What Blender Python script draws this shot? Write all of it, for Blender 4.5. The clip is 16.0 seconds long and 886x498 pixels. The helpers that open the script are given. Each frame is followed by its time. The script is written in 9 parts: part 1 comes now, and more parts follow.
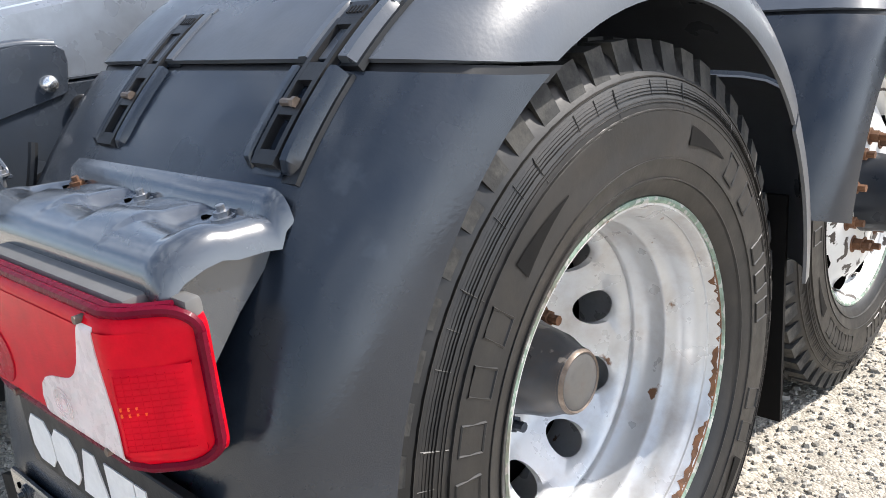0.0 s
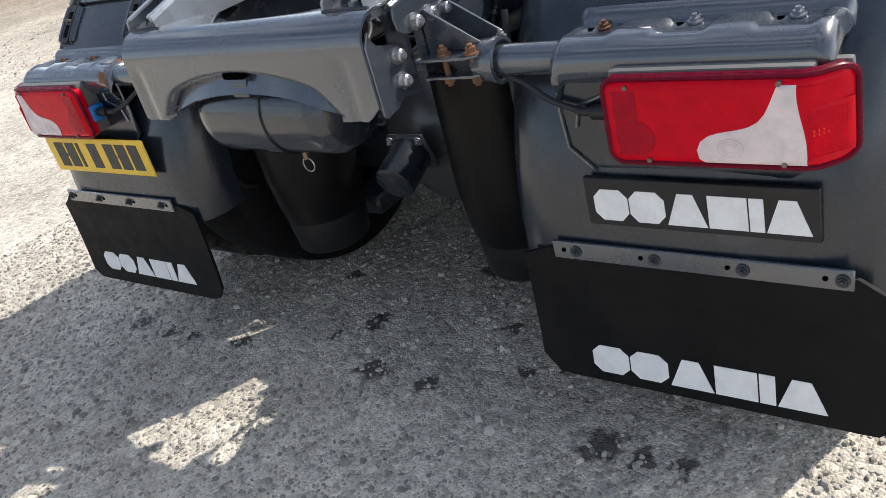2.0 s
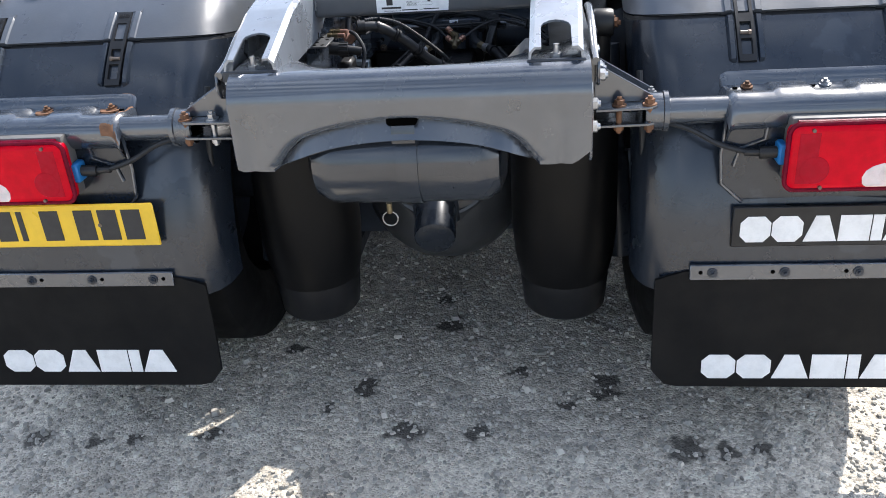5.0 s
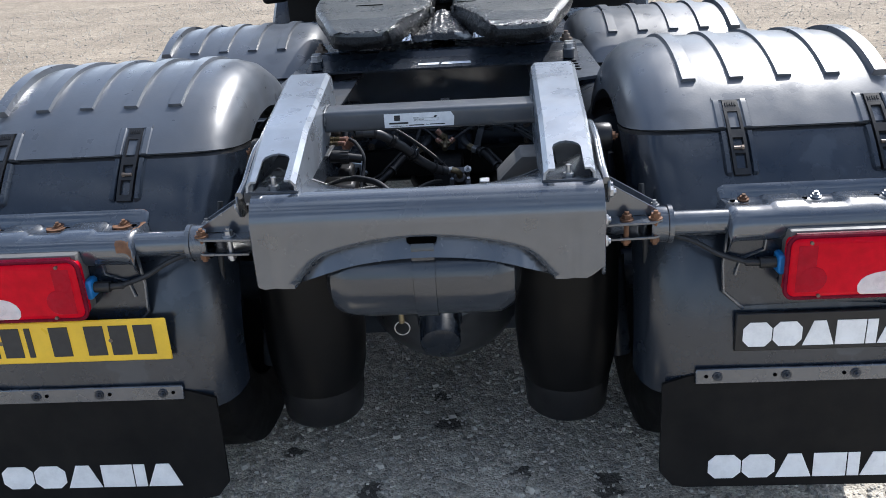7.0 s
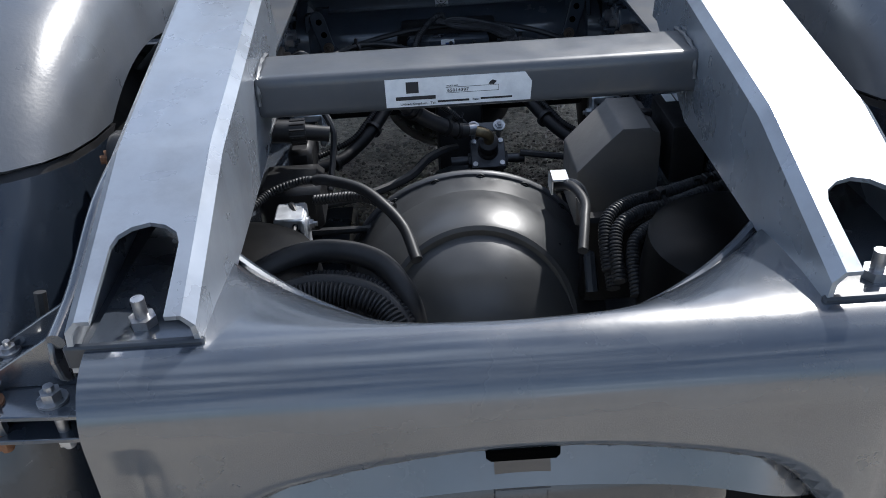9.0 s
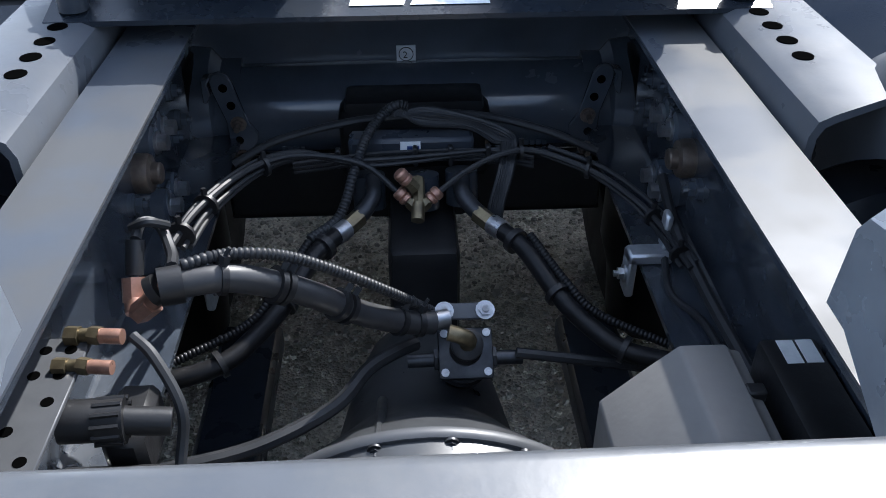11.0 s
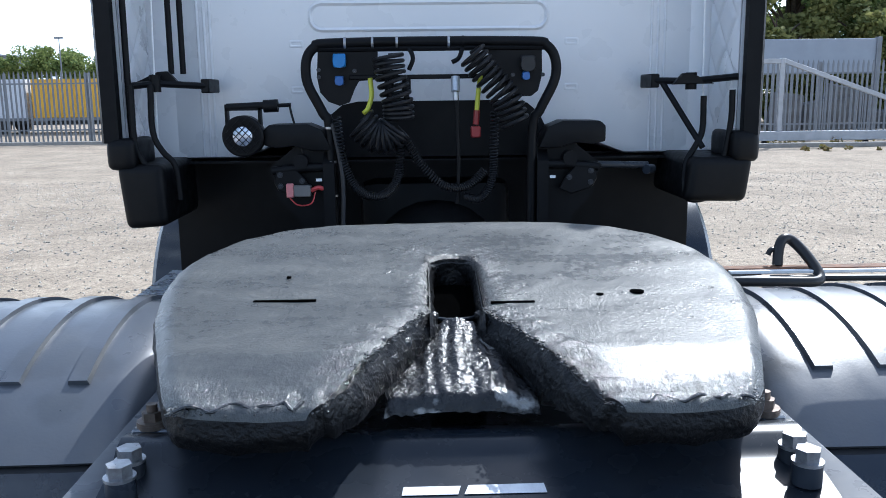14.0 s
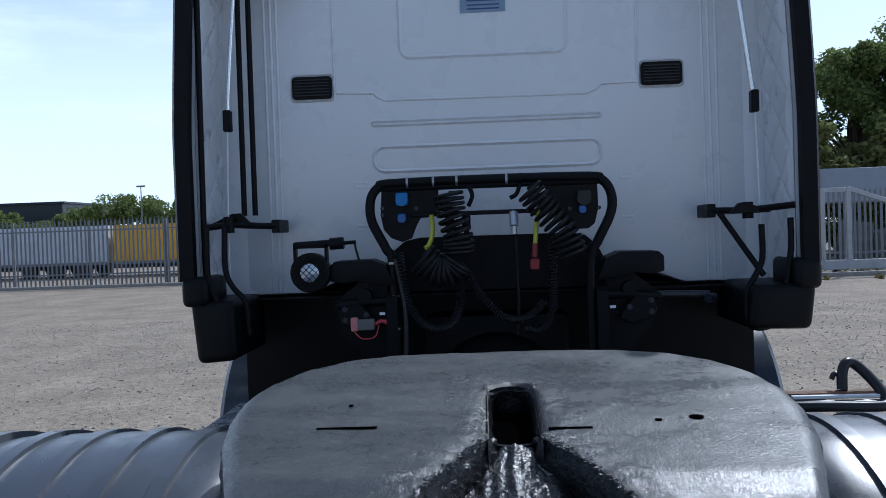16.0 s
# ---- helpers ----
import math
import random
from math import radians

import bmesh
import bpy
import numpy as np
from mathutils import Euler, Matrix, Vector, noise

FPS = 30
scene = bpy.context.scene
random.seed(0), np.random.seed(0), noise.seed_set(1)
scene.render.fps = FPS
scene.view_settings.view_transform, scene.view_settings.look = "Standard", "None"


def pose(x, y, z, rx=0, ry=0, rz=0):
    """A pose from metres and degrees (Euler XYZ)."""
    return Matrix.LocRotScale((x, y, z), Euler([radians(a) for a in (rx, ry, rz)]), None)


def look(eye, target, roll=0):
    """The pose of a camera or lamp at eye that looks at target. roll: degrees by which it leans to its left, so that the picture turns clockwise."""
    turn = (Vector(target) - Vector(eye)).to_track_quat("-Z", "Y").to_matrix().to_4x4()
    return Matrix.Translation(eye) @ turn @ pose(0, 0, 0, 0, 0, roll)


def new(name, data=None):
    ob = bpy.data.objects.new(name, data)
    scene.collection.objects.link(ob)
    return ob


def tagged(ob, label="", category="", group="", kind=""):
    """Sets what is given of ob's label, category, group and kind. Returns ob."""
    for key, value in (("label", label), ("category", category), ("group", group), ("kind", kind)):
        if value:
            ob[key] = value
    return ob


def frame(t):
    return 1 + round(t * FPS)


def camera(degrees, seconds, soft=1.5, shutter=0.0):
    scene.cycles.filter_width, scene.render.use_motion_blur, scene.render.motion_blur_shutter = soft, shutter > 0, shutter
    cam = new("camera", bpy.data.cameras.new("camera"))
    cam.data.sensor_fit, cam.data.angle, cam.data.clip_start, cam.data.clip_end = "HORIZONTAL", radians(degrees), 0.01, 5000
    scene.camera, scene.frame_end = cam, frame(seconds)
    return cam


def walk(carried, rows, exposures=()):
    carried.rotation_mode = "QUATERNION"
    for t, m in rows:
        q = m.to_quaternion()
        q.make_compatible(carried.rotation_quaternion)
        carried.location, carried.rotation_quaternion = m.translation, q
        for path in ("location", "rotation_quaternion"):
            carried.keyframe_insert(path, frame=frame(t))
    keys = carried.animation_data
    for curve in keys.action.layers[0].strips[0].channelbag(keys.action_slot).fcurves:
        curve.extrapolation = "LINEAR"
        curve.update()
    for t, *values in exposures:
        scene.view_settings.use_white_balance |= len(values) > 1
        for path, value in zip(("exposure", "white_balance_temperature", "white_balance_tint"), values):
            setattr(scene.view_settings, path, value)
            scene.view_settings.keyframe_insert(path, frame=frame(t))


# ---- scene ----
cam = camera(55.4, 16.0, soft=0.85)
PATH = [
    (0, (1.756, -0.26, 1.084), (0.412, 1.095, 0.483), -5.5),
    (0.5, (1.798, -0.492, 1.198), (0.474, 0.795, 0.429), -7.9),
    (1, (1.696, -0.709, 1.233), (0.364, 0.493, 0.35), -12.8),
    (1.5, (1.568, -0.941, 1.267), (0.295, 0.284, 0.331), -15.3),
    (2, (1.411, -1.158, 1.311), (0.221, 0.152, 0.378), -16.0),
    (2.5, (1.18, -1.238, 1.316), (0.008, 0.119, 0.428), -14.4),
    (3, (0.925, -1.332, 1.311), (-0.122, 0.138, 0.449), -11.7),
    (3.5, (0.672, -1.473, 1.326), (-0.09, 0.141, 0.423), -9.9),
    (4, (0.465, -1.478, 1.316), (-0.055, 0.217, 0.389), -8.9),
    (4.2, (0.406, -1.508, 1.337), (-0.016, 0.217, 0.418), -8.5),
    (6.3, (0.186, -1.856, 1.517), (0.072, -0.018, 0.736), -1.7),
    (6.5, (0.168, -1.824, 1.524), (0.053, 0.025, 0.772), -2.3),
    (7, (0.141, -1.697, 1.547), (0.031, 0.153, 0.794), -3.5),
    (7.5, (0.133, -1.409, 1.504), (0.007, 0.397, 0.653), -3.3),
    (8, (0.059, -1.14, 1.47), (-0.047, 0.635, 0.556), -2.9),
    (8.2, (0.009, -1.023, 1.454), (-0.074, 0.745, 0.523), -3.0),
    (10.3, (-0.078, -0.034, 1.411), (0.028, 1.556, 0.204), -2.1),
    (10.5, (-0.068, 0.027, 1.406), (0.045, 1.627, 0.211), -1.7),
    (10.7, (-0.047, 0.08, 1.404), (0.058, 1.705, 0.244), -1.5),
    (11, (-0.011, 0.172, 1.42), (0.062, 1.798, 0.257), -0.3),
    (11.5, (-0.016, 0.252, 1.423), (0.02, 1.915, 0.312), -0.5),
    (12, (-0.03, 0.276, 1.439), (0.005, 2.002, 0.43), -1.0),
    (12.5, (-0.036, 0.281, 1.464), (0.01, 2.082, 0.596), -0.7),
    (13, (-0.045, 0.284, 1.491), (0.01, 2.151, 0.777), -0.0),
    (13.5, (-0.049, 0.276, 1.515), (0.002, 2.199, 0.967), -0.3),
    (14, (-0.052, 0.26, 1.541), (-0.004, 2.226, 1.177), -0.7),
    (14.5, (-0.056, 0.247, 1.56), (-0.013, 2.239, 1.392), -0.8),
    (15, (-0.056, 0.23, 1.578), (-0.026, 2.23, 1.596), -1.1),
    (15.5, (-0.045, 0.227, 1.579), (-0.046, 2.224, 1.683), -1.6),
    (16, (-0.039, 0.21, 1.534), (-0.136, 2.207, 1.492), -2.0),
]
EXPOSURES = [(0, 0.86, 5950, 10), (0.5, 0.58, 6050, 10), (1, 0.46, 6050, 10), (2.0, 0.44, 6050, 10), (3.0, 0.62, 5950, 10), (3.5, 0.70, 5950, 10), (4.2, 1.18, 5950, 10), (6.5, 0.74, 5620, 10), (7.5, 0.56, 5600, 9), (8.2, 0.56, 5650, 9),
             (10.5, 0.92, 5600, 9), (11, 1.36, 5550, 9), (11.5, 1.95, 5600, 9), (12, 2.20, 5620, 9), (12.5, 1.92, 5600, 9), (13, 1.28, 5450, 9), (13.5, 0.95, 5350, 8), (14, 0.74, 5200, 8), (14.5, 0.50, 5000, 8), (15.0, 0.30, 5000, 8), (15.5, -0.10, 5000, 9), (16, -0.40, 4950, 9)]
walk(cam, [(t, look(eye, target, roll)) for t, eye, target, roll in PATH], EXPOSURES)

# ---- light: clear summer day, sun ahead of the lorry and to its right ----
SUN_DIR = Vector((0.54, 0.84, 1.0)).normalized()
world = bpy.data.worlds.new("sky")
scene.world = world
world.use_nodes = True
wt = world.node_tree
sky = wt.nodes.new("ShaderNodeTexSky")
sky.sky_type = 'NISHITA'
sky.sun_disc = False
sky.sun_elevation = math.asin(SUN_DIR.z)
sky.sun_rotation = math.atan2(SUN_DIR.x, SUN_DIR.y)
sky.air_density, sky.dust_density, sky.ozone_density = 1.1, 2.2, 1.0
SKY_STRENGTH = 0.098
# thin summer clouds over the blue
tc = wt.nodes.new("ShaderNodeTexCoord")
cmap = wt.nodes.new("ShaderNodeMapping")
cmap.inputs["Scale"].default_value = (1.6, 1.6, 7.0)
cn = wt.nodes.new("ShaderNodeTexNoise")
cn.inputs["Scale"].default_value = 2.3
cn.inputs["Detail"].default_value = 7.0
cn.inputs["Roughness"].default_value = 0.6
cr = wt.nodes.new("ShaderNodeValToRGB")
cr.color_ramp.elements[0].position = 0.47
cr.color_ramp.elements[1].position = 0.66
cm = wt.nodes.new("ShaderNodeMixRGB")
cm.inputs["Color2"].default_value = (10.0, 10.4, 11.0, 1)
bg = wt.nodes["Background"]
wt.links.new(tc.outputs["Generated"], cmap.inputs["Vector"])
wt.links.new(cmap.outputs["Vector"], cn.inputs["Vector"])
wt.links.new(cn.outputs["Fac"], cr.inputs["Fac"])
wt.links.new(cr.outputs["Color"], cm.inputs["Fac"])
wt.links.new(sky.outputs["Color"], cm.inputs["Color1"])
# summer haze: white towards the horizon, most of all below the sun
sx = wt.nodes.new("ShaderNodeSeparateXYZ")
wt.links.new(tc.outputs["Generated"], sx.inputs["Vector"])
low = wt.nodes.new("ShaderNodeMapRange")
low.interpolation_type = 'SMOOTHSTEP'
low.inputs["From Min"].default_value, low.inputs["From Max"].default_value = 0.0, 0.55
low.inputs["To Min"].default_value, low.inputs["To Max"].default_value = 1.0, 0.0
wt.links.new(sx.outputs["Z"], low.inputs["Value"])
dot = wt.nodes.new("ShaderNodeVectorMath")
dot.operation = 'DOT_PRODUCT'
dot.inputs[1].default_value = Vector((SUN_DIR.x, SUN_DIR.y, 0)).normalized()
wt.links.new(tc.outputs["Generated"], dot.inputs[0])
near = wt.nodes.new("ShaderNodeMapRange")
near.interpolation_type = 'SMOOTHSTEP'
near.inputs["From Min"].default_value, near.inputs["From Max"].default_value = -0.5, 0.35
near.inputs["To Min"].default_value, near.inputs["To Max"].default_value = 0.15, 1.0
wt.links.new(dot.outputs["Value"], near.inputs["Value"])
hz = wt.nodes.new("ShaderNodeMath")
hz.operation = 'MULTIPLY'
wt.links.new(low.outputs["Result"], hz.inputs[0])
wt.links.new(near.outputs["Result"], hz.inputs[1])
hm = wt.nodes.new("ShaderNodeMixRGB")
hm.inputs["Color2"].default_value = (14.5, 15.0, 15.4, 1)
wt.links.new(hz.outputs["Value"], hm.inputs["Fac"])
wt.links.new(cm.outputs["Color"], hm.inputs["Color1"])
wt.links.new(hm.outputs["Color"], bg.inputs["Color"])
bg.inputs["Strength"].default_value = SKY_STRENGTH
sun_data = bpy.data.lights.new("sun", 'SUN')
sun_data.energy = 4.2
sun_data.angle = radians(0.55)
sun_data.color = (1.0, 0.90, 0.77)
sun = new("sun", sun_data)
sun.matrix_world = look(SUN_DIR * 30, (0, 0, 0))

# ---- materials ----
def mat(name, base, rough=0.5, metal=0.0, var=0.25, scale=6.0, bump=0.0, bump_scale=60.0, coat=0.0,
        dirt=None, dirt_amount=0.0, dirt_scale=3.0, rough_var=0.1, second=None, second_at=0.6, second_width=0.05, second_scale=4.0, second_rough=None, ior=1.5, spec=0.5):
    """A principled surface with grain at two sizes, optional dirt and an optional second colour in patches."""
    m = bpy.data.materials.new(name)
    m.use_nodes = True
    nt = m.node_tree
    b = nt.nodes["Principled BSDF"]
    N, L = nt.nodes.new, nt.links.new
    co = N("ShaderNodeTexCoord")
    n1 = N("ShaderNodeTexNoise")
    n1.inputs["Scale"].default_value, n1.inputs["Detail"].default_value = scale, 8.0
    n1.inputs["Roughness"].default_value = 0.62
    L(co.outputs["Object"], n1.inputs["Vector"])
    mx = N("ShaderNodeMixRGB")
    dark = tuple(c * (1 - var) for c in base)
    light = tuple(min(1.0, c * (1 + var)) for c in base)
    ramp = N("ShaderNodeMapRange")
    ramp.inputs["From Min"].default_value, ramp.inputs["From Max"].default_value = 0.3, 0.7
    L(n1.outputs["Fac"], ramp.inputs["Value"])
    L(ramp.outputs["Result"], mx.inputs["Fac"])
    mx.inputs["Color1"].default_value, mx.inputs["Color2"].default_value = (*dark, 1), (*light, 1)
    col = mx.outputs["Color"]
    if second:
        n2 = N("ShaderNodeTexNoise")
        n2.inputs["Scale"].default_value, n2.inputs["Detail"].default_value = second_scale, 6.0
        L(co.outputs["Object"], n2.inputs["Vector"])
        r2 = N("ShaderNodeMapRange")
        r2.inputs["From Min"].default_value = second_at
        r2.inputs["From Max"].default_value = second_at + second_width
        L(n2.outputs["Fac"], r2.inputs["Value"])
        m2 = N("ShaderNodeMixRGB")
        m2.inputs["Color2"].default_value = (*second, 1)
        L(r2.outputs["Result"], m2.inputs["Fac"])
        L(col, m2.inputs["Color1"])
        col = m2.outputs["Color"]
    if dirt:
        n3 = N("ShaderNodeTexNoise")
        n3.inputs["Scale"].default_value, n3.inputs["Detail"].default_value = dirt_scale, 9.0
        n3.inputs["Roughness"].default_value = 0.7
        L(co.outputs["Object"], n3.inputs["Vector"])
        r3 = N("ShaderNodeMapRange")
        r3.inputs["From Min"].default_value, r3.inputs["From Max"].default_value = 0.45, 0.72
        r3.inputs["To Max"].default_value = dirt_amount
        L(n3.outputs["Fac"], r3.inputs["Value"])
        m3 = N("ShaderNodeMixRGB")
        m3.inputs["Color2"].default_value = (*dirt, 1)
        L(r3.outputs["Result"], m3.inputs["Fac"])
        L(col, m3.inputs["Color1"])
        col = m3.outputs["Color"]
    L(col, b.inputs["Base Color"])
    n4 = N("ShaderNodeTexNoise")
    n4.inputs["Scale"].default_value, n4.inputs["Detail"].default_value = scale * 2.3, 5.0
    L(co.outputs["Object"], n4.inputs["Vector"])
    r4 = N("ShaderNodeMapRange")
    r4.inputs["From Min"].default_value, r4.inputs["From Max"].default_value = 0.25, 0.75
    r4.inputs["To Min"].default_value = max(0.02, rough - rough_var)
    r4.inputs["To Max"].default_value = min(1.0, rough + rough_var)
    L(n4.outputs["Fac"], r4.inputs["Value"])
    gloss = r4.outputs["Result"]
    if second and second_rough is not None:
        r6 = N("ShaderNodeMapRange")
        r6.inputs["To Max"].default_value = second_rough
        L(r2.outputs["Result"], r6.inputs["Value"])
        L(gloss, r6.inputs["To Min"])
        gloss = r6.outputs["Result"]
    L(gloss, b.inputs["Roughness"])
    b.inputs["Metallic"].default_value = metal
    b.inputs["IOR"].default_value = ior
    b.inputs["Specular IOR Level"].default_value = spec
    if coat:
        b.inputs["Coat Weight"].default_value = coat
        b.inputs["Coat Roughness"].default_value = 0.12
    if bump:
        n5 = N("ShaderNodeTexNoise")
        n5.inputs["Scale"].default_value, n5.inputs["Detail"].default_value = bump_scale, 6.0
        L(co.outputs["Object"], n5.inputs["Vector"])
        bp = N("ShaderNodeBump")
        bp.inputs["Strength"].default_value = bump
        bp.inputs["Distance"].default_value = 0.004
        L(n5.outputs["Fac"], bp.inputs["Height"])
        L(bp.outputs["Normal"], b.inputs["Normal"])
    return m


M = {}
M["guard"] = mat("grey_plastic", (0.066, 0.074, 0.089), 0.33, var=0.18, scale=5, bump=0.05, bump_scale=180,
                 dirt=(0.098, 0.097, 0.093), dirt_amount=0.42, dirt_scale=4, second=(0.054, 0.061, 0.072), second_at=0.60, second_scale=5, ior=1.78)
# darker copy of the mudguard plastic: the rear panels' shade is in its colour
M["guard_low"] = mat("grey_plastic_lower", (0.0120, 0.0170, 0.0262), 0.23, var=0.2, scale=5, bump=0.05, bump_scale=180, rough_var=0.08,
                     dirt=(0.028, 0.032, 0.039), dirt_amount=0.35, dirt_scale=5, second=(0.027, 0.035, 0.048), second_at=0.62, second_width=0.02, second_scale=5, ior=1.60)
M["paint"] = mat("chassis_paint", (0.038, 0.046, 0.060), 0.23, var=0.16, scale=8, coat=1.0, bump=0.03, bump_scale=90,
                 dirt=(0.036, 0.036, 0.037), dirt_amount=0.35, dirt_scale=9, ior=1.75)
# chassis paint again, with the shade below the end beam put into its colour
M["tank_paint_shaded"] = mat("tank_paint_shaded", (0.014, 0.018, 0.026), 0.22, var=0.2, scale=8, coat=0.7, bump=0.03, bump_scale=90, dirt=(0.03, 0.03, 0.03), dirt_amount=0.35, dirt_scale=9)
M["ramp_paint"] = mat("ramp_paint", (0.27, 0.295, 0.335), 0.30, metal=0.45, var=0.10, scale=7, coat=0.45, bump=0.03, bump_scale=120,
                      dirt=(0.13, 0.13, 0.125), dirt_amount=0.4, dirt_scale=12)
M["bar_paint"] = mat("crossbar_paint", (0.066, 0.071, 0.080), 0.36, metal=0.12, var=0.15, scale=9, coat=0.2, bump=0.03, bump_scale=120,
                     dirt=(0.10, 0.098, 0.092), dirt_amount=0.5, dirt_scale=16)
# worn top paint, also lighter than the web to carry light from above
M["worn_lit_rail_paint"] = mat("worn_lit_rail_paint", (0.058, 0.065, 0.078), 0.30, var=0.12, scale=5, rough_var=0.05, spec=0.13,
                      second=(0.070, 0.071, 0.073), second_at=0.46, second_width=0.12, second_scale=4.5, second_rough=0.46, bump=0.02, bump_scale=60)
M["angle_paint"] = mat("angle_paint", (0.076, 0.083, 0.096), 0.32, var=0.10, scale=7, spec=0.2, bump=0.03, bump_scale=120,
                       dirt=(0.09, 0.09, 0.088), dirt_amount=0.4, dirt_scale=12)
M["dark_paint"] = mat("dark_chassis", (0.028, 0.034, 0.045), 0.32, var=0.3, scale=7, spec=0.4, dirt=(0.03, 0.03, 0.03), dirt_amount=0.5, dirt_scale=8)
M["black_plastic"] = mat("black_plastic", (0.014, 0.014, 0.015), 0.40, spec=0.35, var=0.3, scale=20, bump=0.05, bump_scale=260)
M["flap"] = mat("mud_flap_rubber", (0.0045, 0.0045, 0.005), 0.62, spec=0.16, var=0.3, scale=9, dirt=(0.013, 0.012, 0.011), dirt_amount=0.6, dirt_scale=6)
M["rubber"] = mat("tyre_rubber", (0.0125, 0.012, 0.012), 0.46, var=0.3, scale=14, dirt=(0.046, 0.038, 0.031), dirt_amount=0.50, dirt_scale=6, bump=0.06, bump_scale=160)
M["tread"] = mat("tread_rubber", (0.020, 0.020, 0.020), 0.75, var=0.35, scale=18, dirt=(0.15, 0.14, 0.12), dirt_amount=0.6, dirt_scale=14, bump=0.2, bump_scale=130)
M["airbag"] = mat("air_spring_rubber", (0.0031, 0.0032, 0.0036), 0.38, spec=0.16, var=0.3, scale=7, dirt=(0.0105, 0.0095, 0.0085), dirt_amount=0.4, dirt_scale=4)
M["rim"] = mat("silver_rim", (0.60, 0.61, 0.62), 0.32, metal=0.35, var=0.08, scale=9, dirt=(0.22, 0.14, 0.09), dirt_amount=0.40, dirt_scale=12,
               second=(0.17, 0.09, 0.05), second_at=0.68, second_width=0.03, second_scale=20)
M["hub_paint"] = mat("hub_paint", (0.040, 0.043, 0.050), 0.35, var=0.2, scale=20, second=(0.19, 0.175, 0.16), second_at=0.66, second_width=0.03, second_scale=22, dirt=(0.06, 0.045, 0.035), dirt_amount=0.6, dirt_scale=25)
M["hub_face"] = mat("worn_hub_face", (0.13, 0.128, 0.126), 0.4, metal=0.3, var=0.25, scale=30, dirt=(0.07, 0.05, 0.035), dirt_amount=0.6, dirt_scale=30)
M["worn_rim"] = mat("worn_rim", (0.68, 0.68, 0.67), 0.45, metal=0.15, var=0.1, scale=9, second=(0.05, 0.04, 0.035), second_at=0.57, second_width=0.02, second_scale=18)
M["green_edge"] = mat("green_rim_edge", (0.20, 0.28, 0.22), 0.6, var=0.4, scale=60, dirt=(0.085, 0.045, 0.03), dirt_amount=1.0, dirt_scale=5, second=(0.45, 0.46, 0.43), second_at=0.52, second_scale=70)
M["steel"] = mat("zinc_steel", (0.42, 0.43, 0.45), 0.35, metal=0.85, var=0.2, scale=60, dirt=(0.12, 0.08, 0.05), dirt_amount=0.5, dirt_scale=40)
M["worn_nut"] = mat("worn_nut", (0.17, 0.135, 0.11), 0.45, metal=0.5, var=0.35, scale=50, dirt=(0.05, 0.04, 0.03), dirt_amount=0.7, dirt_scale=40)
M["drawn_steel"] = mat("drawn_steel", (0.20, 0.205, 0.215), 0.36, metal=0.7, var=0.15, scale=20, dirt=(0.05, 0.05, 0.05), dirt_amount=0.5, dirt_scale=14)
M["chrome"] = mat("chrome_rod", (0.80, 0.80, 0.80), 0.16, metal=0.9, var=0.05, scale=30)
M["rust"] = mat("rusty_steel", (0.16, 0.075, 0.035), 0.8, var=0.4, scale=50, dirt=(0.05, 0.03, 0.02), dirt_amount=0.7, dirt_scale=30, bump=0.2, bump_scale=200)
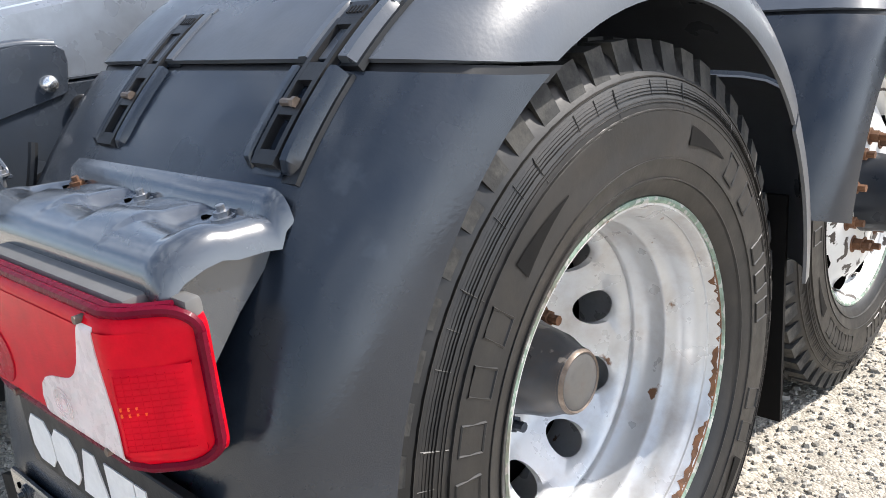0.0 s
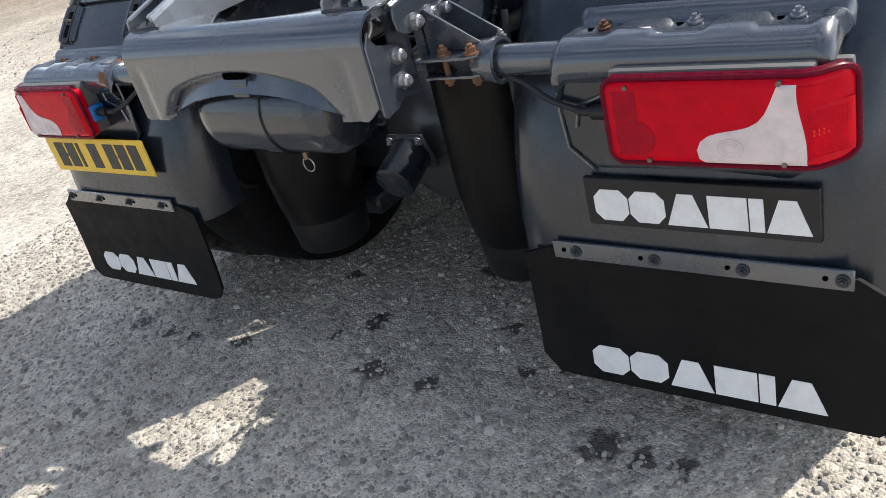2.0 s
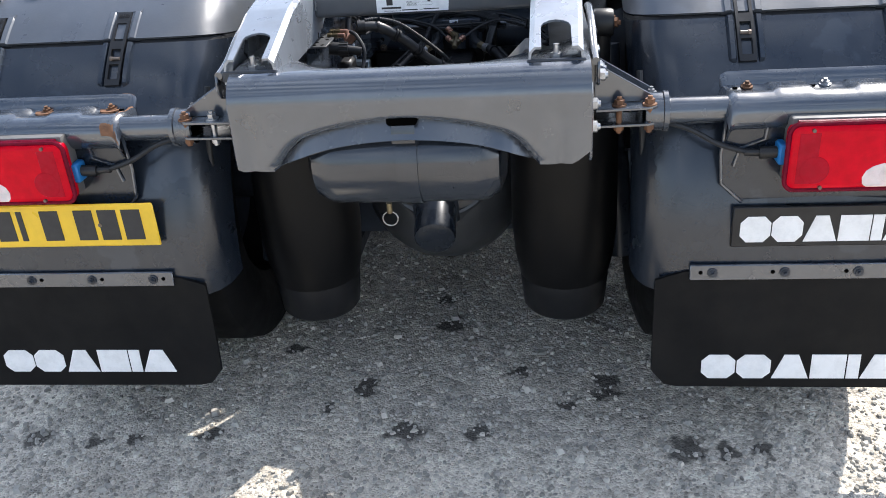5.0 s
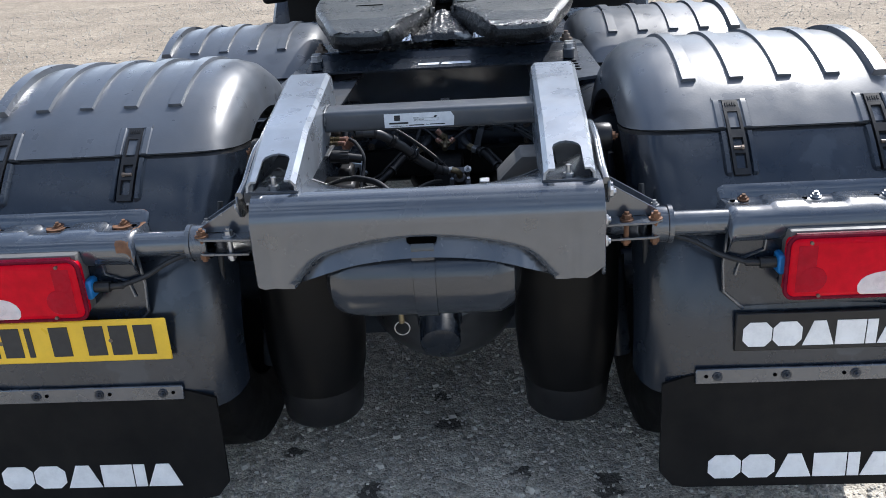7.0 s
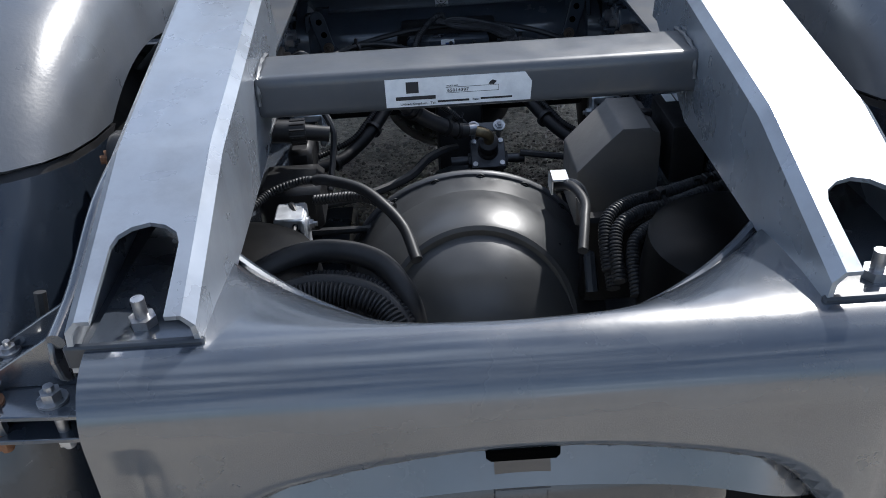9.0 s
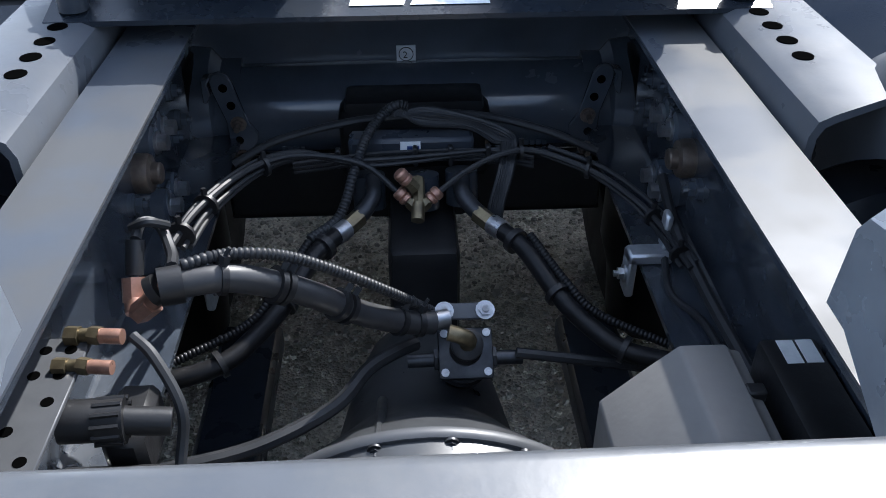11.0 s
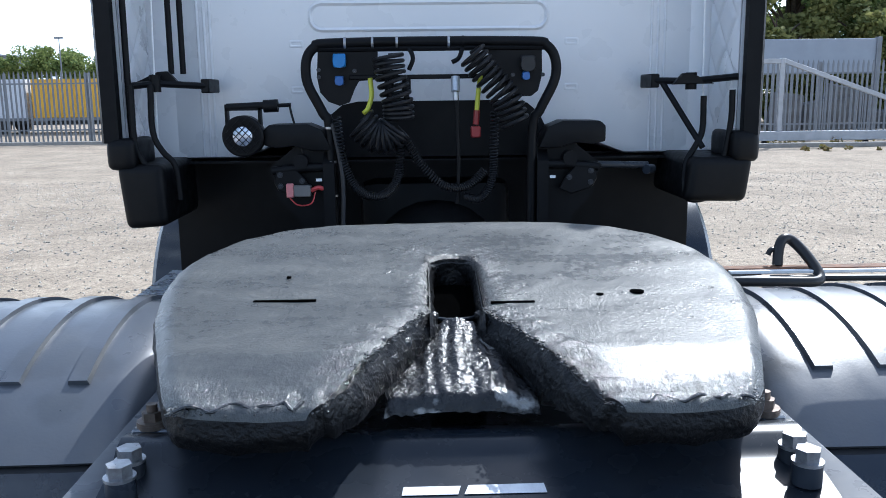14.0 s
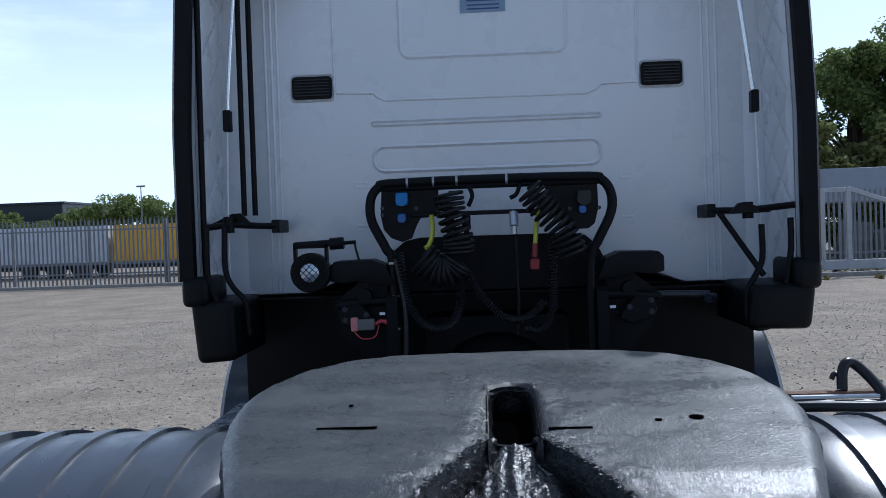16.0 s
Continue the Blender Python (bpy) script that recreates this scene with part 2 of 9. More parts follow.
def grease_mat(name, base, dark, r0, r1):
    """Wet grease smeared on steel: fine speckle, streaks and patches of gloss."""
    m = bpy.data.materials.new(name)
    m.use_nodes = True
    nt = m.node_tree
    b = nt.nodes["Principled BSDF"]
    N, L = nt.nodes.new, nt.links.new
    co = N("ShaderNodeTexCoord")
    def nz(scale, detail=6.0, stretch=None):
        n = N("ShaderNodeTexNoise")
        n.inputs["Scale"].default_value, n.inputs["Detail"].default_value = scale, detail
        n.inputs["Roughness"].default_value = 0.65
        if stretch:
            mp = N("ShaderNodeMapping")
            mp.inputs["Scale"].default_value = stretch
            L(co.outputs["Object"], mp.inputs["Vector"])
            L(mp.outputs["Vector"], n.inputs["Vector"])
        else:
            L(co.outputs["Object"], n.inputs["Vector"])
        return n.outputs["Fac"]
    def rng(fac, a, b_, c, d):
        r = N("ShaderNodeMapRange")
        for k, v in (("From Min", a), ("From Max", b_), ("To Min", c), ("To Max", d)):
            r.inputs[k].default_value = v
        L(fac, r.inputs["Value"])
        return r.outputs["Result"]
    mx = N("ShaderNodeMixRGB")
    mx.inputs["Color1"].default_value, mx.inputs["Color2"].default_value = (*dark, 1), (*base, 1)
    def calc(op, a, b_, c=None):
        n = N("ShaderNodeMath")
        n.operation = op
        for k, v in enumerate((a, b_, c)):
            if v is None:
                continue
            if isinstance(v, (int, float)):
                n.inputs[k].default_value = v
            else:
                L(v, n.inputs[k])
        return n.outputs["Value"]
    # pushed-up grease: along the throat, the slanted mouth and the rear edges
    sep = N("ShaderNodeSeparateXYZ")
    L(co.outputs["Object"], sep.inputs["Vector"])
    ax, py = calc('ABSOLUTE', sep.outputs["X"], 0), sep.outputs["Y"]
    dx = calc('MAXIMUM', calc('SUBTRACT', ax, 0.041), 0)
    dy = calc('MAXIMUM', calc('SUBTRACT', calc('ABSOLUTE', calc('SUBTRACT', py, 1.67), 0), 0.135), 0)
    d_throat = calc('SQRT', calc('ADD', calc('MULTIPLY', dx, dx), calc('MULTIPLY', dy, dy)), 0)
    d_mouth = calc('ADD', calc('MULTIPLY', calc('SUBTRACT', ax, 0.041), 0.899), calc('MULTIPLY', calc('SUBTRACT', py, 1.535), 0.4377))
    d_rear = calc('SUBTRACT', py, 1.255)
    d = calc('MINIMUM', calc('MINIMUM', d_throat, d_mouth), d_rear)
    ragged = calc('MULTIPLY_ADD', calc('SUBTRACT', nz(11, 5.0), 0.5), 0.22, d)
    thick = rng(ragged, 0.035, 0.085, 1.0, 0.0)
    black = rng(calc('MULTIPLY_ADD', calc('SUBTRACT', nz(40, 4.0), 0.5), 0.03, calc('MINIMUM', d_throat, d_mouth)), 0.006, 0.013, 1.0, 0.0)
    # worn lower-gloss sweeps left by the trailer
    sweep = calc('ADD', calc('MULTIPLY', nz(5.5, 4.0, (0.6, 1.5, 1.0)), 0.6), calc('MULTIPLY', nz(60, 8.0), 0.4))
    L(rng(sweep, 0.38, 0.62, 0.0, 1.0), mx.inputs["Fac"])
    bk = N("ShaderNodeMixRGB")
    bk.inputs["Color2"].default_value = (0.008, 0.008, 0.008, 1)
    L(black, bk.inputs["Fac"])
    L(mx.outputs["Color"], bk.inputs["Color1"])
    L(bk.outputs["Color"], b.inputs["Base Color"])
    L(rng(black, 0.0, 1.0, 0.10, 0.0), b.inputs["Metallic"])
    rg = calc('ADD', rng(sweep, 0.40, 0.60, r0, r1), calc('MULTIPLY', black, 0.2))
    # the ramped horns behind are wiped smooth
    horn = rng(calc('MULTIPLY_ADD', calc('SUBTRACT', nz(16, 5.0), 0.5), 0.03, py), 1.378, 1.388, 0.55, 1.0)
    b.inputs["Specular IOR Level"].default_value = 0.34
    L(calc('MULTIPLY', calc('MULTIPLY', rg, horn), rng(thick, 0.0, 1.0, 1.0, 0.62)), b.inputs["Roughness"])
    b1, b2 = N("ShaderNodeBump"), N("ShaderNodeBump")
    b1.inputs["Distance"].default_value = 0.005
    L(rng(thick, 0.0, 1.0, 0.16, 0.85), b1.inputs["Strength"])
    b2.inputs["Strength"].default_value, b2.inputs["Distance"].default_value = 0.45, 0.0026
    L(nz(48, 7.0, (1.6, 0.7, 1.0)), b1.inputs["Height"])
    L(nz(170, 4.0), b2.inputs["Height"])
    L(b1.outputs["Normal"], b2.inputs["Normal"])
    L(b2.outputs["Normal"], b.inputs["Normal"])
    return m


M["grease"] = grease_mat("greased_plate", (0.100, 0.102, 0.097), (0.060, 0.062, 0.061), 0.22, 0.42)
M["thick_grease"] = mat("thick_grease", (0.055, 0.056, 0.058), 0.20, metal=0.40, var=0.5, scale=30, rough_var=0.12, bump=0.8, bump_scale=130,
                        second=(0.34, 0.33, 0.30), second_at=0.60, second_width=0.08, second_scale=26)
M["tongue_grease"] = mat("tongue_grease", (0.016, 0.016, 0.017), 0.24, metal=0.3, var=0.5, scale=30, rough_var=0.12, bump=0.9, bump_scale=110,
                         second=(0.27, 0.265, 0.25), second_at=0.57, second_width=0.06, second_scale=17)
M["black_grease"] = mat("black_grease", (0.006, 0.006, 0.0065), 0.34, metal=0.0, var=0.5, scale=30, rough_var=0.14, bump=1.0, bump_scale=120,
                        second=(0.022, 0.022, 0.022), second_at=0.70, second_width=0.06, second_scale=34, spec=0.25)
M["gloss_dark"] = mat("gloss_dark_paint", (0.040, 0.042, 0.045), 0.36, var=0.2, scale=8, coat=0.15, bump=0.03, bump_scale=90, dirt=(0.05, 0.05, 0.05), dirt_amount=0.3, dirt_scale=9)
M["cross_paint"] = mat("crossmember_paint", (0.066, 0.078, 0.098), 0.20, var=0.2, scale=8, coat=0.8, bump=0.03, bump_scale=90, dirt=(0.08, 0.08, 0.08), dirt_amount=0.3, dirt_scale=9)
M["dusty_plastic"] = mat("dusty_plastic", (0.009, 0.0095, 0.011), 0.46, var=0.2, scale=9, spec=0.22, dirt=(0.022, 0.020, 0.018), dirt_amount=0.4, dirt_scale=8)
M["perf_metal"] = mat("dull_perforated_steel", (0.075, 0.078, 0.085), 0.45, metal=0.2, var=0.2, scale=20, dirt=(0.03, 0.03, 0.03), dirt_amount=0.4, dirt_scale=20)
M["base_gloss"] = mat("gloss_navy_paint", (0.014, 0.018, 0.025), 0.27, var=0.15, scale=8, rough_var=0.05, spec=0.32, dirt=(0.035, 0.035, 0.035), dirt_amount=0.25, dirt_scale=12)
M["copper"] = mat("copper_fitting", (0.40, 0.225, 0.165), 0.36, metal=0.6, var=0.3, scale=50, dirt=(0.10, 0.07, 0.04), dirt_amount=0.5, dirt_scale=40)
M["brass"] = mat("brass_fitting", (0.20, 0.165, 0.10), 0.40, metal=0.8, var=0.3, scale=50, dirt=(0.06, 0.05, 0.04), dirt_amount=0.7, dirt_scale=30)
M["cable"] = mat("black_hose", (0.021, 0.022, 0.0245), 0.46, spec=0.30, var=0.3, scale=30, rough_var=0.06, dirt=(0.030, 0.029, 0.028), dirt_amount=0.35, dirt_scale=20)
M["wrap"] = mat("black_hose_sleeve", (0.009, 0.009, 0.010), 0.38, spec=0.22, var=0.3, scale=30, dirt=(0.014, 0.013, 0.012), dirt_amount=0.3, dirt_scale=20)
M["hose"] = mat("air_hose", (0.030, 0.031, 0.034), 0.42, spec=0.45, var=0.2, scale=30, dirt=(0.060, 0.050, 0.042), dirt_amount=0.30, dirt_scale=9)
M["alu"] = mat("cast_aluminium", (0.50, 0.52, 0.55), 0.42, metal=0.7, var=0.2, scale=30, bump=0.06, bump_scale=150)
M["dark_alu"] = mat("oily_cast_metal", (0.05, 0.053, 0.06), 0.4, metal=0.6, var=0.4, scale=30, dirt=(0.03, 0.03, 0.03), dirt_amount=0.8, dirt_scale=40)
M["checker"] = mat("checker_plate", (0.62, 0.66, 0.72), 0.28, metal=0.85, var=0.15, scale=12)
M["white"] = mat("white_cab_paint", (0.71, 0.72, 0.74), 0.30, var=0.03, scale=3, coat=0.4, dirt=(0.56, 0.57, 0.57), dirt_amount=0.2, dirt_scale=3)
M["white_print"] = mat("white_print", (0.78, 0.78, 0.78), 0.45, var=0.05, scale=20, dirt=(0.45, 0.45, 0.45), dirt_amount=0.4, dirt_scale=25)
M["sticker"] = mat("white_sticker", (0.74, 0.75, 0.76), 0.35, var=0.05, scale=20, dirt=(0.40, 0.40, 0.42), dirt_amount=0.5, dirt_scale=30)
M["ink"] = mat("black_ink", (0.02, 0.02, 0.022), 0.5, var=0.2, scale=30)
# matte black for solid pieces that stand in for the shade inside openings
M["void"] = mat("hole_shade", (0.0015, 0.0015, 0.0015), 0.9, var=0.1, scale=30, spec=0.0)
M["yellow"] = mat("yellow_plate", (0.78, 0.50, 0.02), 0.35, var=0.05, scale=10, dirt=(0.40, 0.25, 0.02), dirt_amount=0.35, dirt_scale=8)
M["blue"] = mat("blue_plastic", (0.02, 0.16, 0.42), 0.4, var=0.15, scale=30)
M["blue_dark"] = mat("blue_socket", (0.03, 0.10, 0.30), 0.4, var=0.15, scale=30)
M["yellow_hose"] = mat("yellow_green_hose", (0.50, 0.52, 0.04), 0.45, var=0.1, scale=30)
M["red_plug"] = mat("red_plastic", (0.45, 0.05, 0.05), 0.4, var=0.15, scale=30)
M["dark_red"] = mat("dark_red_plastic", (0.20, 0.015, 0.015), 0.4, var=0.15, scale=30)
M["pink_plug"] = mat("faded_red_plastic", (0.55, 0.20, 0.20), 0.5, var=0.15, scale=30)
M["grey_cover"] = mat("grey_cover", (0.125, 0.121, 0.116), 0.55, var=0.12, scale=12, bump=0.06, bump_scale=120)
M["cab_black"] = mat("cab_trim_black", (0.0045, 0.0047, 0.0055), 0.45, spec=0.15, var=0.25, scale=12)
M["sign_blue"] = mat("sign_blue", (0.22, 0.30, 0.42), 0.35, var=0.08, scale=15)
M["deep_blue"] = mat("deep_blue", (0.03, 0.06, 0.18), 0.35, var=0.08, scale=15)
# one steel in two colours: darkened for backlit pales, lightened for sunlit gate rails
M["galv"] = mat("galvanised_steel", (0.20, 0.21, 0.225), 0.5, metal=0.3, var=0.15, scale=4)
M["galv_sunlit"] = mat("sunlit_galvanised_steel", (0.40, 0.41, 0.43), 0.5, metal=0.2, var=0.12, scale=4)
M["concrete"] = mat("concrete_kerb", (0.30, 0.28, 0.25), 0.85, var=0.2, scale=6, bump=0.3, bump_scale=40)
M["trailer_white"] = mat("trailer_white", (0.62, 0.64, 0.68), 0.4, var=0.08, scale=2, dirt=(0.35, 0.35, 0.36), dirt_amount=0.4, dirt_scale=1.5)
M["trailer_yellow"] = mat("trailer_yellow", (0.72, 0.40, 0.03), 0.4, var=0.08, scale=2)
M["grey_sheet"] = mat("grey_board", (0.30, 0.33, 0.38), 0.4, var=0.06, scale=2)
M["bark"] = mat("bark", (0.09, 0.065, 0.045), 0.9, var=0.4, scale=12, bump=0.5, bump_scale=30)
M["slab"] = mat("rubble_concrete", (0.13, 0.125, 0.12), 0.9, var=0.3, scale=3, bump=0.4, bump_scale=15)


def lens_mat(name, col, rough=0.18):
    m = mat(name, col, rough + 0.1, var=0.16, scale=30, bump=0.12, bump_scale=420, dirt=tuple(c * 0.45 for c in col), dirt_amount=0.3, dirt_scale=6)
    b = m.node_tree.nodes["Principled BSDF"]
    b.inputs["Specular IOR Level"].default_value = 0.07
    b.inputs["Coat Weight"].default_value = 0.06
    b.inputs["Coat Roughness"].default_value = 0.06
    b.inputs["Subsurface Weight"].default_value = 0.2
    b.inputs["Subsurface Radius"].default_value = (0.02, 0.004, 0.004)
    return m


M["red_lens"] = lens_mat("red_lens", (0.56, 0.0008, 0.013), 0.06)
M["dark_red_lens"] = lens_mat("dark_red_lens", (0.13, 0.003, 0.016))
M["mid_red_lens"] = lens_mat("mid_red_lens", (0.36, 0.003, 0.016))
M["amber_lens"] = lens_mat("amber_lens", (0.85, 0.16, 0.03))
M["white_lens"] = lens_mat("white_lens", (0.70, 0.61, 0.60))
M["lamp_glass"] = mat("lamp_glass", (0.55, 0.60, 0.70), 0.12, metal=0.6, var=0.2, scale=30)


def leaf_mat(name, a, b_col):
    """Leaf colours that change from clump to clump."""
    m = bpy.data.materials.new(name)
    m.use_nodes = True
    nt = m.node_tree
    b = nt.nodes["Principled BSDF"]
    g = nt.nodes.new("ShaderNodeNewGeometry")
    mx = nt.nodes.new("ShaderNodeMixRGB")
    mx.inputs["Color1"].default_value, mx.inputs["Color2"].default_value = (*a, 1), (*b_col, 1)
    nt.links.new(g.outputs["Random Per Island"], mx.inputs["Fac"])
    nt.links.new(mx.outputs["Color"], b.inputs["Base Color"])
    b.inputs["Roughness"].default_value = 0.75
    b.inputs["Specular IOR Level"].default_value = 0.15
    tr = nt.nodes.new("ShaderNodeBsdfTranslucent")
    nt.links.new(mx.outputs["Color"], tr.inputs["Color"])
    ms = nt.nodes.new("ShaderNodeMixShader")
    ms.inputs["Fac"].default_value = 0.4
    nt.links.new(b.outputs["BSDF"], ms.inputs[1])
    nt.links.new(tr.outputs["BSDF"], ms.inputs[2])
    nt.links.new(ms.outputs["Shader"], nt.nodes["Material Output"].inputs["Surface"])
    return m


M["leaf"] = leaf_mat("leaves", (0.10, 0.145, 0.045), (0.27, 0.31, 0.10))
M["leaf_light"] = leaf_mat("leaves_light", (0.12, 0.14, 0.045), (0.32, 0.31, 0.11))
M["weed"] = leaf_mat("dry_weeds", (0.10, 0.11, 0.03), (0.26, 0.19, 0.09))

# ---- geometry helpers: a shape is (vertices, faces) ----
def shape_of(bm):
    bm.verts.index_update()
    out = ([tuple(v.co) for v in bm.verts], [tuple(v.index for v in f.verts) for f in bm.faces])
    bm.free()
    return out


def joined(*shapes):
    V, F = [], []
    for v, f in shapes:
        o = len(V)
        V.extend(v)
        F.extend(tuple(i + o for i in q) for q in f)
    return V, F


def moved(s, m):
    return [tuple(m @ Vector(v)) for v in s[0]], s[1]


def flipped(s, side):
    """The shape for the right (1) or mirrored for the left (-1)."""
    if side > 0:
        return s
    return [(-x, y, z) for x, y, z in s[0]], [tuple(reversed(q)) for q in s[1]]


def bevelled(s, width, segments=2):
    bm = bmesh.new()
    vs = [bm.verts.new(v) for v in s[0]]
    for q in s[1]:
        bm.faces.new([vs[i] for i in q])
    bmesh.ops.recalc_face_normals(bm, faces=bm.faces)
    bm.normal_update()
    edges = [e for e in bm.edges if len(e.link_faces) == 2 and e.calc_face_angle(0) > 0.6]
    bmesh.ops.bevel(bm, geom=edges, offset=width, segments=segments, affect='EDGES', profile=0.6, clamp_overlap=True)
    return shape_of(bm)


def box(x0, x1, y0, y1, z0, z1, bevel=0.0, segments=2):
    v = [(x, y, z) for x in (x0, x1) for y in (y0, y1) for z in (z0, z1)]
    f = [(0, 1, 3, 2), (4, 6, 7, 5), (0, 4, 5, 1), (2, 3, 7, 6), (0, 2, 6, 4), (1, 5, 7, 3)]
    return bevelled((v, f), bevel, segments) if bevel else (v, f)


def prism(poly, axis, a, b, bevel=0.0, segments=2):
    """A flat outline (two coordinates, in the order of the remaining axes) drawn out along an axis from a to b."""
    def at(p, k):
        return {"x": (k, p[0], p[1]), "y": (p[0], k, p[1]), "z": (p[0], p[1], k)}[axis]
    n = len(poly)
    v = [at(p, a) for p in poly] + [at(p, b) for p in poly]
    f = [tuple(range(n - 1, -1, -1)), tuple(range(n, 2 * n))]
    f += [(i, (i + 1) % n, n + (i + 1) % n, n + i) for i in range(n)]
    return bevelled((v, f), bevel, segments) if bevel else (v, f)


def lathe(profile, axis="z", centre=(0, 0, 0), seg=32, closed=False):
    """Radii and heights turned about an axis; open ends are capped when their radius is not 0."""
    V, F = [], []
    n = len(profile)
    for r, h in profile:
        for k in range(seg):
            a = 2 * math.pi * k / seg
            c, s = r * math.cos(a), r * math.sin(a)
            p = {"z": (c, s, h), "x": (h, c, s), "y": (s, h, c)}[axis]
            V.append((p[0] + centre[0], p[1] + centre[1], p[2] + centre[2]))
    for i in range(n - 1 + (1 if closed else 0)):
        j = (i + 1) % n
        for k in range(seg):
            l = (k + 1) % seg
            F.append((i * seg + k, i * seg + l, j * seg + l, j * seg + k))
    if not closed:
        F.append(tuple(range(seg - 1, -1, -1)))
        F.append(tuple(range((n - 1) * seg, n * seg)))
    return V, F


def spline(points, steps=8):
    """A smooth line through the points."""
    P = [Vector(p) for p in points]
    if len(P) < 3:
        return P
    P = [2 * P[0] - P[1]] + P + [2 * P[-1] - P[-2]]
    out = []
    for i in range(1, len(P) - 2):
        for k in range(steps):
            t = k / steps
            a, b, c, d = P[i - 1], P[i], P[i + 1], P[i + 2]
            out.append(0.5 * ((2 * b) + (c - a) * t + (2 * a - 5 * b + 4 * c - d) * t * t + (3 * b - a - 3 * c + d) * t ** 3))
    out.append(P[-2])
    return out


def tube(points, r, seg=10, smooth=0, radius_at=None, ends=True):
    """A round bar along a line; radius_at(i) may change its radius ring by ring."""
    P = spline(points, smooth) if smooth else [Vector(p) for p in points]
    V, F = [], []
    t0 = (P[1] - P[0]).normalized()
    up = Vector((0, 0, 1)) if abs(t0.z) < 0.9 else Vector((1, 0, 0))
    nrm = (up - t0 * up.dot(t0)).normalized()
    for i, p in enumerate(P):
        t = (P[min(i + 1, len(P) - 1)] - P[max(i - 1, 0)]).normalized()
        nrm = (nrm - t * nrm.dot(t)).normalized()
        bn = t.cross(nrm)
        rr = radius_at(i) if radius_at else r
        for k in range(seg):
            a = 2 * math.pi * k / seg
            V.append(tuple(p + nrm * (rr * math.cos(a)) + bn * (rr * math.sin(a))))
    for i in range(len(P) - 1):
        for k in range(seg):
            l = (k + 1) % seg
            F.append((i * seg + k, i * seg + l, (i + 1) * seg + l, (i + 1) * seg + k))
    if ends:
        F.append(tuple(range(seg - 1, -1, -1)))
        F.append(tuple(range((len(P) - 1) * seg, len(P) * seg)))
    return V, F


def ribbed(points, r, seg=10, smooth=10, pitch=3):
    """Corrugated conduit along a line."""
    P = spline(points, smooth)
    dense = []
    for a, b in zip(P[:-1], P[1:]):
        n = max(1, round((b - a).length / 0.0018))
        dense += [a.lerp(b, k / n) for k in range(n)]
    dense.append(P[-1])
    return tube(dense, r, seg, radius_at=lambda i: r * (1.0 if i % pitch else 0.80))


def coil(points, radius, turns, r, seg=6, per_turn=14, radius_end=None, smooth=10):
    """A helix wound round a line."""
    P = spline(points, smooth)
    n = int(turns * per_turn)
    out = []
    t0 = (P[1] - P[0]).normalized()
    up = Vector((0, 1, 0)) if abs(t0.y) < 0.9 else Vector((1, 0, 0))
    nrm = (up - t0 * up.dot(t0)).normalized()
    for i in range(n + 1):
        u = i / n * (len(P) - 1)
        k = min(int(u), len(P) - 2)
        p = P[k].lerp(P[k + 1], u - k)
        t = (P[k + 1] - P[k]).normalized()
        nrm = (nrm - t * nrm.dot(t)).normalized()
        bn = t.cross(nrm)
        a = 2 * math.pi * i / per_turn
        R = radius + ((radius_end or radius) - radius) * i / n
        out.append(p + nrm * (R * math.cos(a)) + bn * (R * math.sin(a)))
    return tube(out, r, seg)


def cyl(p, q, r, seg=16, r2=None):
    """A round bar or cone from p to q."""
    return tube([p, q], r, seg, radius_at=lambda i: r if i == 0 else (r if r2 is None else r2))


def hex_bolt(p, axis, r=0.012, h=0.010, washer=True):
    """A hexagon head on a washer; axis is the way it points."""
    p, d = Vector(p), Vector(axis).normalized()
    s = [cyl(p, p + d * h, r, 6)]
    if washer:
        s.append(cyl(p, p + d * 0.003, r * 1.45, 14))
    s.append(cyl(p + d * h, p + d * (h + 0.006), r * 0.5, 8))
    return joined(*s)


def sheet(fn, nu, nv, thickness=0.0):
    """A grid of fn(u, v), u and v from 0 to 1, given thickness along its normals."""
    P = [[Vector(fn(i / nu, j / nv)) for j in range(nv + 1)] for i in range(nu + 1)]
    V = [tuple(p) for row in P for p in row]
    w = nv + 1
    F = [(i * w + j, (i + 1) * w + j, (i + 1) * w + j + 1, i * w + j + 1) for i in range(nu) for j in range(nv)]
    if thickness:
        n0 = len(V)
        for i in range(nu + 1):
            for j in range(nv + 1):
                a = P[min(i + 1, nu)][j] - P[max(i - 1, 0)][j]
                b = P[i][min(j + 1, nv)] - P[i][max(j - 1, 0)]
                n = a.cross(b)
                n = n.normalized() if n.length > 1e-9 else Vector((0, 0, 1))
                V.append(tuple(P[i][j] - n * thickness))
        F += [tuple(n0 + k for k in reversed(q)) for q in F[:]]
        ring = [i * w for i in range(nu + 1)] + [nu * w + j for j in range(1, nv + 1)]
        ring += [i * w + nv for i in range(nu - 1, -1, -1)] + [j for j in range(nv - 1, 0, -1)]
        for a, b in zip(ring, ring[1:] + ring[:1]):
            F.append((b, a, n0 + a, n0 + b))
    return V, F


def mesh_of(s, material, sharp=38, name="mesh"):
    me = bpy.data.meshes.new(name)
    me.from_pydata(s[0], [], s[1])
    bm = bmesh.new()
    bm.from_mesh(me)
    bmesh.ops.recalc_face_normals(bm, faces=bm.faces)
    bm.to_mesh(me)
    bm.free()
    me.materials.append(M[material] if isinstance(material, str) else material)
    me.shade_smooth()
    me.set_sharp_from_angle(angle=radians(sharp))
    return me


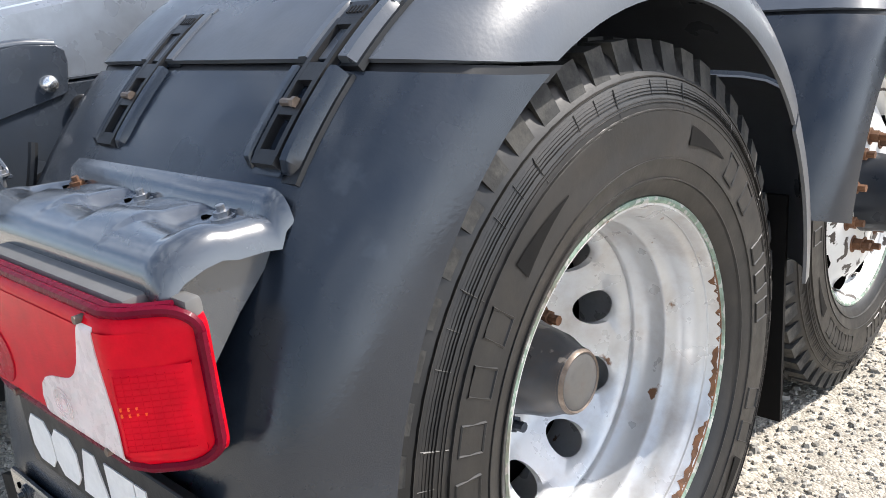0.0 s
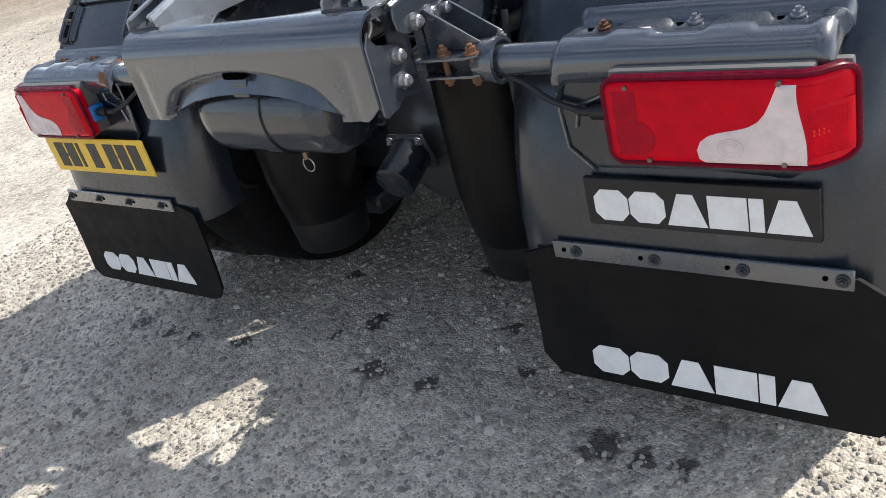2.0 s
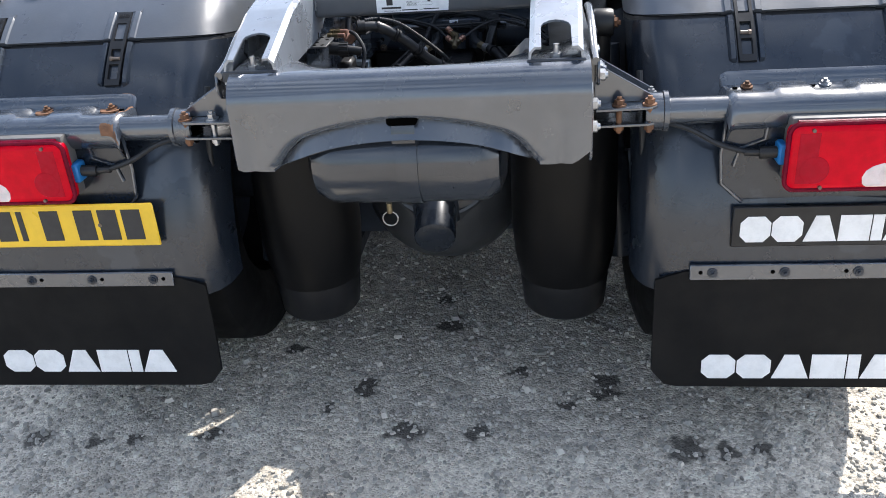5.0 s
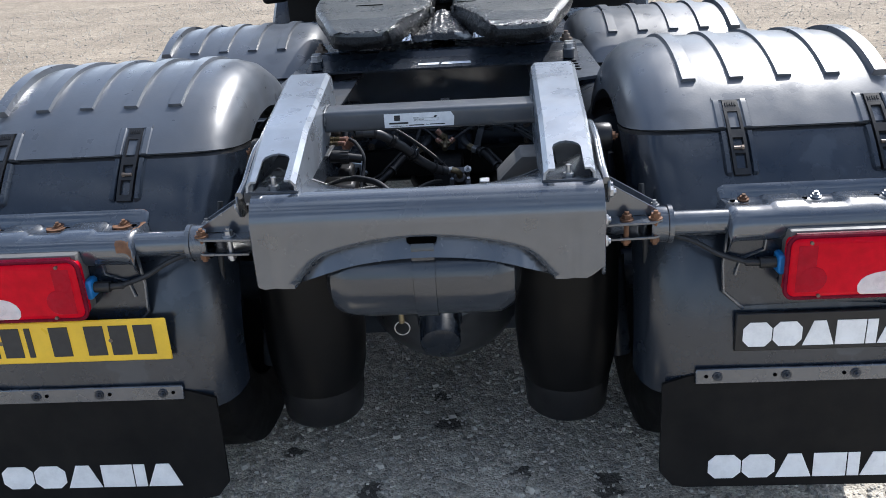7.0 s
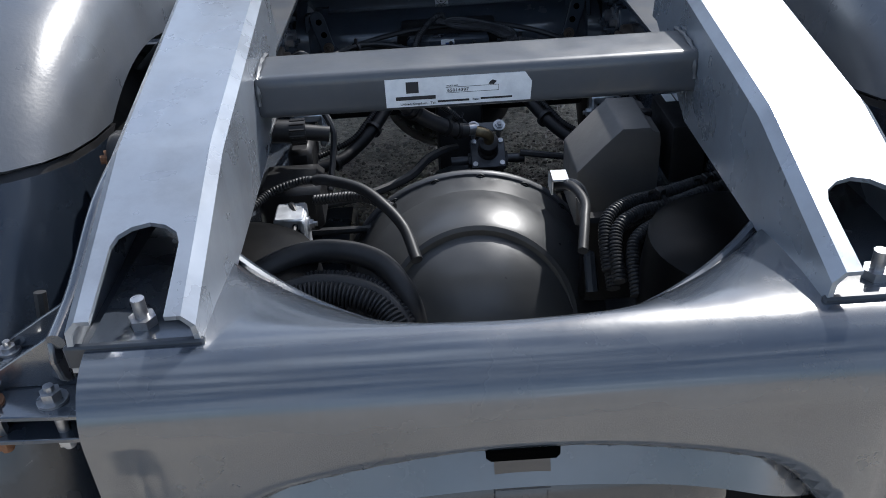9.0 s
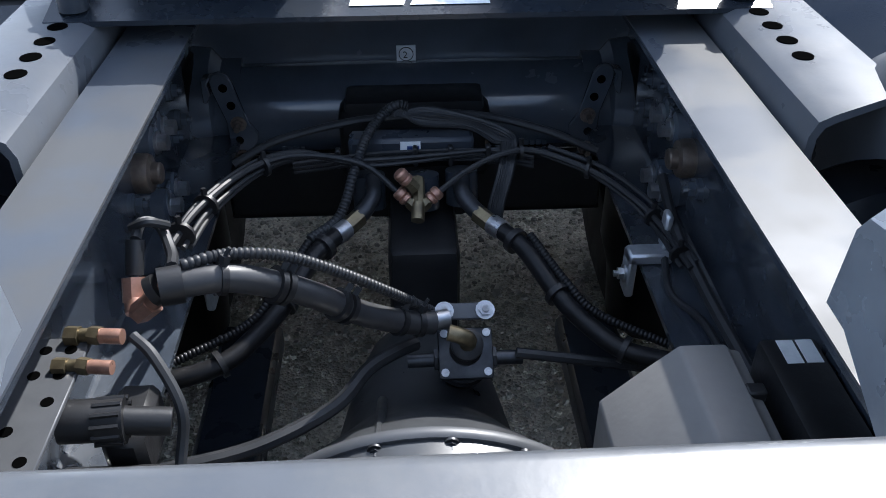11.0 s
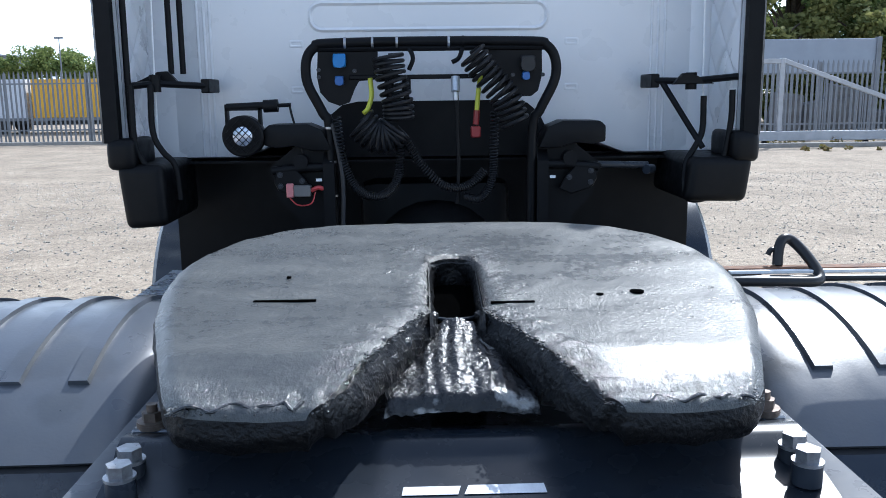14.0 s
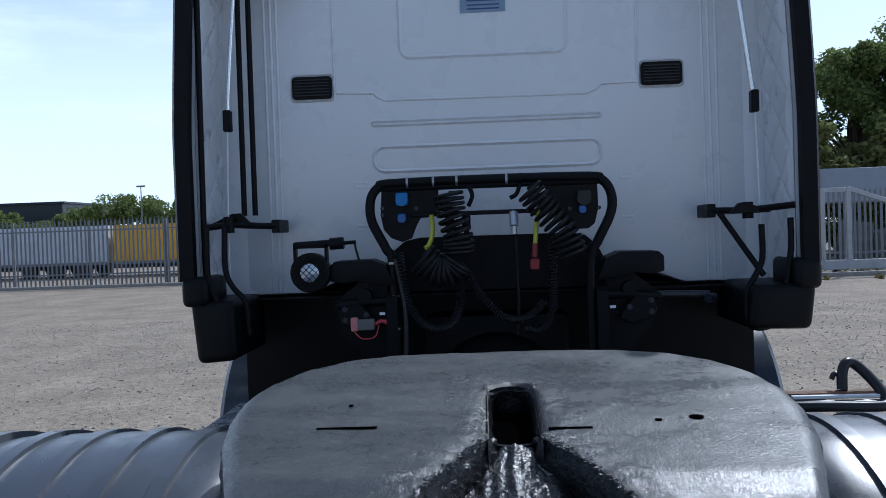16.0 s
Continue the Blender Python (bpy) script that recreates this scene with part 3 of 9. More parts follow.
def part(name, s, material, parent, label="", sharp=38):
    """One mesh under a thing or under a part."""
    ob = new(name, mesh_of(s, material, sharp, name))
    ob.parent = parent
    if label:
        ob["label"] = label
    return ob


def thing(name, label, category, group="", kind="", at=(0, 0, 0)):
    ob = new(name)
    ob.location = at
    return tagged(ob, label, category, group, kind)


def solid(name, s, material, label, category, group="", kind="", sharp=38):
    ob = new(name, mesh_of(s, material, sharp, name))
    return tagged(ob, label, category, group, kind)


def text_shape(body, size, width=None):
    """Letters of the built-in font as a thin shape in the xz plane, from x = 0, on z = 0, facing -y."""
    cu = bpy.data.curves.new("letters", 'FONT')
    cu.body, cu.size, cu.extrude, cu.resolution_u = body, size, 0.0003, 2
    ob = bpy.data.objects.new("letters", cu)
    scene.collection.objects.link(ob)
    dg = bpy.context.evaluated_depsgraph_get()
    me = bpy.data.meshes.new_from_object(ob.evaluated_get(dg))
    V = [(v.co.x, -v.co.z, v.co.y) for v in me.vertices]
    F = [tuple(p.vertices) for p in me.polygons]
    bpy.data.objects.remove(ob)
    bpy.data.curves.remove(cu)
    bpy.data.meshes.remove(me)
    if width and V:
        k = width / max(1e-6, max(v[0] for v in V))
        V = [(v[0] * k, v[1], v[2]) for v in V]
    return V, F

# ---- ground: gravel yard ----
OIL = [(-0.23, 0.27, 0.035), (-0.32, 0.19, 0.03), (-0.09, 0.09, 0.055), (0.10, 0.08, 0.035), (0.63, 0.02, 0.05), (0.73, 0.01, 0.035),
       (0.82, 0.015, 0.03), (0.34, 0.20, 0.03), (0.45, 0.25, 0.035), (0.21, 0.35, 0.03), (0.0, 0.62, 0.05), (-0.63, 0.065, 0.035),
       (-0.93, 0.03, 0.03), (-1.11, 0.04, 0.04), (-0.83, 0.04, 0.03), (-0.49, 0.49, 0.03), (-0.04, 0.79, 0.03), (-0.22, 0.30, 0.035), (0.46, 0.30, 0.04)]


def ground_material():
    m = bpy.data.materials.new("gravel")
    m.use_nodes = True
    nt = m.node_tree
    b = nt.nodes["Principled BSDF"]
    N, L = nt.nodes.new, nt.links.new
    co = N("ShaderNodeTexCoord")
    big = N("ShaderNodeTexNoise")
    big.inputs["Scale"].default_value, big.inputs["Detail"].default_value = 0.9, 9
    big.inputs["Roughness"].default_value = 0.68
    L(co.outputs["Object"], big.inputs["Vector"])
    v1 = N("ShaderNodeTexVoronoi")
    v1.inputs["Scale"].default_value = 38
    v1.inputs["Randomness"].default_value = 1.0
    L(co.outputs["Object"], v1.inputs["Vector"])
    v2 = N("ShaderNodeTexVoronoi")
    v2.inputs["Scale"].default_value = 150
    L(co.outputs["Object"], v2.inputs["Vector"])
    fine = N("ShaderNodeTexNoise")
    fine.inputs["Scale"].default_value, fine.inputs["Detail"].default_value = 9, 10
    fine.inputs["Roughness"].default_value = 0.75
    L(co.outputs["Object"], fine.inputs["Vector"])
    c0 = N("ShaderNodeValToRGB")
    e = c0.color_ramp.elements
    e[0].position, e[0].color = 0.3, (0.252, 0.228, 0.192, 1)
    e[1].position, e[1].color = 0.7, (0.480, 0.435, 0.362, 1)
    L(fine.outputs["Fac"], c0.inputs["Fac"])
    hs = N("ShaderNodeHueSaturation")
    hs.inputs["Saturation"].default_value = 0.0
    L(v1.outputs["Color"], hs.inputs["Color"])
    o1 = N("ShaderNodeMixRGB")
    o1.blend_type = 'OVERLAY'
    o1.inputs["Fac"].default_value = 0.34
    L(c0.outputs["Color"], o1.inputs["Color1"])
    L(hs.outputs["Color"], o1.inputs["Color2"])
    hs2 = N("ShaderNodeHueSaturation")
    hs2.inputs["Saturation"].default_value = 0.0
    L(v2.outputs["Color"], hs2.inputs["Color"])
    o2 = N("ShaderNodeMixRGB")
    o2.blend_type = 'OVERLAY'
    o2.inputs["Fac"].default_value = 0.54
    L(o1.outputs["Color"], o2.inputs["Color1"])
    L(hs2.outputs["Color"], o2.inputs["Color2"])
    br = N("ShaderNodeMapRange")
    br.inputs["From Min"].default_value, br.inputs["From Max"].default_value = 0.3, 0.7
    br.inputs["To Min"].default_value, br.inputs["To Max"].default_value = 0.70, 1.20
    L(big.outputs["Fac"], br.inputs["Value"])
    mul = N("ShaderNodeMixRGB")
    mul.blend_type = 'MULTIPLY'
    mul.inputs["Fac"].default_value = 1.0
    L(o2.outputs["Color"], mul.inputs["Color1"])
    L(br.outputs["Result"], mul.inputs["Color2"])
    # further gravel darkened in its colour, standing in for backlit shade and lower exposure
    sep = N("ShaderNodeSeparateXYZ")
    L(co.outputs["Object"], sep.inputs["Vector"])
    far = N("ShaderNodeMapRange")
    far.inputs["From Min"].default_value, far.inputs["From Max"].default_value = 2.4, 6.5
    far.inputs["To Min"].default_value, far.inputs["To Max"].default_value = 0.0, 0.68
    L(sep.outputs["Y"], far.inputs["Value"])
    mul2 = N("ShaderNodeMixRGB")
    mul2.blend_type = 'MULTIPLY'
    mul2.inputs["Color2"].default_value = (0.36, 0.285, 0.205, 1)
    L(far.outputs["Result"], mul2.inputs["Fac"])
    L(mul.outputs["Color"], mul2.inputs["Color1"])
    # oil drips
    warp = N("ShaderNodeTexNoise")
    warp.inputs["Scale"].default_value, warp.inputs["Detail"].default_value = 22, 4
    L(co.outputs["Object"], warp.inputs["Vector"])
    wv = N("ShaderNodeVectorMath")
    wv.operation = 'MULTIPLY_ADD'
    wv.inputs[1].default_value, wv.inputs[2].default_value = (0.11, 0.11, 0), (-0.055, -0.055, 0)
    L(warp.outputs["Color"], wv.inputs[0])
    ad = N("ShaderNodeVectorMath")
    L(co.outputs["Object"], ad.inputs[0])
    L(wv.outputs["Vector"], ad.inputs[1])
    flat = N("ShaderNodeVectorMath")
    flat.operation = 'MULTIPLY'
    flat.inputs[1].default_value = (1, 1, 0)
    L(ad.outputs["Vector"], flat.inputs[0])
    last = None
    for x, y, r in OIL:
        d = N("ShaderNodeVectorMath")
        d.operation = 'DISTANCE'
        d.inputs[1].default_value = (x, y, 0)
        L(flat.outputs["Vector"], d.inputs[0])
        s = N("ShaderNodeMapRange")
        s.inputs["From Min"].default_value, s.inputs["From Max"].default_value = r * 0.7, r * 1.1
        s.inputs["To Min"].default_value, s.inputs["To Max"].default_value = 1.0, 0.0
        L(d.outputs["Value"], s.inputs["Value"])
        if last is None:
            last = s.outputs["Result"]
        else:
            mxm = N("ShaderNodeMath")
            mxm.operation = 'MAXIMUM'
            L(last, mxm.inputs[0])
            L(s.outputs["Result"], mxm.inputs[1])
            last = mxm.outputs["Value"]
    oil = N("ShaderNodeMixRGB")
    oil.inputs["Color2"].default_value = (0.035, 0.033, 0.030, 1)
    fm = N("ShaderNodeMath")
    fm.operation = 'MULTIPLY'
    fm.inputs[1].default_value = 0.85
    L(last, fm.inputs[0])
    L(fm.outputs["Value"], oil.inputs["Fac"])
    L(mul2.outputs["Color"], oil.inputs["Color1"])
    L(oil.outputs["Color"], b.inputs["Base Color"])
    b.inputs["Roughness"].default_value = 0.9
    b.inputs["Specular IOR Level"].default_value = 0.25
    h = N("ShaderNodeMath")
    h.operation = 'MULTIPLY_ADD'
    h.inputs[1].default_value = 0.5
    L(v2.outputs["Distance"], h.inputs[0])
    L(v1.outputs["Distance"], h.inputs[2])
    bp = N("ShaderNodeBump")
    bp.inputs["Strength"].default_value, bp.inputs["Distance"].default_value = 0.70, 0.010
    bp.invert = True
    L(h.outputs["Value"], bp.inputs["Height"])
    L(bp.outputs["Normal"], b.inputs["Normal"])
    return m


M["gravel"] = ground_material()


def stone_material():
    m = bpy.data.materials.new("stones")
    m.use_nodes = True
    nt = m.node_tree
    b = nt.nodes["Principled BSDF"]
    g = nt.nodes.new("ShaderNodeNewGeometry")
    r = nt.nodes.new("ShaderNodeValToRGB")
    e = r.color_ramp.elements
    e[0].color, e[1].color = (0.205, 0.190, 0.164, 1), (0.56, 0.515, 0.44, 1)
    e.new(0.5).color = (0.355, 0.332, 0.292, 1)
    nt.links.new(g.outputs["Random Per Island"], r.inputs["Fac"])
    nt.links.new(r.outputs["Color"], b.inputs["Base Color"])
    b.inputs["Roughness"].default_value = 0.85
    return m


M["stones"] = stone_material()


def axis_steps(near, far, fine, coarse):
    out = [k * fine for k in range(int(near / fine) + 1)]
    step = fine
    while out[-1] < far:
        step *= coarse
        out.append(out[-1] + step)
    return [-v for v in reversed(out[1:])] + out


def ground_height(x, y):
    """Shallow unevenness near the lorry, level further off."""
    k = max(0.0, 1.0 - max(abs(x), abs(y - 2)) / 14.0)
    return -0.004 + k * 0.012 * (noise.noise(Vector((x * 0.9, y * 0.9, 0))) + 0.5 * noise.noise(Vector((x * 3.1, y * 3.1, 4))))


def build_ground():
    X = axis_steps(5.0, 900, 0.10, 1.22)
    Y = [v + 2 for v in axis_steps(5.5, 900, 0.10, 1.22)]
    V = [(x, y, ground_height(x, y)) for x in X for y in Y]
    w = len(Y)
    F = [(i * w + j, (i + 1) * w + j, (i + 1) * w + j + 1, i * w + j + 1) for i in range(len(X) - 1) for j in range(w - 1)]
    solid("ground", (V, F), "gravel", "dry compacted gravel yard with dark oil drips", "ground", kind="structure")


def build_stones():
    """Loose stones lying on the gravel."""
    rng = random.Random(5)
    V, F = [], []
    def stone(x, y, r):
        o = len(V)
        sx, sy, sz = r * rng.uniform(0.7, 1.3), r * rng.uniform(0.6, 1.0), r * rng.uniform(0.45, 0.85)
        a = rng.uniform(0, 6.3)
        ca, sa = math.cos(a), math.sin(a)
        z0 = ground_height(x, y)
        ring = []
        for k in range(5):
            t = 2 * math.pi * k / 5 + rng.uniform(-0.3, 0.3)
            j = rng.uniform(0.8, 1.15)
            px, py = sx * math.cos(t) * j, sy * math.sin(t) * j
            ring.append((px, py))
            V.append((x + px * ca - py * sa, y + px * sa + py * ca, z0 - 0.002))
        j = rng.uniform(0.45, 0.75)
        dx, dy = rng.uniform(-0.2, 0.2) * sx, rng.uniform(-0.2, 0.2) * sy
        for px, py in ring:
            qx, qy = px * j + dx, py * j + dy
            V.append((x + qx * ca - qy * sa, y + qx * sa + qy * ca, z0 + sz * rng.uniform(0.8, 1.1)))
        F.append((o + 5, o + 6, o + 7, o + 8, o + 9))
        for k in range(5):
            l = (k + 1) % 5
            F.append((o + k, o + l, o + 5 + l, o + 5 + k))
    for _ in range(36000):
        x, y = rng.uniform(-2.4, 1.9), rng.uniform(-1.2, 2.6)
        stone(x, y, rng.choice((0.005, 0.006, 0.007, 0.008, 0.010)) * rng.uniform(0.7, 1.25))
    for _ in range(1500):
        x, y = rng.uniform(-2.6, 2.2), rng.uniform(-1.2, 3.2)
        stone(x, y, rng.uniform(0.009, 0.018))
    for _ in range(16000):
        x, y = rng.uniform(-9, 9), rng.uniform(2.5, 16)
        stone(x, y, rng.uniform(0.006, 0.017))
    me = bpy.data.meshes.new("gravel_stones")
    me.from_pydata(V, [], F)
    me.materials.append(M["stones"])
    ob = new("gravel_stones", me)
    tagged(ob, "loose grey and buff stones scattered on the yard", "gravel", kind="stuff")


build_ground()
build_stones()

# ---- the lorry: wheels, mudguards, lamps, flaps ----
lorry = thing("lorry", "grey and white tractor unit with greased coupling plate on gravel", "lorry")
AXLE_Y, AXLE_Z = 0.69, 0.49
DRIVE_Y = 1.93


def wheel(side, ax, rim_material, deep=True, label="", dual=False):
    """Tyre with tread blocks and sidewall rings on a dished steel rim."""
    c = (0, ax, AXLE_Z)
    V, F = [], []
    n = 32
    turn = []
    for k in range(10):
        for t in range(4, 12):
            b = 2 * math.pi * t / n
            turn.append(2 * math.pi * (k + 0.27) / 10 - math.pi / 10 * math.cos(b) / math.sin(b))
    seg = len(turn)
    outer = [(0.290, 1.150), (0.288, 1.166), (0.279, 1.166), (0.274, 1.156), (0.272, 1.146), (0.266, 1.140), (0.262, 1.132), (0.259, 1.110), (0.2575, 1.092), (0.250, 1.086), (0.2485, 1.080), (0.2505, 1.074), (0.2495, 1.055), (0.247, 1.038), (0.241, 1.031), (0.239, 1.0245), (0.2405, 1.020), (0.236, 0.937 + 0.076 * 1.08)]
    inner = [(0.160, 0.937), (0.148, 0.926), (0.130, 0.922), (0.090, 0.922), (0.0005, 0.922)]
    back = [(0.270, 0.89), (0.262, 0.90), (0.258, 0.98), (0.272, 1.149)]
    def rings(pr):
        o = len(V)
        for r, h in pr:
            for k in range(seg):
                a = turn[k]
                V.append((h, ax + r * math.cos(a), AXLE_Z + r * math.sin(a)))
        for i in range(len(pr) - 1):
            for k in range(seg):
                l = (k + 1) % seg
                F.append((o + i * seg + k, o + i * seg + l, o + (i + 1) * seg + l, o + (i + 1) * seg + k))
    rings(back + outer)
    rings(inner)
    def cone(r, a, back=0.0):
        return (0.937 + (r - 0.160) * 1.08 - back, ax + r * math.cos(a), AXLE_Z + r * math.sin(a))
    # conical disc with ten round hand holes, sector by sector
    for k in range(10):
        mid = 2 * math.pi * (k + 0.27) / 10
        o = len(V)
        for t in range(n):
            b = 2 * math.pi * t / n
            u, v = math.cos(b), math.sin(b)
            q = max(abs(u), abs(v))
            V.append(cone(0.198 + 0.038 * v / q, mid + math.pi / 10 * u / q))
            V.append(cone(0.198 + 0.0275 * v, mid + 0.033 * u / 0.198))
            V.append(cone(0.198 + 0.0265 * v, mid + 0.032 * u / 0.198, 0.012))
        for t in range(n):
            l = (t + 1) % n
            F.append((o + t * 3, o + l * 3, o + l * 3 + 1, o + t * 3 + 1))
            F.append((o + t * 3 + 1, o + l * 3 + 1, o + l * 3 + 2, o + t * 3 + 2))
    bm = bmesh.new()
    vs = [bm.verts.new(v) for v in V]
    for q in F:
        bm.faces.new([vs[i] for i in q])
    bmesh.ops.remove_doubles(bm, verts=bm.verts, dist=0.0004)
    w = part("wheel", flipped(shape_of(bm), side), rim_material, lorry, label, sharp=50)
    part("brake_drum", flipped(lathe([(0.0005, 0.90), (0.15, 0.895), (0.225, 0.885), (0.235, 0.87), (0.235, 0.70), (0.0005, 0.70)], "x", (0, ax, AXLE_Z), 40), side), "dark_paint", w, "dark rusty brake drum")
    # tyre
    tp = [(0.287, 1.158), (0.295, 1.172), (0.320, 1.184), (0.345, 1.190), (0.352, 1.1915), (0.356, 1.190), (0.385, 1.192), (0.410, 1.190),
          (0.413, 1.187), (0.425, 1.186), (0.428, 1.184), (0.452, 1.178), (0.468, 1.166), (0.484, 1.158), (0.490, 1.150), (0.495, 1.12), (0.497, 1.04),
          (0.495, 0.94), (0.488, 0.91), (0.468, 0.898), (0.40, 0.875), (0.33, 0.88), (0.287, 0.905)]
    t = part("tyre", flipped(lathe(tp, "x", (0, ax, AXLE_Z), 96, closed=True), side), "rubber", w, "dusty black tyre with worn block tread")
    blocks = []
    for k in range(52):
        a0 = 2 * math.pi * k / 52
        for x0, x1, ph in ((1.115, 1.172, 0.0), (1.055, 1.105, 0.5), (0.995, 1.045, 0.0), (0.93, 0.985, 0.5), (0.898, 0.922, 0.0)):
            a = a0 + ph * 2 * math.pi / 52
            da = 2 * math.pi / 52 * 0.36
            r0, r1 = (0.480, 0.507) if x1 < 1.11 else (0.458, 0.503)
            v = []
            for r in (r0, r1):
                for xx in (x0, x1):
                    for an in (a - da, a + da * (0.7 if xx > 1.1 else 1.0)):
                        v.append((xx - (0.012 if r == r1 and xx == x1 and x1 > 1.11 else 0), ax + r * math.cos(an), AXLE_Z + r * math.sin(an)))
            blocks.append((v, [(0, 1, 3, 2), (4, 6, 7, 5), (0, 4, 5, 1), (2, 3, 7, 6), (0, 2, 6, 4), (1, 5, 7, 3)]))
    part("tread", flipped(joined(*blocks), side), "tread", w, "chunky dusty tread blocks")
    # raised rings and plain bars on the sidewall
    marks = []
    for r in (0.433, 0.437, 0.441, 0.445, 0.449):
        marks.append(lathe([(r - 0.0016, 1.174), (r, 1.1850 - (r - 0.433) * 0.38), (r + 0.0016, 1.172)], "x", (0, ax, AXLE_Z), 90))
    marks = [(v, [q for q in f if len(q) == 4]) for v, f in marks]
    for k in range(16):
        a = 2 * math.pi * k / 16 + 0.1
        d = Vector((0, math.cos(a), math.sin(a)))
        p = Vector((0, ax, AXLE_Z))
        marks.append(tube([p + d * 0.415 + Vector((1.187, 0, 0)), p + d * 0.447 + Vector((1.180, 0, 0))], 0.0010, 5))
    part("sidewall_ring", flipped(joined(*marks), side), "rubber", w)
    for r, h, q in ((0.318, 1.1845, 0.0022), (0.346, 1.191, 0.0016), (0.4115, 1.189, 0.0018), (0.4215, 1.1868, 0.0010), (0.4255, 1.1858, 0.0010), (0.455, 1.177, 0.0016)):
        v, f = lathe([(r - q, h - 0.004), (r - q * 0.4, h + q * 0.8), (r + q * 0.4, h + q * 0.8), (r + q, h - 0.004)], "x", (0, ax, AXLE_Z), 90)
        part("sidewall_ridge", flipped((v, [g for g in f if len(g) == 4]), side), "rubber", w)
    # long wedges between the raised marks and fine moulding lines across the band
    for a0 in (2.02, 3.42, 5.30, 0.42 + 0.5):
        P = []
        for k in range(7):
            a, half = a0 + 0.05 * k, 0.001 + 0.0022 * k
            for r in (0.382 - half, 0.382 + half):
                P.append((1.1928, ax + r * math.cos(a), AXLE_Z + r * math.sin(a)))
        part("sidewall_wedge", flipped((P, [(2 * k, 2 * k + 1, 2 * k + 3, 2 * k + 2) for k in range(6)]), side), "flap", w)
    lines = []
    for k in range(64):
        a = 2 * math.pi * k / 64
        c, q = math.cos(a), math.sin(a)
        if k % 4:
            lines.append(tube([(1.1838, ax + 0.4295 * c, AXLE_Z + 0.4295 * q), (1.1790, ax + 0.4505 * c, AXLE_Z + 0.4505 * q)], 0.0006, 4))
    part("moulding_line", flipped(joined(*lines), side), "rubber", w)["kind"] = "stuff"
    if side > 0:
        for start, n, span in ((2.50, 5, 0.66), (0.02, 3, 0.30), (5.72, 2, 0.16), (0.62, 2, 0.2), (3.9, 4, 0.45), (4.75, 3, 0.3)):
            for k in range(n):
                a = start + span * k / max(1, n - 1)
                d, tdir = Vector((0, math.cos(a), math.sin(a))), Vector((0, -math.sin(a), math.cos(a)))
                c0 = Vector((1.1905, ax, AXLE_Z))
                loop = [c0 + d * r + tdir * q for r, q in ((0.362, -0.017), (0.362, 0.017), (0.402, 0.017), (0.402, -0.017), (0.362, -0.017))]
                part("raised_mark", tube(loop, 0.0022, 5), "rubber", w)
    part("rim_edge", flipped(lathe([(0.2825, 1.1675), (0.287, 1.1705), (0.2915, 1.1695), (0.2925, 1.163), (0.287, 1.16)], "x", (0, ax, AXLE_Z), 72, closed=True), side),
         "green_edge", w, "chipped green paint on the rim edge")
    if deep:
        # rust eaten into the lip of the rim, deeper in some places
        lip = [(0.2875, 1.1672), (0.2800, 1.1668), (0.2742, 1.1572), (0.2722, 1.1472), (0.2662, 1.1405), (0.2625, 1.1330)]
        RV, RF = [], []
        for k in range(121):
            a = radians(-95 + 130 * k / 120)
            w_ = (0.34 + 0.30 * noise.noise(Vector((k * 0.11, 0.3, side))) + 0.22 * noise.noise(Vector((k * 0.43, 5.1, side)))) * min(1.0, k / 14, (120 - k) / 14)
            w_ = max(0.02, min(1.0, w_))
            for j in range(6):
                u = w_ * j
                i_ = min(4, int(u))
                r_ = lip[i_][0] + (lip[i_ + 1][0] - lip[i_][0]) * (u - i_) - 0.0004
                h_ = lip[i_][1] + (lip[i_ + 1][1] - lip[i_][1]) * (u - i_) + 0.0005
                RV.append((h_, ax + r_ * math.cos(a), AXLE_Z + r_ * math.sin(a)))
        RF = [(k * 6 + j, (k + 1) * 6 + j, (k + 1) * 6 + j + 1, k * 6 + j + 1) for k in range(120) for j in range(5)]
        part("rust_edge", flipped((RV, RF), side), "rust", w, "rust eaten into the rim's lip")
        part("hub_cap", flipped(lathe([(0.0005, 1.078), (0.046, 1.078), (0.052, 1.073), (0.054, 1.06), (0.066, 1.035), (0.072, 1.00), (0.082, 0.96), (0.088, 0.92)], "x", (0, ax, AXLE_Z), 32), side),
             "hub_paint", w, "grey domed hub cap with scuffed face")
        part("cap_face", flipped(lathe([(0.0005, 1.0800), (0.030, 1.0800), (0.040, 1.0792), (0.0445, 1.0775)], "x", (0, ax, AXLE_Z), 32), side), "hub_face", w, "worn pale face of the hub cap")
        part("cap_rim", flipped(lathe([(0.0440, 1.0772), (0.0475, 1.0800), (0.0505, 1.0765), (0.0525, 1.0700)], "x", (0, ax, AXLE_Z), 32), side), "worn_nut", w)
    else:
        part("hub_cap", flipped(lathe([(0.0005, 1.262), (0.075, 1.258), (0.092, 1.245), (0.100, 1.16)], "x", (0, ax, AXLE_Z), 32), side), "dark_paint", w)
        part("flange", flipped(lathe([(0.264, 1.118), (0.252, 1.126), (0.215, 1.150), (0.185, 1.168), (0.095, 1.170)], "x", (0, ax, AXLE_Z), 48), side), rim_material, w, "bulged white wheel disc with flaking paint", sharp=60)
        for k in range(10):
            a = 2 * math.pi * k / 10
            part("hole", flipped(cyl((1.134, ax + 0.230 * math.cos(a), AXLE_Z + 0.230 * math.sin(a)), (1.145, ax + 0.232 * math.cos(a), AXLE_Z + 0.232 * math.sin(a)), 0.022, 16), side), "void", w)
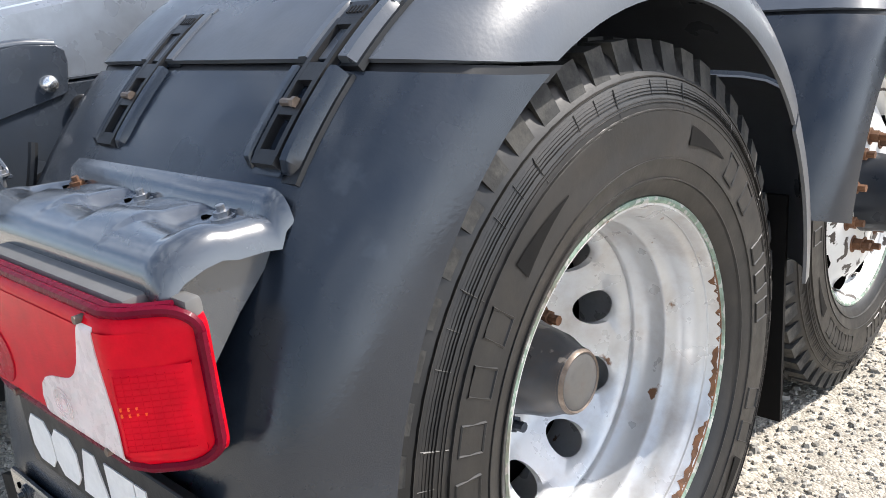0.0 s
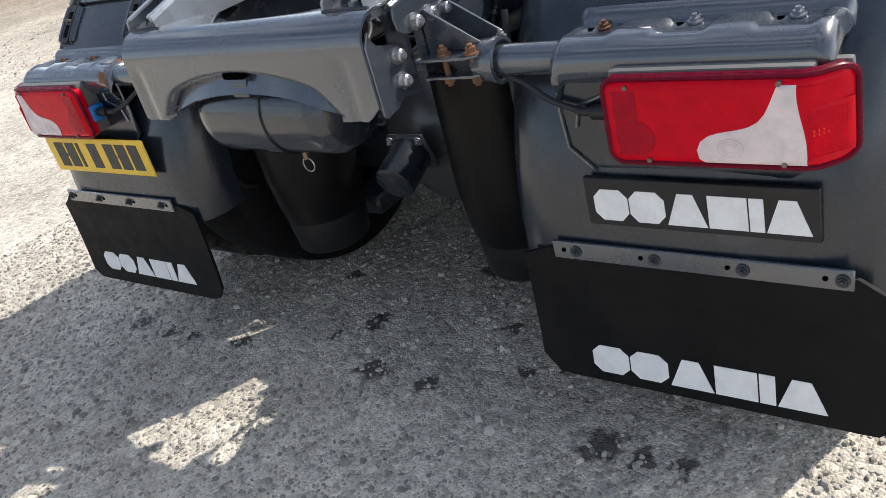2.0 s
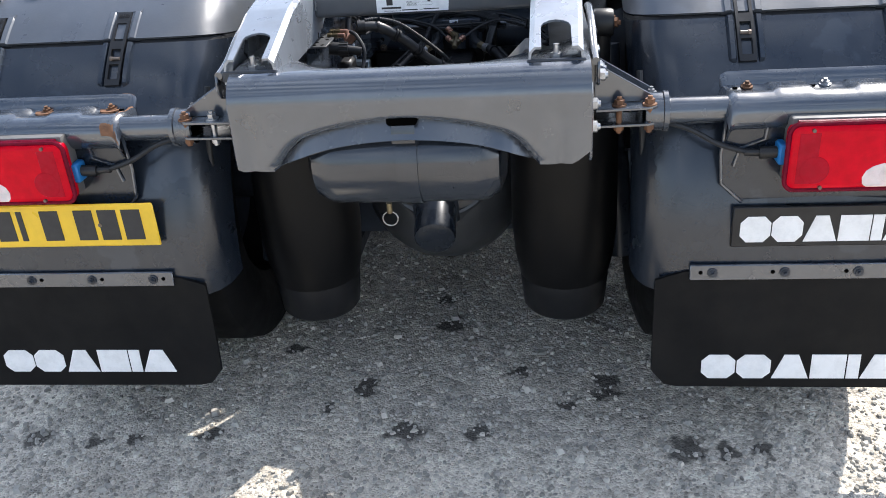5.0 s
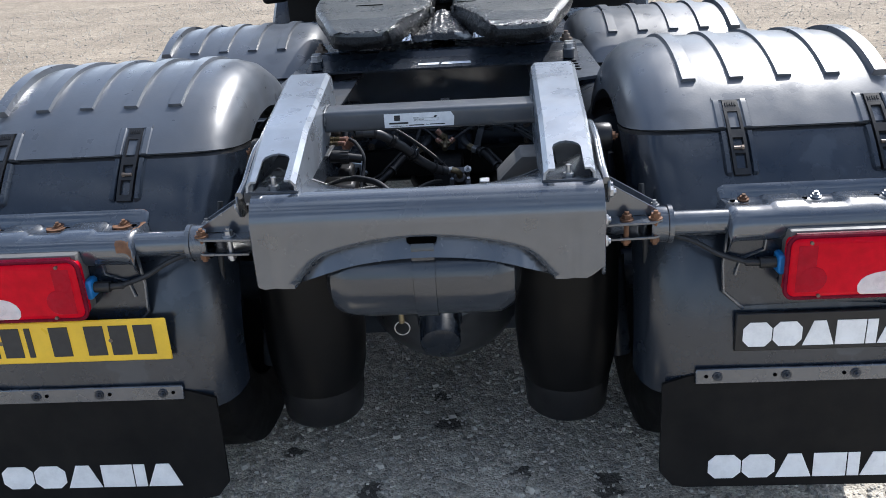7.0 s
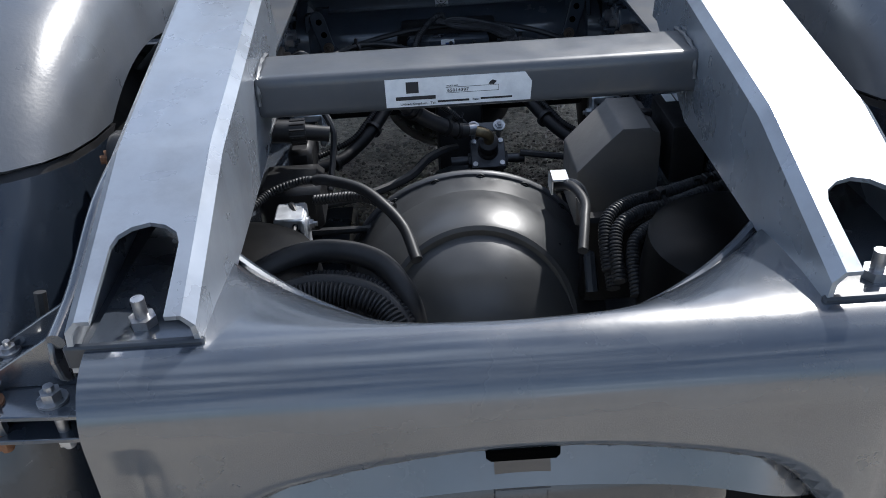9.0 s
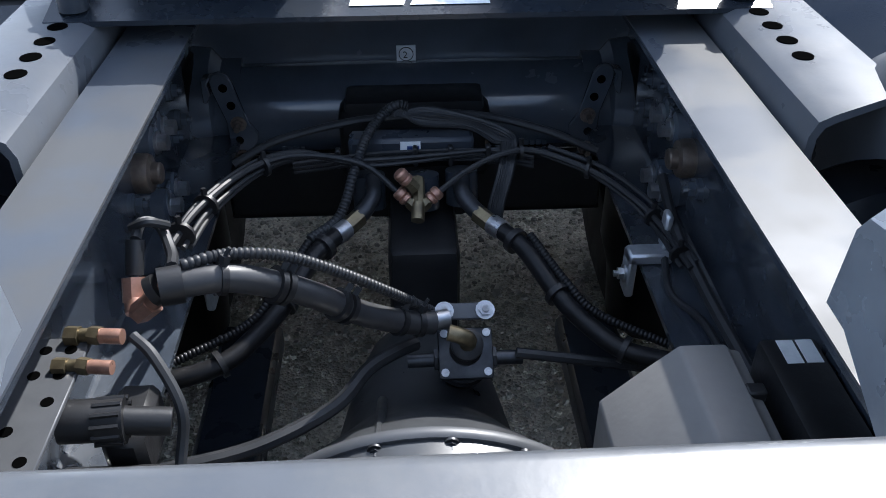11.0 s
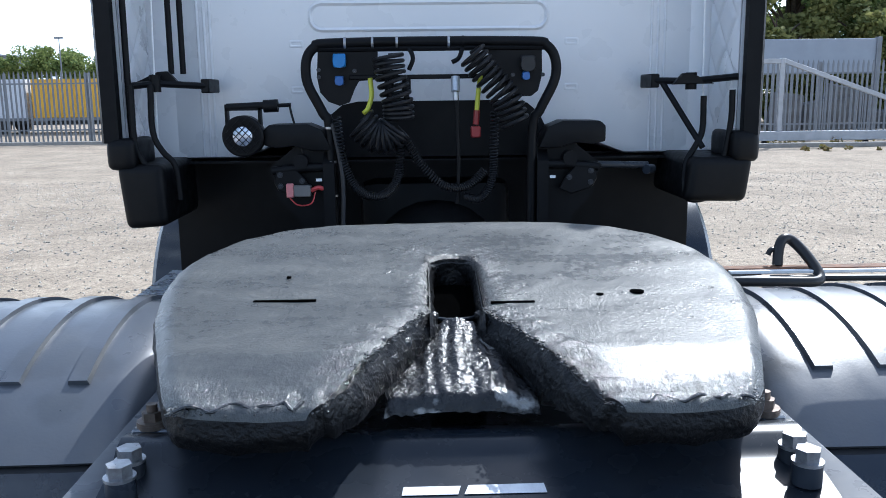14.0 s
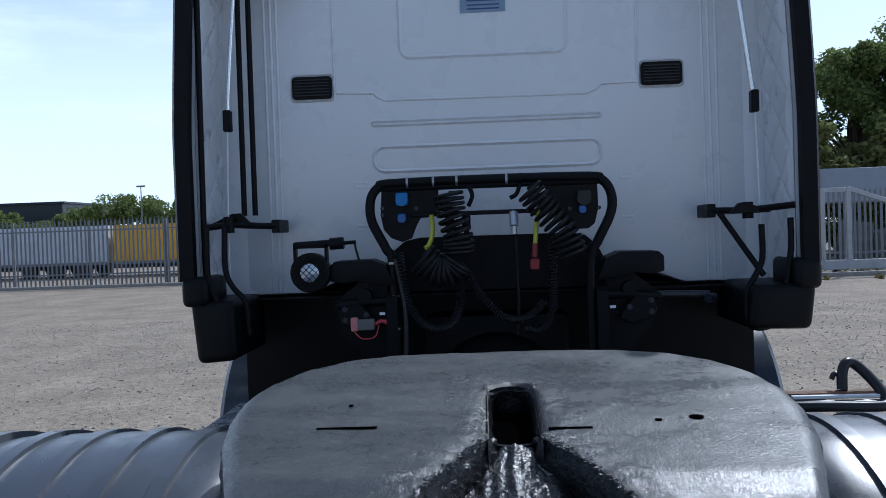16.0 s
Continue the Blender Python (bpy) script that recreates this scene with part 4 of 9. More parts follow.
    for k in range(10):
        a = 2 * math.pi * (k + 0.5) / 10
        r_, h0 = (0.115, 0.922) if deep else (0.140, 1.168)
        p = (h0, ax + r_ * math.cos(a), AXLE_Z + r_ * math.sin(a))
        part("wheel_nut", flipped(joined(hex_bolt(p, (1, 0, 0), 0.015, 0.022), cyl(p, (h0 + 0.040, p[1], p[2]), 0.009, 8)), side),
             "rust" if k % 3 == 0 or not deep else "dark_paint", w)
    if dual:
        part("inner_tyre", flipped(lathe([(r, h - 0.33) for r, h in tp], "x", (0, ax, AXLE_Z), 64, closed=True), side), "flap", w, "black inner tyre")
    return w


def guard_point(x, phi, dr=0.0, ay=0.70, az=0.47):
    """A point on the mudguard's skin: phi in degrees from behind the wheel over its top."""
    R = 0.652 + 0.040 * math.sin(radians(min(phi, 90))) ** 2 - (0.055 * ((phi - 90) / 80) ** 2 if phi > 90 else 0)
    R += dr
    return (x, ay - R * math.cos(radians(phi)), az + R * math.sin(radians(phi)))


SECTION = [(0.497, -0.135), (0.499, -0.10), (0.506, -0.065), (0.522, -0.035), (0.550, -0.012), (0.590, -0.002), (0.63, 0.0), (0.75, 0.001), (0.90, 0.002), (1.02, 0.0),
           (1.08, -0.003), (1.125, -0.012), (1.160, -0.030), (1.188, -0.058), (1.203, -0.090), (1.210, -0.125)]


def guard_skin(phi0, phi1, side, ay, az, proud=0.0, n=16, section=SECTION):
    m = len(section) - 1
    def at_joint(p, d):
        # the seam between the panels runs level, not round the wheel's centre
        return math.degrees(math.asin(min(0.97, (0.540 + 0.19 * d + 0.012 * (p - 51)) / (0.676 + d * 0.92)))) if 49 < p < 53 else p
    def fn(u, v):
        x, d = section[round(v * m)]
        a, b = at_joint(phi0, d), at_joint(phi1, d)
        return guard_point(x, a + (b - a) * u, d + proud, ay, az)
    return flipped(sheet(fn, n, m, 0.006), side)


def guard_patch(x0, x1, p0, p1, h0, h1, ay, az, n=6, taper=0.0):
    """A raised block that follows the mudguard's skin."""
    V = []
    for i in range(n + 1):
        p = p0 + (p1 - p0) * i / n
        for x, h in ((x0, h0), (x1, h0), (x1 - taper, h1), (x0 + taper, h1)):
            V.append(guard_point(x, p, h, ay, az))
    F = [(0, 1, 2, 3), tuple(n * 4 + k for k in (3, 2, 1, 0))]
    for i in range(n):
        for k in range(4):
            l = (k + 1) % 4
            F.append((i * 4 + k, (i + 1) * 4 + k, (i + 1) * 4 + l, i * 4 + l))
    return V, F


def strap_latch(parent, xc, side, ay, az):
    """Two moulded rails on either side of a slot that holds a black rubber ladder strap."""
    def shoulder(x_out, x_in, p0, p1, free, rise):
        # the outer face slopes up from the panel, the inner face drops straight into the slot; the free end is rounded off
        n, V = 12, []
        for i in range(n + 1):
            p = p0 + (p1 - p0) * i / n
            e = (i / n if free == 0 else 1 - i / n) * 7
            k = math.sqrt(max(0.0, 1 - (1 - min(1.0, e)) ** 2))
            h = 0.003 + rise * k
            xo = x_in + (x_out - x_in) * (0.55 + 0.45 * k)
            for x, q in ((xo, -0.004), (xo + (x_in - xo) * 0.07, h * 0.30), (xo + (x_in - xo) * 0.38, h), (x_in - (x_in - xo) * 0.12, h + 0.0008), (x_in, h - 0.0025), (x_in, -0.004)):
                V.append(guard_point(x, p, q, ay, az))
        F = [tuple(range(6)), tuple(n * 6 + k for k in range(5, -1, -1))]
        for i in range(n):
            for k in range(6):
                l = (k + 1) % 6
                F.append((i * 6 + k, (i + 1) * 6 + k, (i + 1) * 6 + l, i * 6 + l))
        return V, F
    # black patches behind the guides paint the shade of a channel round them
    for hw, p0, p1, mt in ((0.052, 53.0, 61.6, "guard"), (0.047, 41.7, 52.4, "guard_low")):
        part("groove_shade", flipped(guard_patch(xc - hw, xc + hw, p0, p1, -0.004, 0.0042 if mt == "guard" else 0.0008, ay, az, 8, 0.001), side), "black_plastic", parent)
    for sg in (1, -1):
        part("strap_guide", flipped(shoulder(xc + sg * 0.048, xc + sg * 0.0235, 53.3, 61.0, 2, 0.0105), side), "guard", parent)
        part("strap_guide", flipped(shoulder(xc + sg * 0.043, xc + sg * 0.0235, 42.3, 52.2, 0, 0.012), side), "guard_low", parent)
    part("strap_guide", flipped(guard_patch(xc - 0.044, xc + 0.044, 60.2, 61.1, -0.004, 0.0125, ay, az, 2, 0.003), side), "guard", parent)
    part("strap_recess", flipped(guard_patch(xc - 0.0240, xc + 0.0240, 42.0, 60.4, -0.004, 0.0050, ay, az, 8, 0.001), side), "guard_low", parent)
    # flat strap with three rounded openings, its head with moulded marks and the blunt tail
    st = [guard_patch(xc + a, xc + b, 43.4, 57.8, 0.004, 0.0145, ay, az, 10, 0.0015) for a, b in ((-0.0205, -0.0105), (0.0105, 0.0205))]
    for p, w in ((42.6, 1.3), (47.2, 0.9), (50.7, 1.9), (57.0, 0.8)):
        st.append(guard_patch(xc - 0.0205, xc + 0.0205, p, p + w, 0.004, 0.0143, ay, az, 2, 0.0025))
    st.append(guard_patch(xc - 0.0200, xc + 0.0200, 57.9, 60.1, 0.004, 0.0135, ay, az, 3, 0.002))
    part("rubber_strap", flipped(joined(*st), side), "black_plastic", parent, "black rubber ladder strap")
    for k in range(5):
        part("moulded_mark", flipped(guard_patch(xc - 0.013 + 0.0056 * k, xc - 0.0095 + 0.0056 * k, 58.5, 59.4, 0.012, 0.0150, ay, az, 1, 0.0004), side), "dusty_plastic", parent)
    pin = guard_point(xc - 0.002, 48.3, 0.016, ay, az)
    part("strap_pin", flipped(joined(tube([(pin[0] - 0.011, pin[1], pin[2]), (pin[0] + 0.007, pin[1], pin[2])], 0.0042, 8), cyl((pin[0] + 0.006, pin[1], pin[2]), (pin[0] + 0.012, pin[1], pin[2]), 0.006, 6)), side), "worn_nut", parent, "dull brown pin")


def mudguard(side, ay, az, low, latch):
    top = part("mudguard", guard_skin(51.2, 142, side, ay, az, 0.004, 26), "guard", lorry, "weathered grey plastic mudguard with raised ribs")
    for k in range(5):
        xc = 0.650 + 0.1165 * k
        part("rib", flipped(guard_patch(xc - 0.022, xc + 0.022, 66.5, 128, 0.001, 0.019, ay, az, 18, 0.006), side), "guard", top)
    part("front_panel", guard_skin(143, 176, side, ay, az, 0.0, 8), "guard", top)
    part("rear_panel", guard_skin(low, 50.6, side, ay, az, 0.0, 18), "guard_low", top, "blue-grey lower mudguard panel, darkened in its colour for shade")
    part("seam", guard_skin(50.3, 51.4, side, ay, az, -0.005, 2), "black_plastic", top)
    if latch:
        for xc in (0.733, 1.068):
            strap_latch(top, xc, side, ay, az)
    return top


def lettering(parent, x0, x1, z0, z1, y, material="white_print", lie_on=None):
    """Six plain white blocks in place of a maker's name."""
    n = 6
    widths = (1.0, 1.0, 1.08, 1.0, 0.36, 1.08)
    gap = 0.045 * (x1 - x0) / 6
    unit = (x1 - x0 - gap * (n - 1)) / sum(widths)
    x = x0
    for k, w in enumerate(widths):
        a, b = x, x + unit * w
        c = 0.22 * (b - a)
        h = z1 - z0
        if k in (0, 1):
            poly = [(a + c, z0), (b - c, z0), (b, z0 + h * 0.25), (b, z1 - h * 0.25), (b - c, z1), (a + c, z1), (a, z1 - h * 0.25), (a, z0 + h * 0.25)]
        elif k in (2, 5):
            poly = [(a, z0), (b, z0), (b - c * 1.4, z1), (a + c * 1.4, z1)]
        else:
            poly = [(a, z0), (b, z0), (b, z1), (a, z1)]
        v, f = prism(poly, "y", y - 0.0015, y + 0.006)
        if lie_on:
            v = [(px, lie_on(pz) - (0.0012 if py < y else -0.001), pz) for px, py, pz in v]
        part("white_block", (v, f), material, parent)
        x = b + gap


def mud_flap(side):
    """Rubber flap with clamped steel strip."""
    poly = [(0.535, 0.205), (0.56, 0.188), (1.195, 0.183), (1.212, 0.20), (1.210, 0.455), (1.195, 0.480), (1.145, 0.500), (0.61, 0.500), (0.555, 0.492), (0.535, 0.475)]
    # more rows so that the flap can sag
    f = part("mud_flap", flipped(bend_flap(poly), side), "flap", lorry, "black rubber mud flap with a printed white mark")
    strip = part("clamp_strip", flipped(box(0.609, 1.146, 0.030, 0.038, 0.477, 0.516, 0.002, 1), side), "paint", f, "grey steel clamping strip")
    for x in (0.659, 0.816, 0.973, 1.129):
        part("bolt", flipped(hex_bolt((x, 0.030, 0.497), (0, -1, 0), 0.008, 0.006), side), "dark_paint", strip)
        part("bolt_hole", flipped(cyl((x - 0.026, 0.0285, 0.498), (x - 0.026, 0.031, 0.498), 0.0045, 12), side), "void", strip)
    return f


def flap_face(z):
    """How far back the flap's printed face lies at a height."""
    return 0.037 - 0.012 * ((0.500 - z) / 0.314) ** 2 - 0.0004


def bend_flap(poly):
    """The flap's outline as a slab of narrow columns, slightly bowed."""
    def span(x):
        lo, hi = 0.188 - 0.004 * (x - 0.55), 0.500
        if x < 0.585:
            lo += 0.045 * ((0.585 - x) / 0.050) ** 2
        if x < 0.61:
            hi = 0.475 + (x - 0.535) * 0.33
        if x > 1.145:
            hi = 0.500 - (x - 1.145) * 0.65
        if x > 1.175:
            lo += 0.028 * ((x - 1.175) / 0.037) ** 2
        return lo, hi
    def fn(u, v):
        x = 0.535 + (1.212 - 0.535) * u
        lo, hi = span(x)
        z = hi + (lo - hi) * v
        y = 0.046 - 0.012 * v * v
        return (x, y, z)
    return sheet(fn, 22, 10, 0.009)


def bowed_face(x0, x1, z0, z1, bow, d):
    """Flat lens face of narrow columns with rounded corners that follows the bow."""
    V, F = [], []
    for k in range(31):
        x = x0 + (x1 - x0) * k / 30
        e = max(0.0, 0.006 - min(x - x0, x1 - x))
        c = 0.006 - math.sqrt(max(0.0, 0.006 ** 2 - e * e))
        V += [(x, bow(x, d), z0 + c), (x, bow(x, d), z1 - c)]
    return V, [(2 * k, 2 * k + 1, 2 * k + 3, 2 * k + 2) for k in range(30)]


def tail_light(side):
    """Long rear lamp: red lens, clear wave, screws and cable socket."""
    x0, x1, z0, z1, y = 0.782, 1.150, 0.706 + (0.010 if side < 0 else 0), 0.850 + (0.010 if side < 0 else 0), 0.006
    body = part("tail_light", flipped(joined(box(x0 + 0.006, x1 - 0.048, 0.018, 0.068, z0 + 0.006, z1 + 0.009, 0.006, 2), box(x1 - 0.050, x1 - 0.004, 0.050, 0.068, z0 + 0.006, z1 + 0.006, 0.006, 2)), side), "grey_cover", lorry,
                "red rear lamp cluster with a clear wave-shaped lens")
    # bowed front that curves round at the outer end
    def bow(x, d):
        u = max(0.0, (x - x0) / (x1 - x0) - 0.855) / 0.145
        return min(d + 0.052 * u ** 1.2, 0.066)
    def outline(inset, r=0.022, n=6):
        P = []
        for cx, cz, a0 in ((x1 - r, z1 - r, 0), (x0 + r, z1 - r, 90), (x0 + r, z0 + r, 180), (x1 - r, z0 + r, 270)):
            for k in range(n + 1):
                a = radians(a0 + 90 * k / n)
                P.append((cx + (r - inset) * math.cos(a), cz + (r - inset) * math.sin(a)))
        # more points along the straight sides, so that the rim follows the bow
        out = []
        for (xa, za), (xb, zb) in zip(P, P[1:] + P[:1]):
            m = max(1, int(math.hypot(xb - xa, zb - za) / 0.02)) if inset == 0 else 1
            out += [(xa + (xb - xa) * k / m, za + (zb - za) * k / m) for k in range(m)]
        return out
    base_line = outline(0)
    def loop_at(inset):
        # the same points pulled towards the middle of the lens
        cx0, cx1, cz0, cz1 = x0 + 0.022, x1 - 0.022, z0 + 0.022, z1 - 0.022
        P = []
        for x, z in base_line:
            q = Vector((min(max(x, cx0), cx1), min(max(z, cz0), cz1)))
            d = Vector((x, z)) - q
            P.append(tuple(q + d * (1 - inset / 0.022)))
        return P
    loops = [(0.0, 0.026), (0.0, 0.014), (0.0008, 0.009), (0.003, 0.004), (0.007, 0.0), (0.012, -0.0025), (0.018, -0.0036)]
    V, F = [], []
    n = len(base_line)
    for inset, d in loops:
        V += [(x, bow(x, d), z) for x, z in loop_at(inset)]
    for i in range(len(loops) - 1):
        F += [(i * n + k, i * n + (k + 1) % n, (i + 1) * n + (k + 1) % n, (i + 1) * n + k) for k in range(n)]
    lens = part("red_lens", flipped(joined((V, F), bowed_face(x0 + 0.0150, x1 - 0.0150, z0 + 0.0150, z1 - 0.0150, bow, -0.0042)), side), "red_lens", body, sharp=70)
    rim = [(x, bow(x, 0.0055), z) for x, z in loop_at(0.0)]
    part("lens_rim", flipped(tube(rim + rim[:1], 0.0052, 8), side), "dark_red_lens", body, "dark red moulded rim")
    part("rim_bar", flipped(tube([(x0 + 0.016 + 0.0224 * k, bow(x0 + 0.016 + 0.0224 * k, 0.012), z1 + 0.001) for k in range(16)], 0.0055, 8), side), "dark_red_lens", body)
    W, Hh = x1 - x0, z1 - z0
    edge = [(0.045, 0.440), (0.10, 0.415), (0.20, 0.408), (0.30, 0.425), (0.37, 0.460), (0.41, 0.510), (0.435, 0.570), (0.47, 0.625), (0.53, 0.665), (0.62, 0.695), (0.74, 0.718), (0.86, 0.738), (0.93, 0.750)]
    def left_of(b):
        for (b0, a0), (b1, a1) in zip(edge[:-1], edge[1:]):
            if b <= b1:
                t = max(0.0, (b - b0) / (b1 - b0))
                return a0 + (a1 - a0) * t
        return edge[-1][1]
    def clear(u, v):
        b = 0.045 + 0.875 * v
        a0, a1 = left_of(b), 0.842 - 0.018 * b + 0.010 * math.sin(b * 6.0)
        x = x0 + W * (a0 + (a1 - a0) * u)
        drop = 0.0042 * (max(0.0, 0.10 - b) / 0.055) ** 2 + 0.003 * (max(0.0, b - 0.87) / 0.05) ** 2
        return (x, bow(x, -0.0054) + drop, z0 + Hh * b)
    part("clear_lens", flipped(sheet(clear, 14, 44, 0.0012), side), "white_lens", body, "clear wave-shaped lens", sharp=70)
    part("lens_ring", flipped(joined(*[tube([(x0 + W * 0.55 + r * 1.25 * math.cos(a * 0.2618), bow(x0 + W * 0.55, -0.0066), z0 + Hh * 0.235 + r * math.sin(a * 0.2618)) for a in range(25)], 0.0005, 5) for r in (0.007, 0.011, 0.0155)]), side), "white_lens", body)
    part("lens_panel", flipped(prism([(x0 + W * a, z0 + Hh * b) for a, b in ((0.05, 0.12), (0.16, 0.12), (0.16, 0.88), (0.05, 0.88))], "y", -0.0050, -0.0035, 0.0008, 1), side), "mid_red_lens", body)
    # side marker block that wraps the outer end
    def marker(u, v):
        x = x1 - 0.052 + 0.050 * u
        z = z0 + 0.016 + 0.082 * v
        soft_edge = 0.004 * max(0.0, 1 - min(u * 12, (1 - u) * 12, v * 12, (1 - v) * 12))
        return (x, bow(x, -0.0085) + soft_edge, z)
    mk = part("side_marker", flipped(sheet(marker, 14, 14, 0.005), side), "red_lens", body, sharp=70)
    mg = part("marker_grid", flipped(joined(*[tube([(x1 - 0.046 + 0.0052 * k, bow(x1 - 0.046 + 0.0052 * k, -0.0086), z0 + 0.021), (x1 - 0.046 + 0.0052 * k, bow(x1 - 0.046 + 0.0052 * k, -0.0086), z0 + 0.093)], 0.0005, 4) for k in range(8)],
                                       *[tube([(x1 - 0.047 + 0.007 * j, bow(x1 - 0.047 + 0.007 * j, -0.0086), z0 + 0.022 + 0.0058 * k) for j in range(7)], 0.0005, 4) for k in range(13)]), side), "red_lens", mk)
    mg["kind"] = "stuff"
    part("amber_spot", flipped(joined(*[box(x1 - 0.047 + 0.0052 * k, x1 - 0.0445 + 0.0052 * k, bow(x1 - 0.0455 + 0.0052 * k, -0.0092), bow(x1 - 0.0455 + 0.0052 * k, -0.0075), z0 + 0.055 + 0.0058 * j + (0.001 if k > 1 else 0), z0 + 0.0582 + 0.0058 * j) for k in range(4) for j in range(2) if k + j < 4]), side), "amber_lens", mk)
    part("reflector", flipped(lathe([(0.030, -0.0044), (0.029, -0.0056), (0.025, -0.0060), (0.0005, -0.0058)], "y", (x0 + 0.054, 0, z0 + 0.047), 28), side), "mid_red_lens", body)
    for a, b in ((0.12, 0.92), (0.755, 0.94), (0.19, 0.06), (0.76, 0.06)):
        part("screw", flipped(cyl((x0 + W * a, -0.0072, z0 + Hh * b), (x0 + W * a, 0.004, z0 + Hh * b), 0.0040, 10), side), "worn_nut", body)
    part("socket", flipped(box(x0 - 0.012, x0 + 0.006, 0.020, 0.062, 0.755, 0.800, 0.004, 1), side), "blue", body, "blue cable socket")
    part("plug", flipped(joined(cyl((x0 - 0.010, 0.042, 0.778), (x0 - 0.045, 0.046, 0.776), 0.013, 12), cyl((x0 - 0.04, 0.046, 0.776), (x0 - 0.075, 0.05, 0.776), 0.008, 10)), side), "black_plastic", body)
    part("cable", flipped(tube([(x0 - 0.07, 0.05, 0.776), (x0 - 0.13, 0.055, 0.795), (x0 - 0.19, 0.07, 0.825), (x0 - 0.26, 0.09, 0.840), (x0 - 0.33, 0.14, 0.84)], 0.006, 8, 8), side), "cable", body)
    return body


def lamp_bracket(side):
    """Pressed shelf bolted to the mudguard, its carrying tube and the lamp's back plate."""
    prof = [(0.186, 0.912), (0.176, 0.905), (0.168, 0.889), (0.150, 0.884), (0.120, 0.880), (0.105, 0.889), (0.088, 0.893), (0.066, 0.889), (0.050, 0.876), (0.044, 0.858), (0.052, 0.838), (0.064, 0.826)]
    n = len(prof) - 1
    xs = [0.668, 0.671, 0.676, 0.683, 0.689, 0.725, 0.761, 0.767, 0.774, 0.778, 0.806, 0.836, 0.840, 0.847, 0.853, 0.887, 0.921, 0.927, 0.934, 0.938, 0.967, 0.996, 1.000, 1.007, 1.013, 1.047, 1.081, 1.087, 1.094, 1.098, 1.106, 1.112, 1.116, 1.119, 1.120]
    def skin(x, i):
        y, z = prof[i]
        near = min(abs(x - c) for c in (0.725, 0.887, 1.047))
        k = max(0.0, min(1.0, (near - 0.036) / 0.013))
        k = k * k * (3 - 2 * k)
        if 1 < i < 7:
            z += (0.001, 0.009, 0.014, 0.009, 0.003)[i - 2] * k - (0.003, 0.004, 0.003, 0.0, 0.0)[i - 2] * (1 - k)
        edge = min(x - 0.668, 1.120 - x)
        if edge < 0.022:
            k = 1 - edge / 0.022
            z -= 0.004 * k + 0.024 * k ** 4
        return (x, y, z)
    def fn(u, v):
        return skin(xs[round(u * (len(xs) - 1))], round(v * n))
    b = part("lamp_bracket", flipped(sheet(fn, len(xs) - 1, n, 0.004), side), "paint", lorry, "pressed grey steel lamp bracket with rusty bolts", sharp=50)
    for k, x in enumerate((0.725, 0.887, 1.047)):
        part("bolt", flipped(hex_bolt((x, 0.158, 0.886), (0, -0.15, 1), 0.009, 0.008), side), ("rust", "steel", "steel")[k] if side > 0 else "rust", b)
        part("bolt_hole", flipped(cyl((x - 0.025, 0.155, 0.884), (x - 0.025, 0.155, 0.8865), 0.006, 12), side), "void", b)
        if side < 0:
            part("rust_patch", flipped(cyl((x + 0.004, 0.157, 0.8835), (x + 0.004, 0.157, 0.8868), 0.024, 14), side), "rust", b)
    if side < 0:
        def rusty(u, v):
            i = round(v * n)
            x, y, z = skin(0.6685 + (0.036 + 0.014 * noise.noise(Vector((i * 0.9, 2.0, 0)))) * u, i)
            return (x, y - (0.0025 if i > 7 else 0.0), z + 0.0025)
        part("rust_patch", flipped(sheet(rusty, 8, n, 0.001), side), "rust", b, "rust-stained bracket end")
    part("tube", flipped(tube([(0.50, 0.09, 0.860), (1.104, 0.09, 0.860)], 0.029, 20), side), "paint", b)
    cheek = [(0.188, 0.910), (0.168, 0.890), (0.088, 0.8935), (0.055, 0.880), (0.044, 0.855), (0.056, 0.81), (0.070, 0.785), (0.085, 0.785), (0.120, 0.825), (0.165, 0.868)]
    part("end_cheek", flipped(prism([(y + 0.002, z - 0.013) for y, z in cheek], "x", 1.104, 1.109, 0.0015, 1), side), "paint", b)
    back = [(0.668, 0.85), (0.70, 0.848), (1.10, 0.848), (1.12, 0.70), (1.05, 0.655), (0.72, 0.655), (0.665, 0.70)]
    part("back_plate", flipped(prism(back, "y", 0.066, 0.071), side), "guard_low", b)
    for pts in ([(0.668, 0.85), (0.662, 0.77), (0.668, 0.70), (0.715, 0.655)], [(0.755, 0.85), (0.750, 0.80), (0.70, 0.78), (0.69, 0.74)]):
        part("plate_fold", flipped(tube([(x, 0.064, z) for x, z in pts], 0.004, 6), side), "paint", b)
    return b


for s in (1, -1):
    mudguard(s, 0.70, 0.47, -3, True)
    mudguard(s, 1.945, 0.415, 15.5, False)
    mud_flap(s)
    lamp_bracket(s)
    tail_light(s)
    wheel(s, AXLE_Y, "rim", True, "silver steel wheel with deep dish and rust spots", dual=True)
    drive = wheel(s, DRIVE_Y, "worn_rim", False, "white steel wheel with flaking paint", dual=True)
    drive.location.x -= 0.08 * s
    # black flap that hangs in front of the wheel
    part("front_flap", flipped(box(0.62, 1.17, 1.222, 1.232, 0.20, 0.66), s), "flap", lorry, "black rubber flap ahead of the wheel")

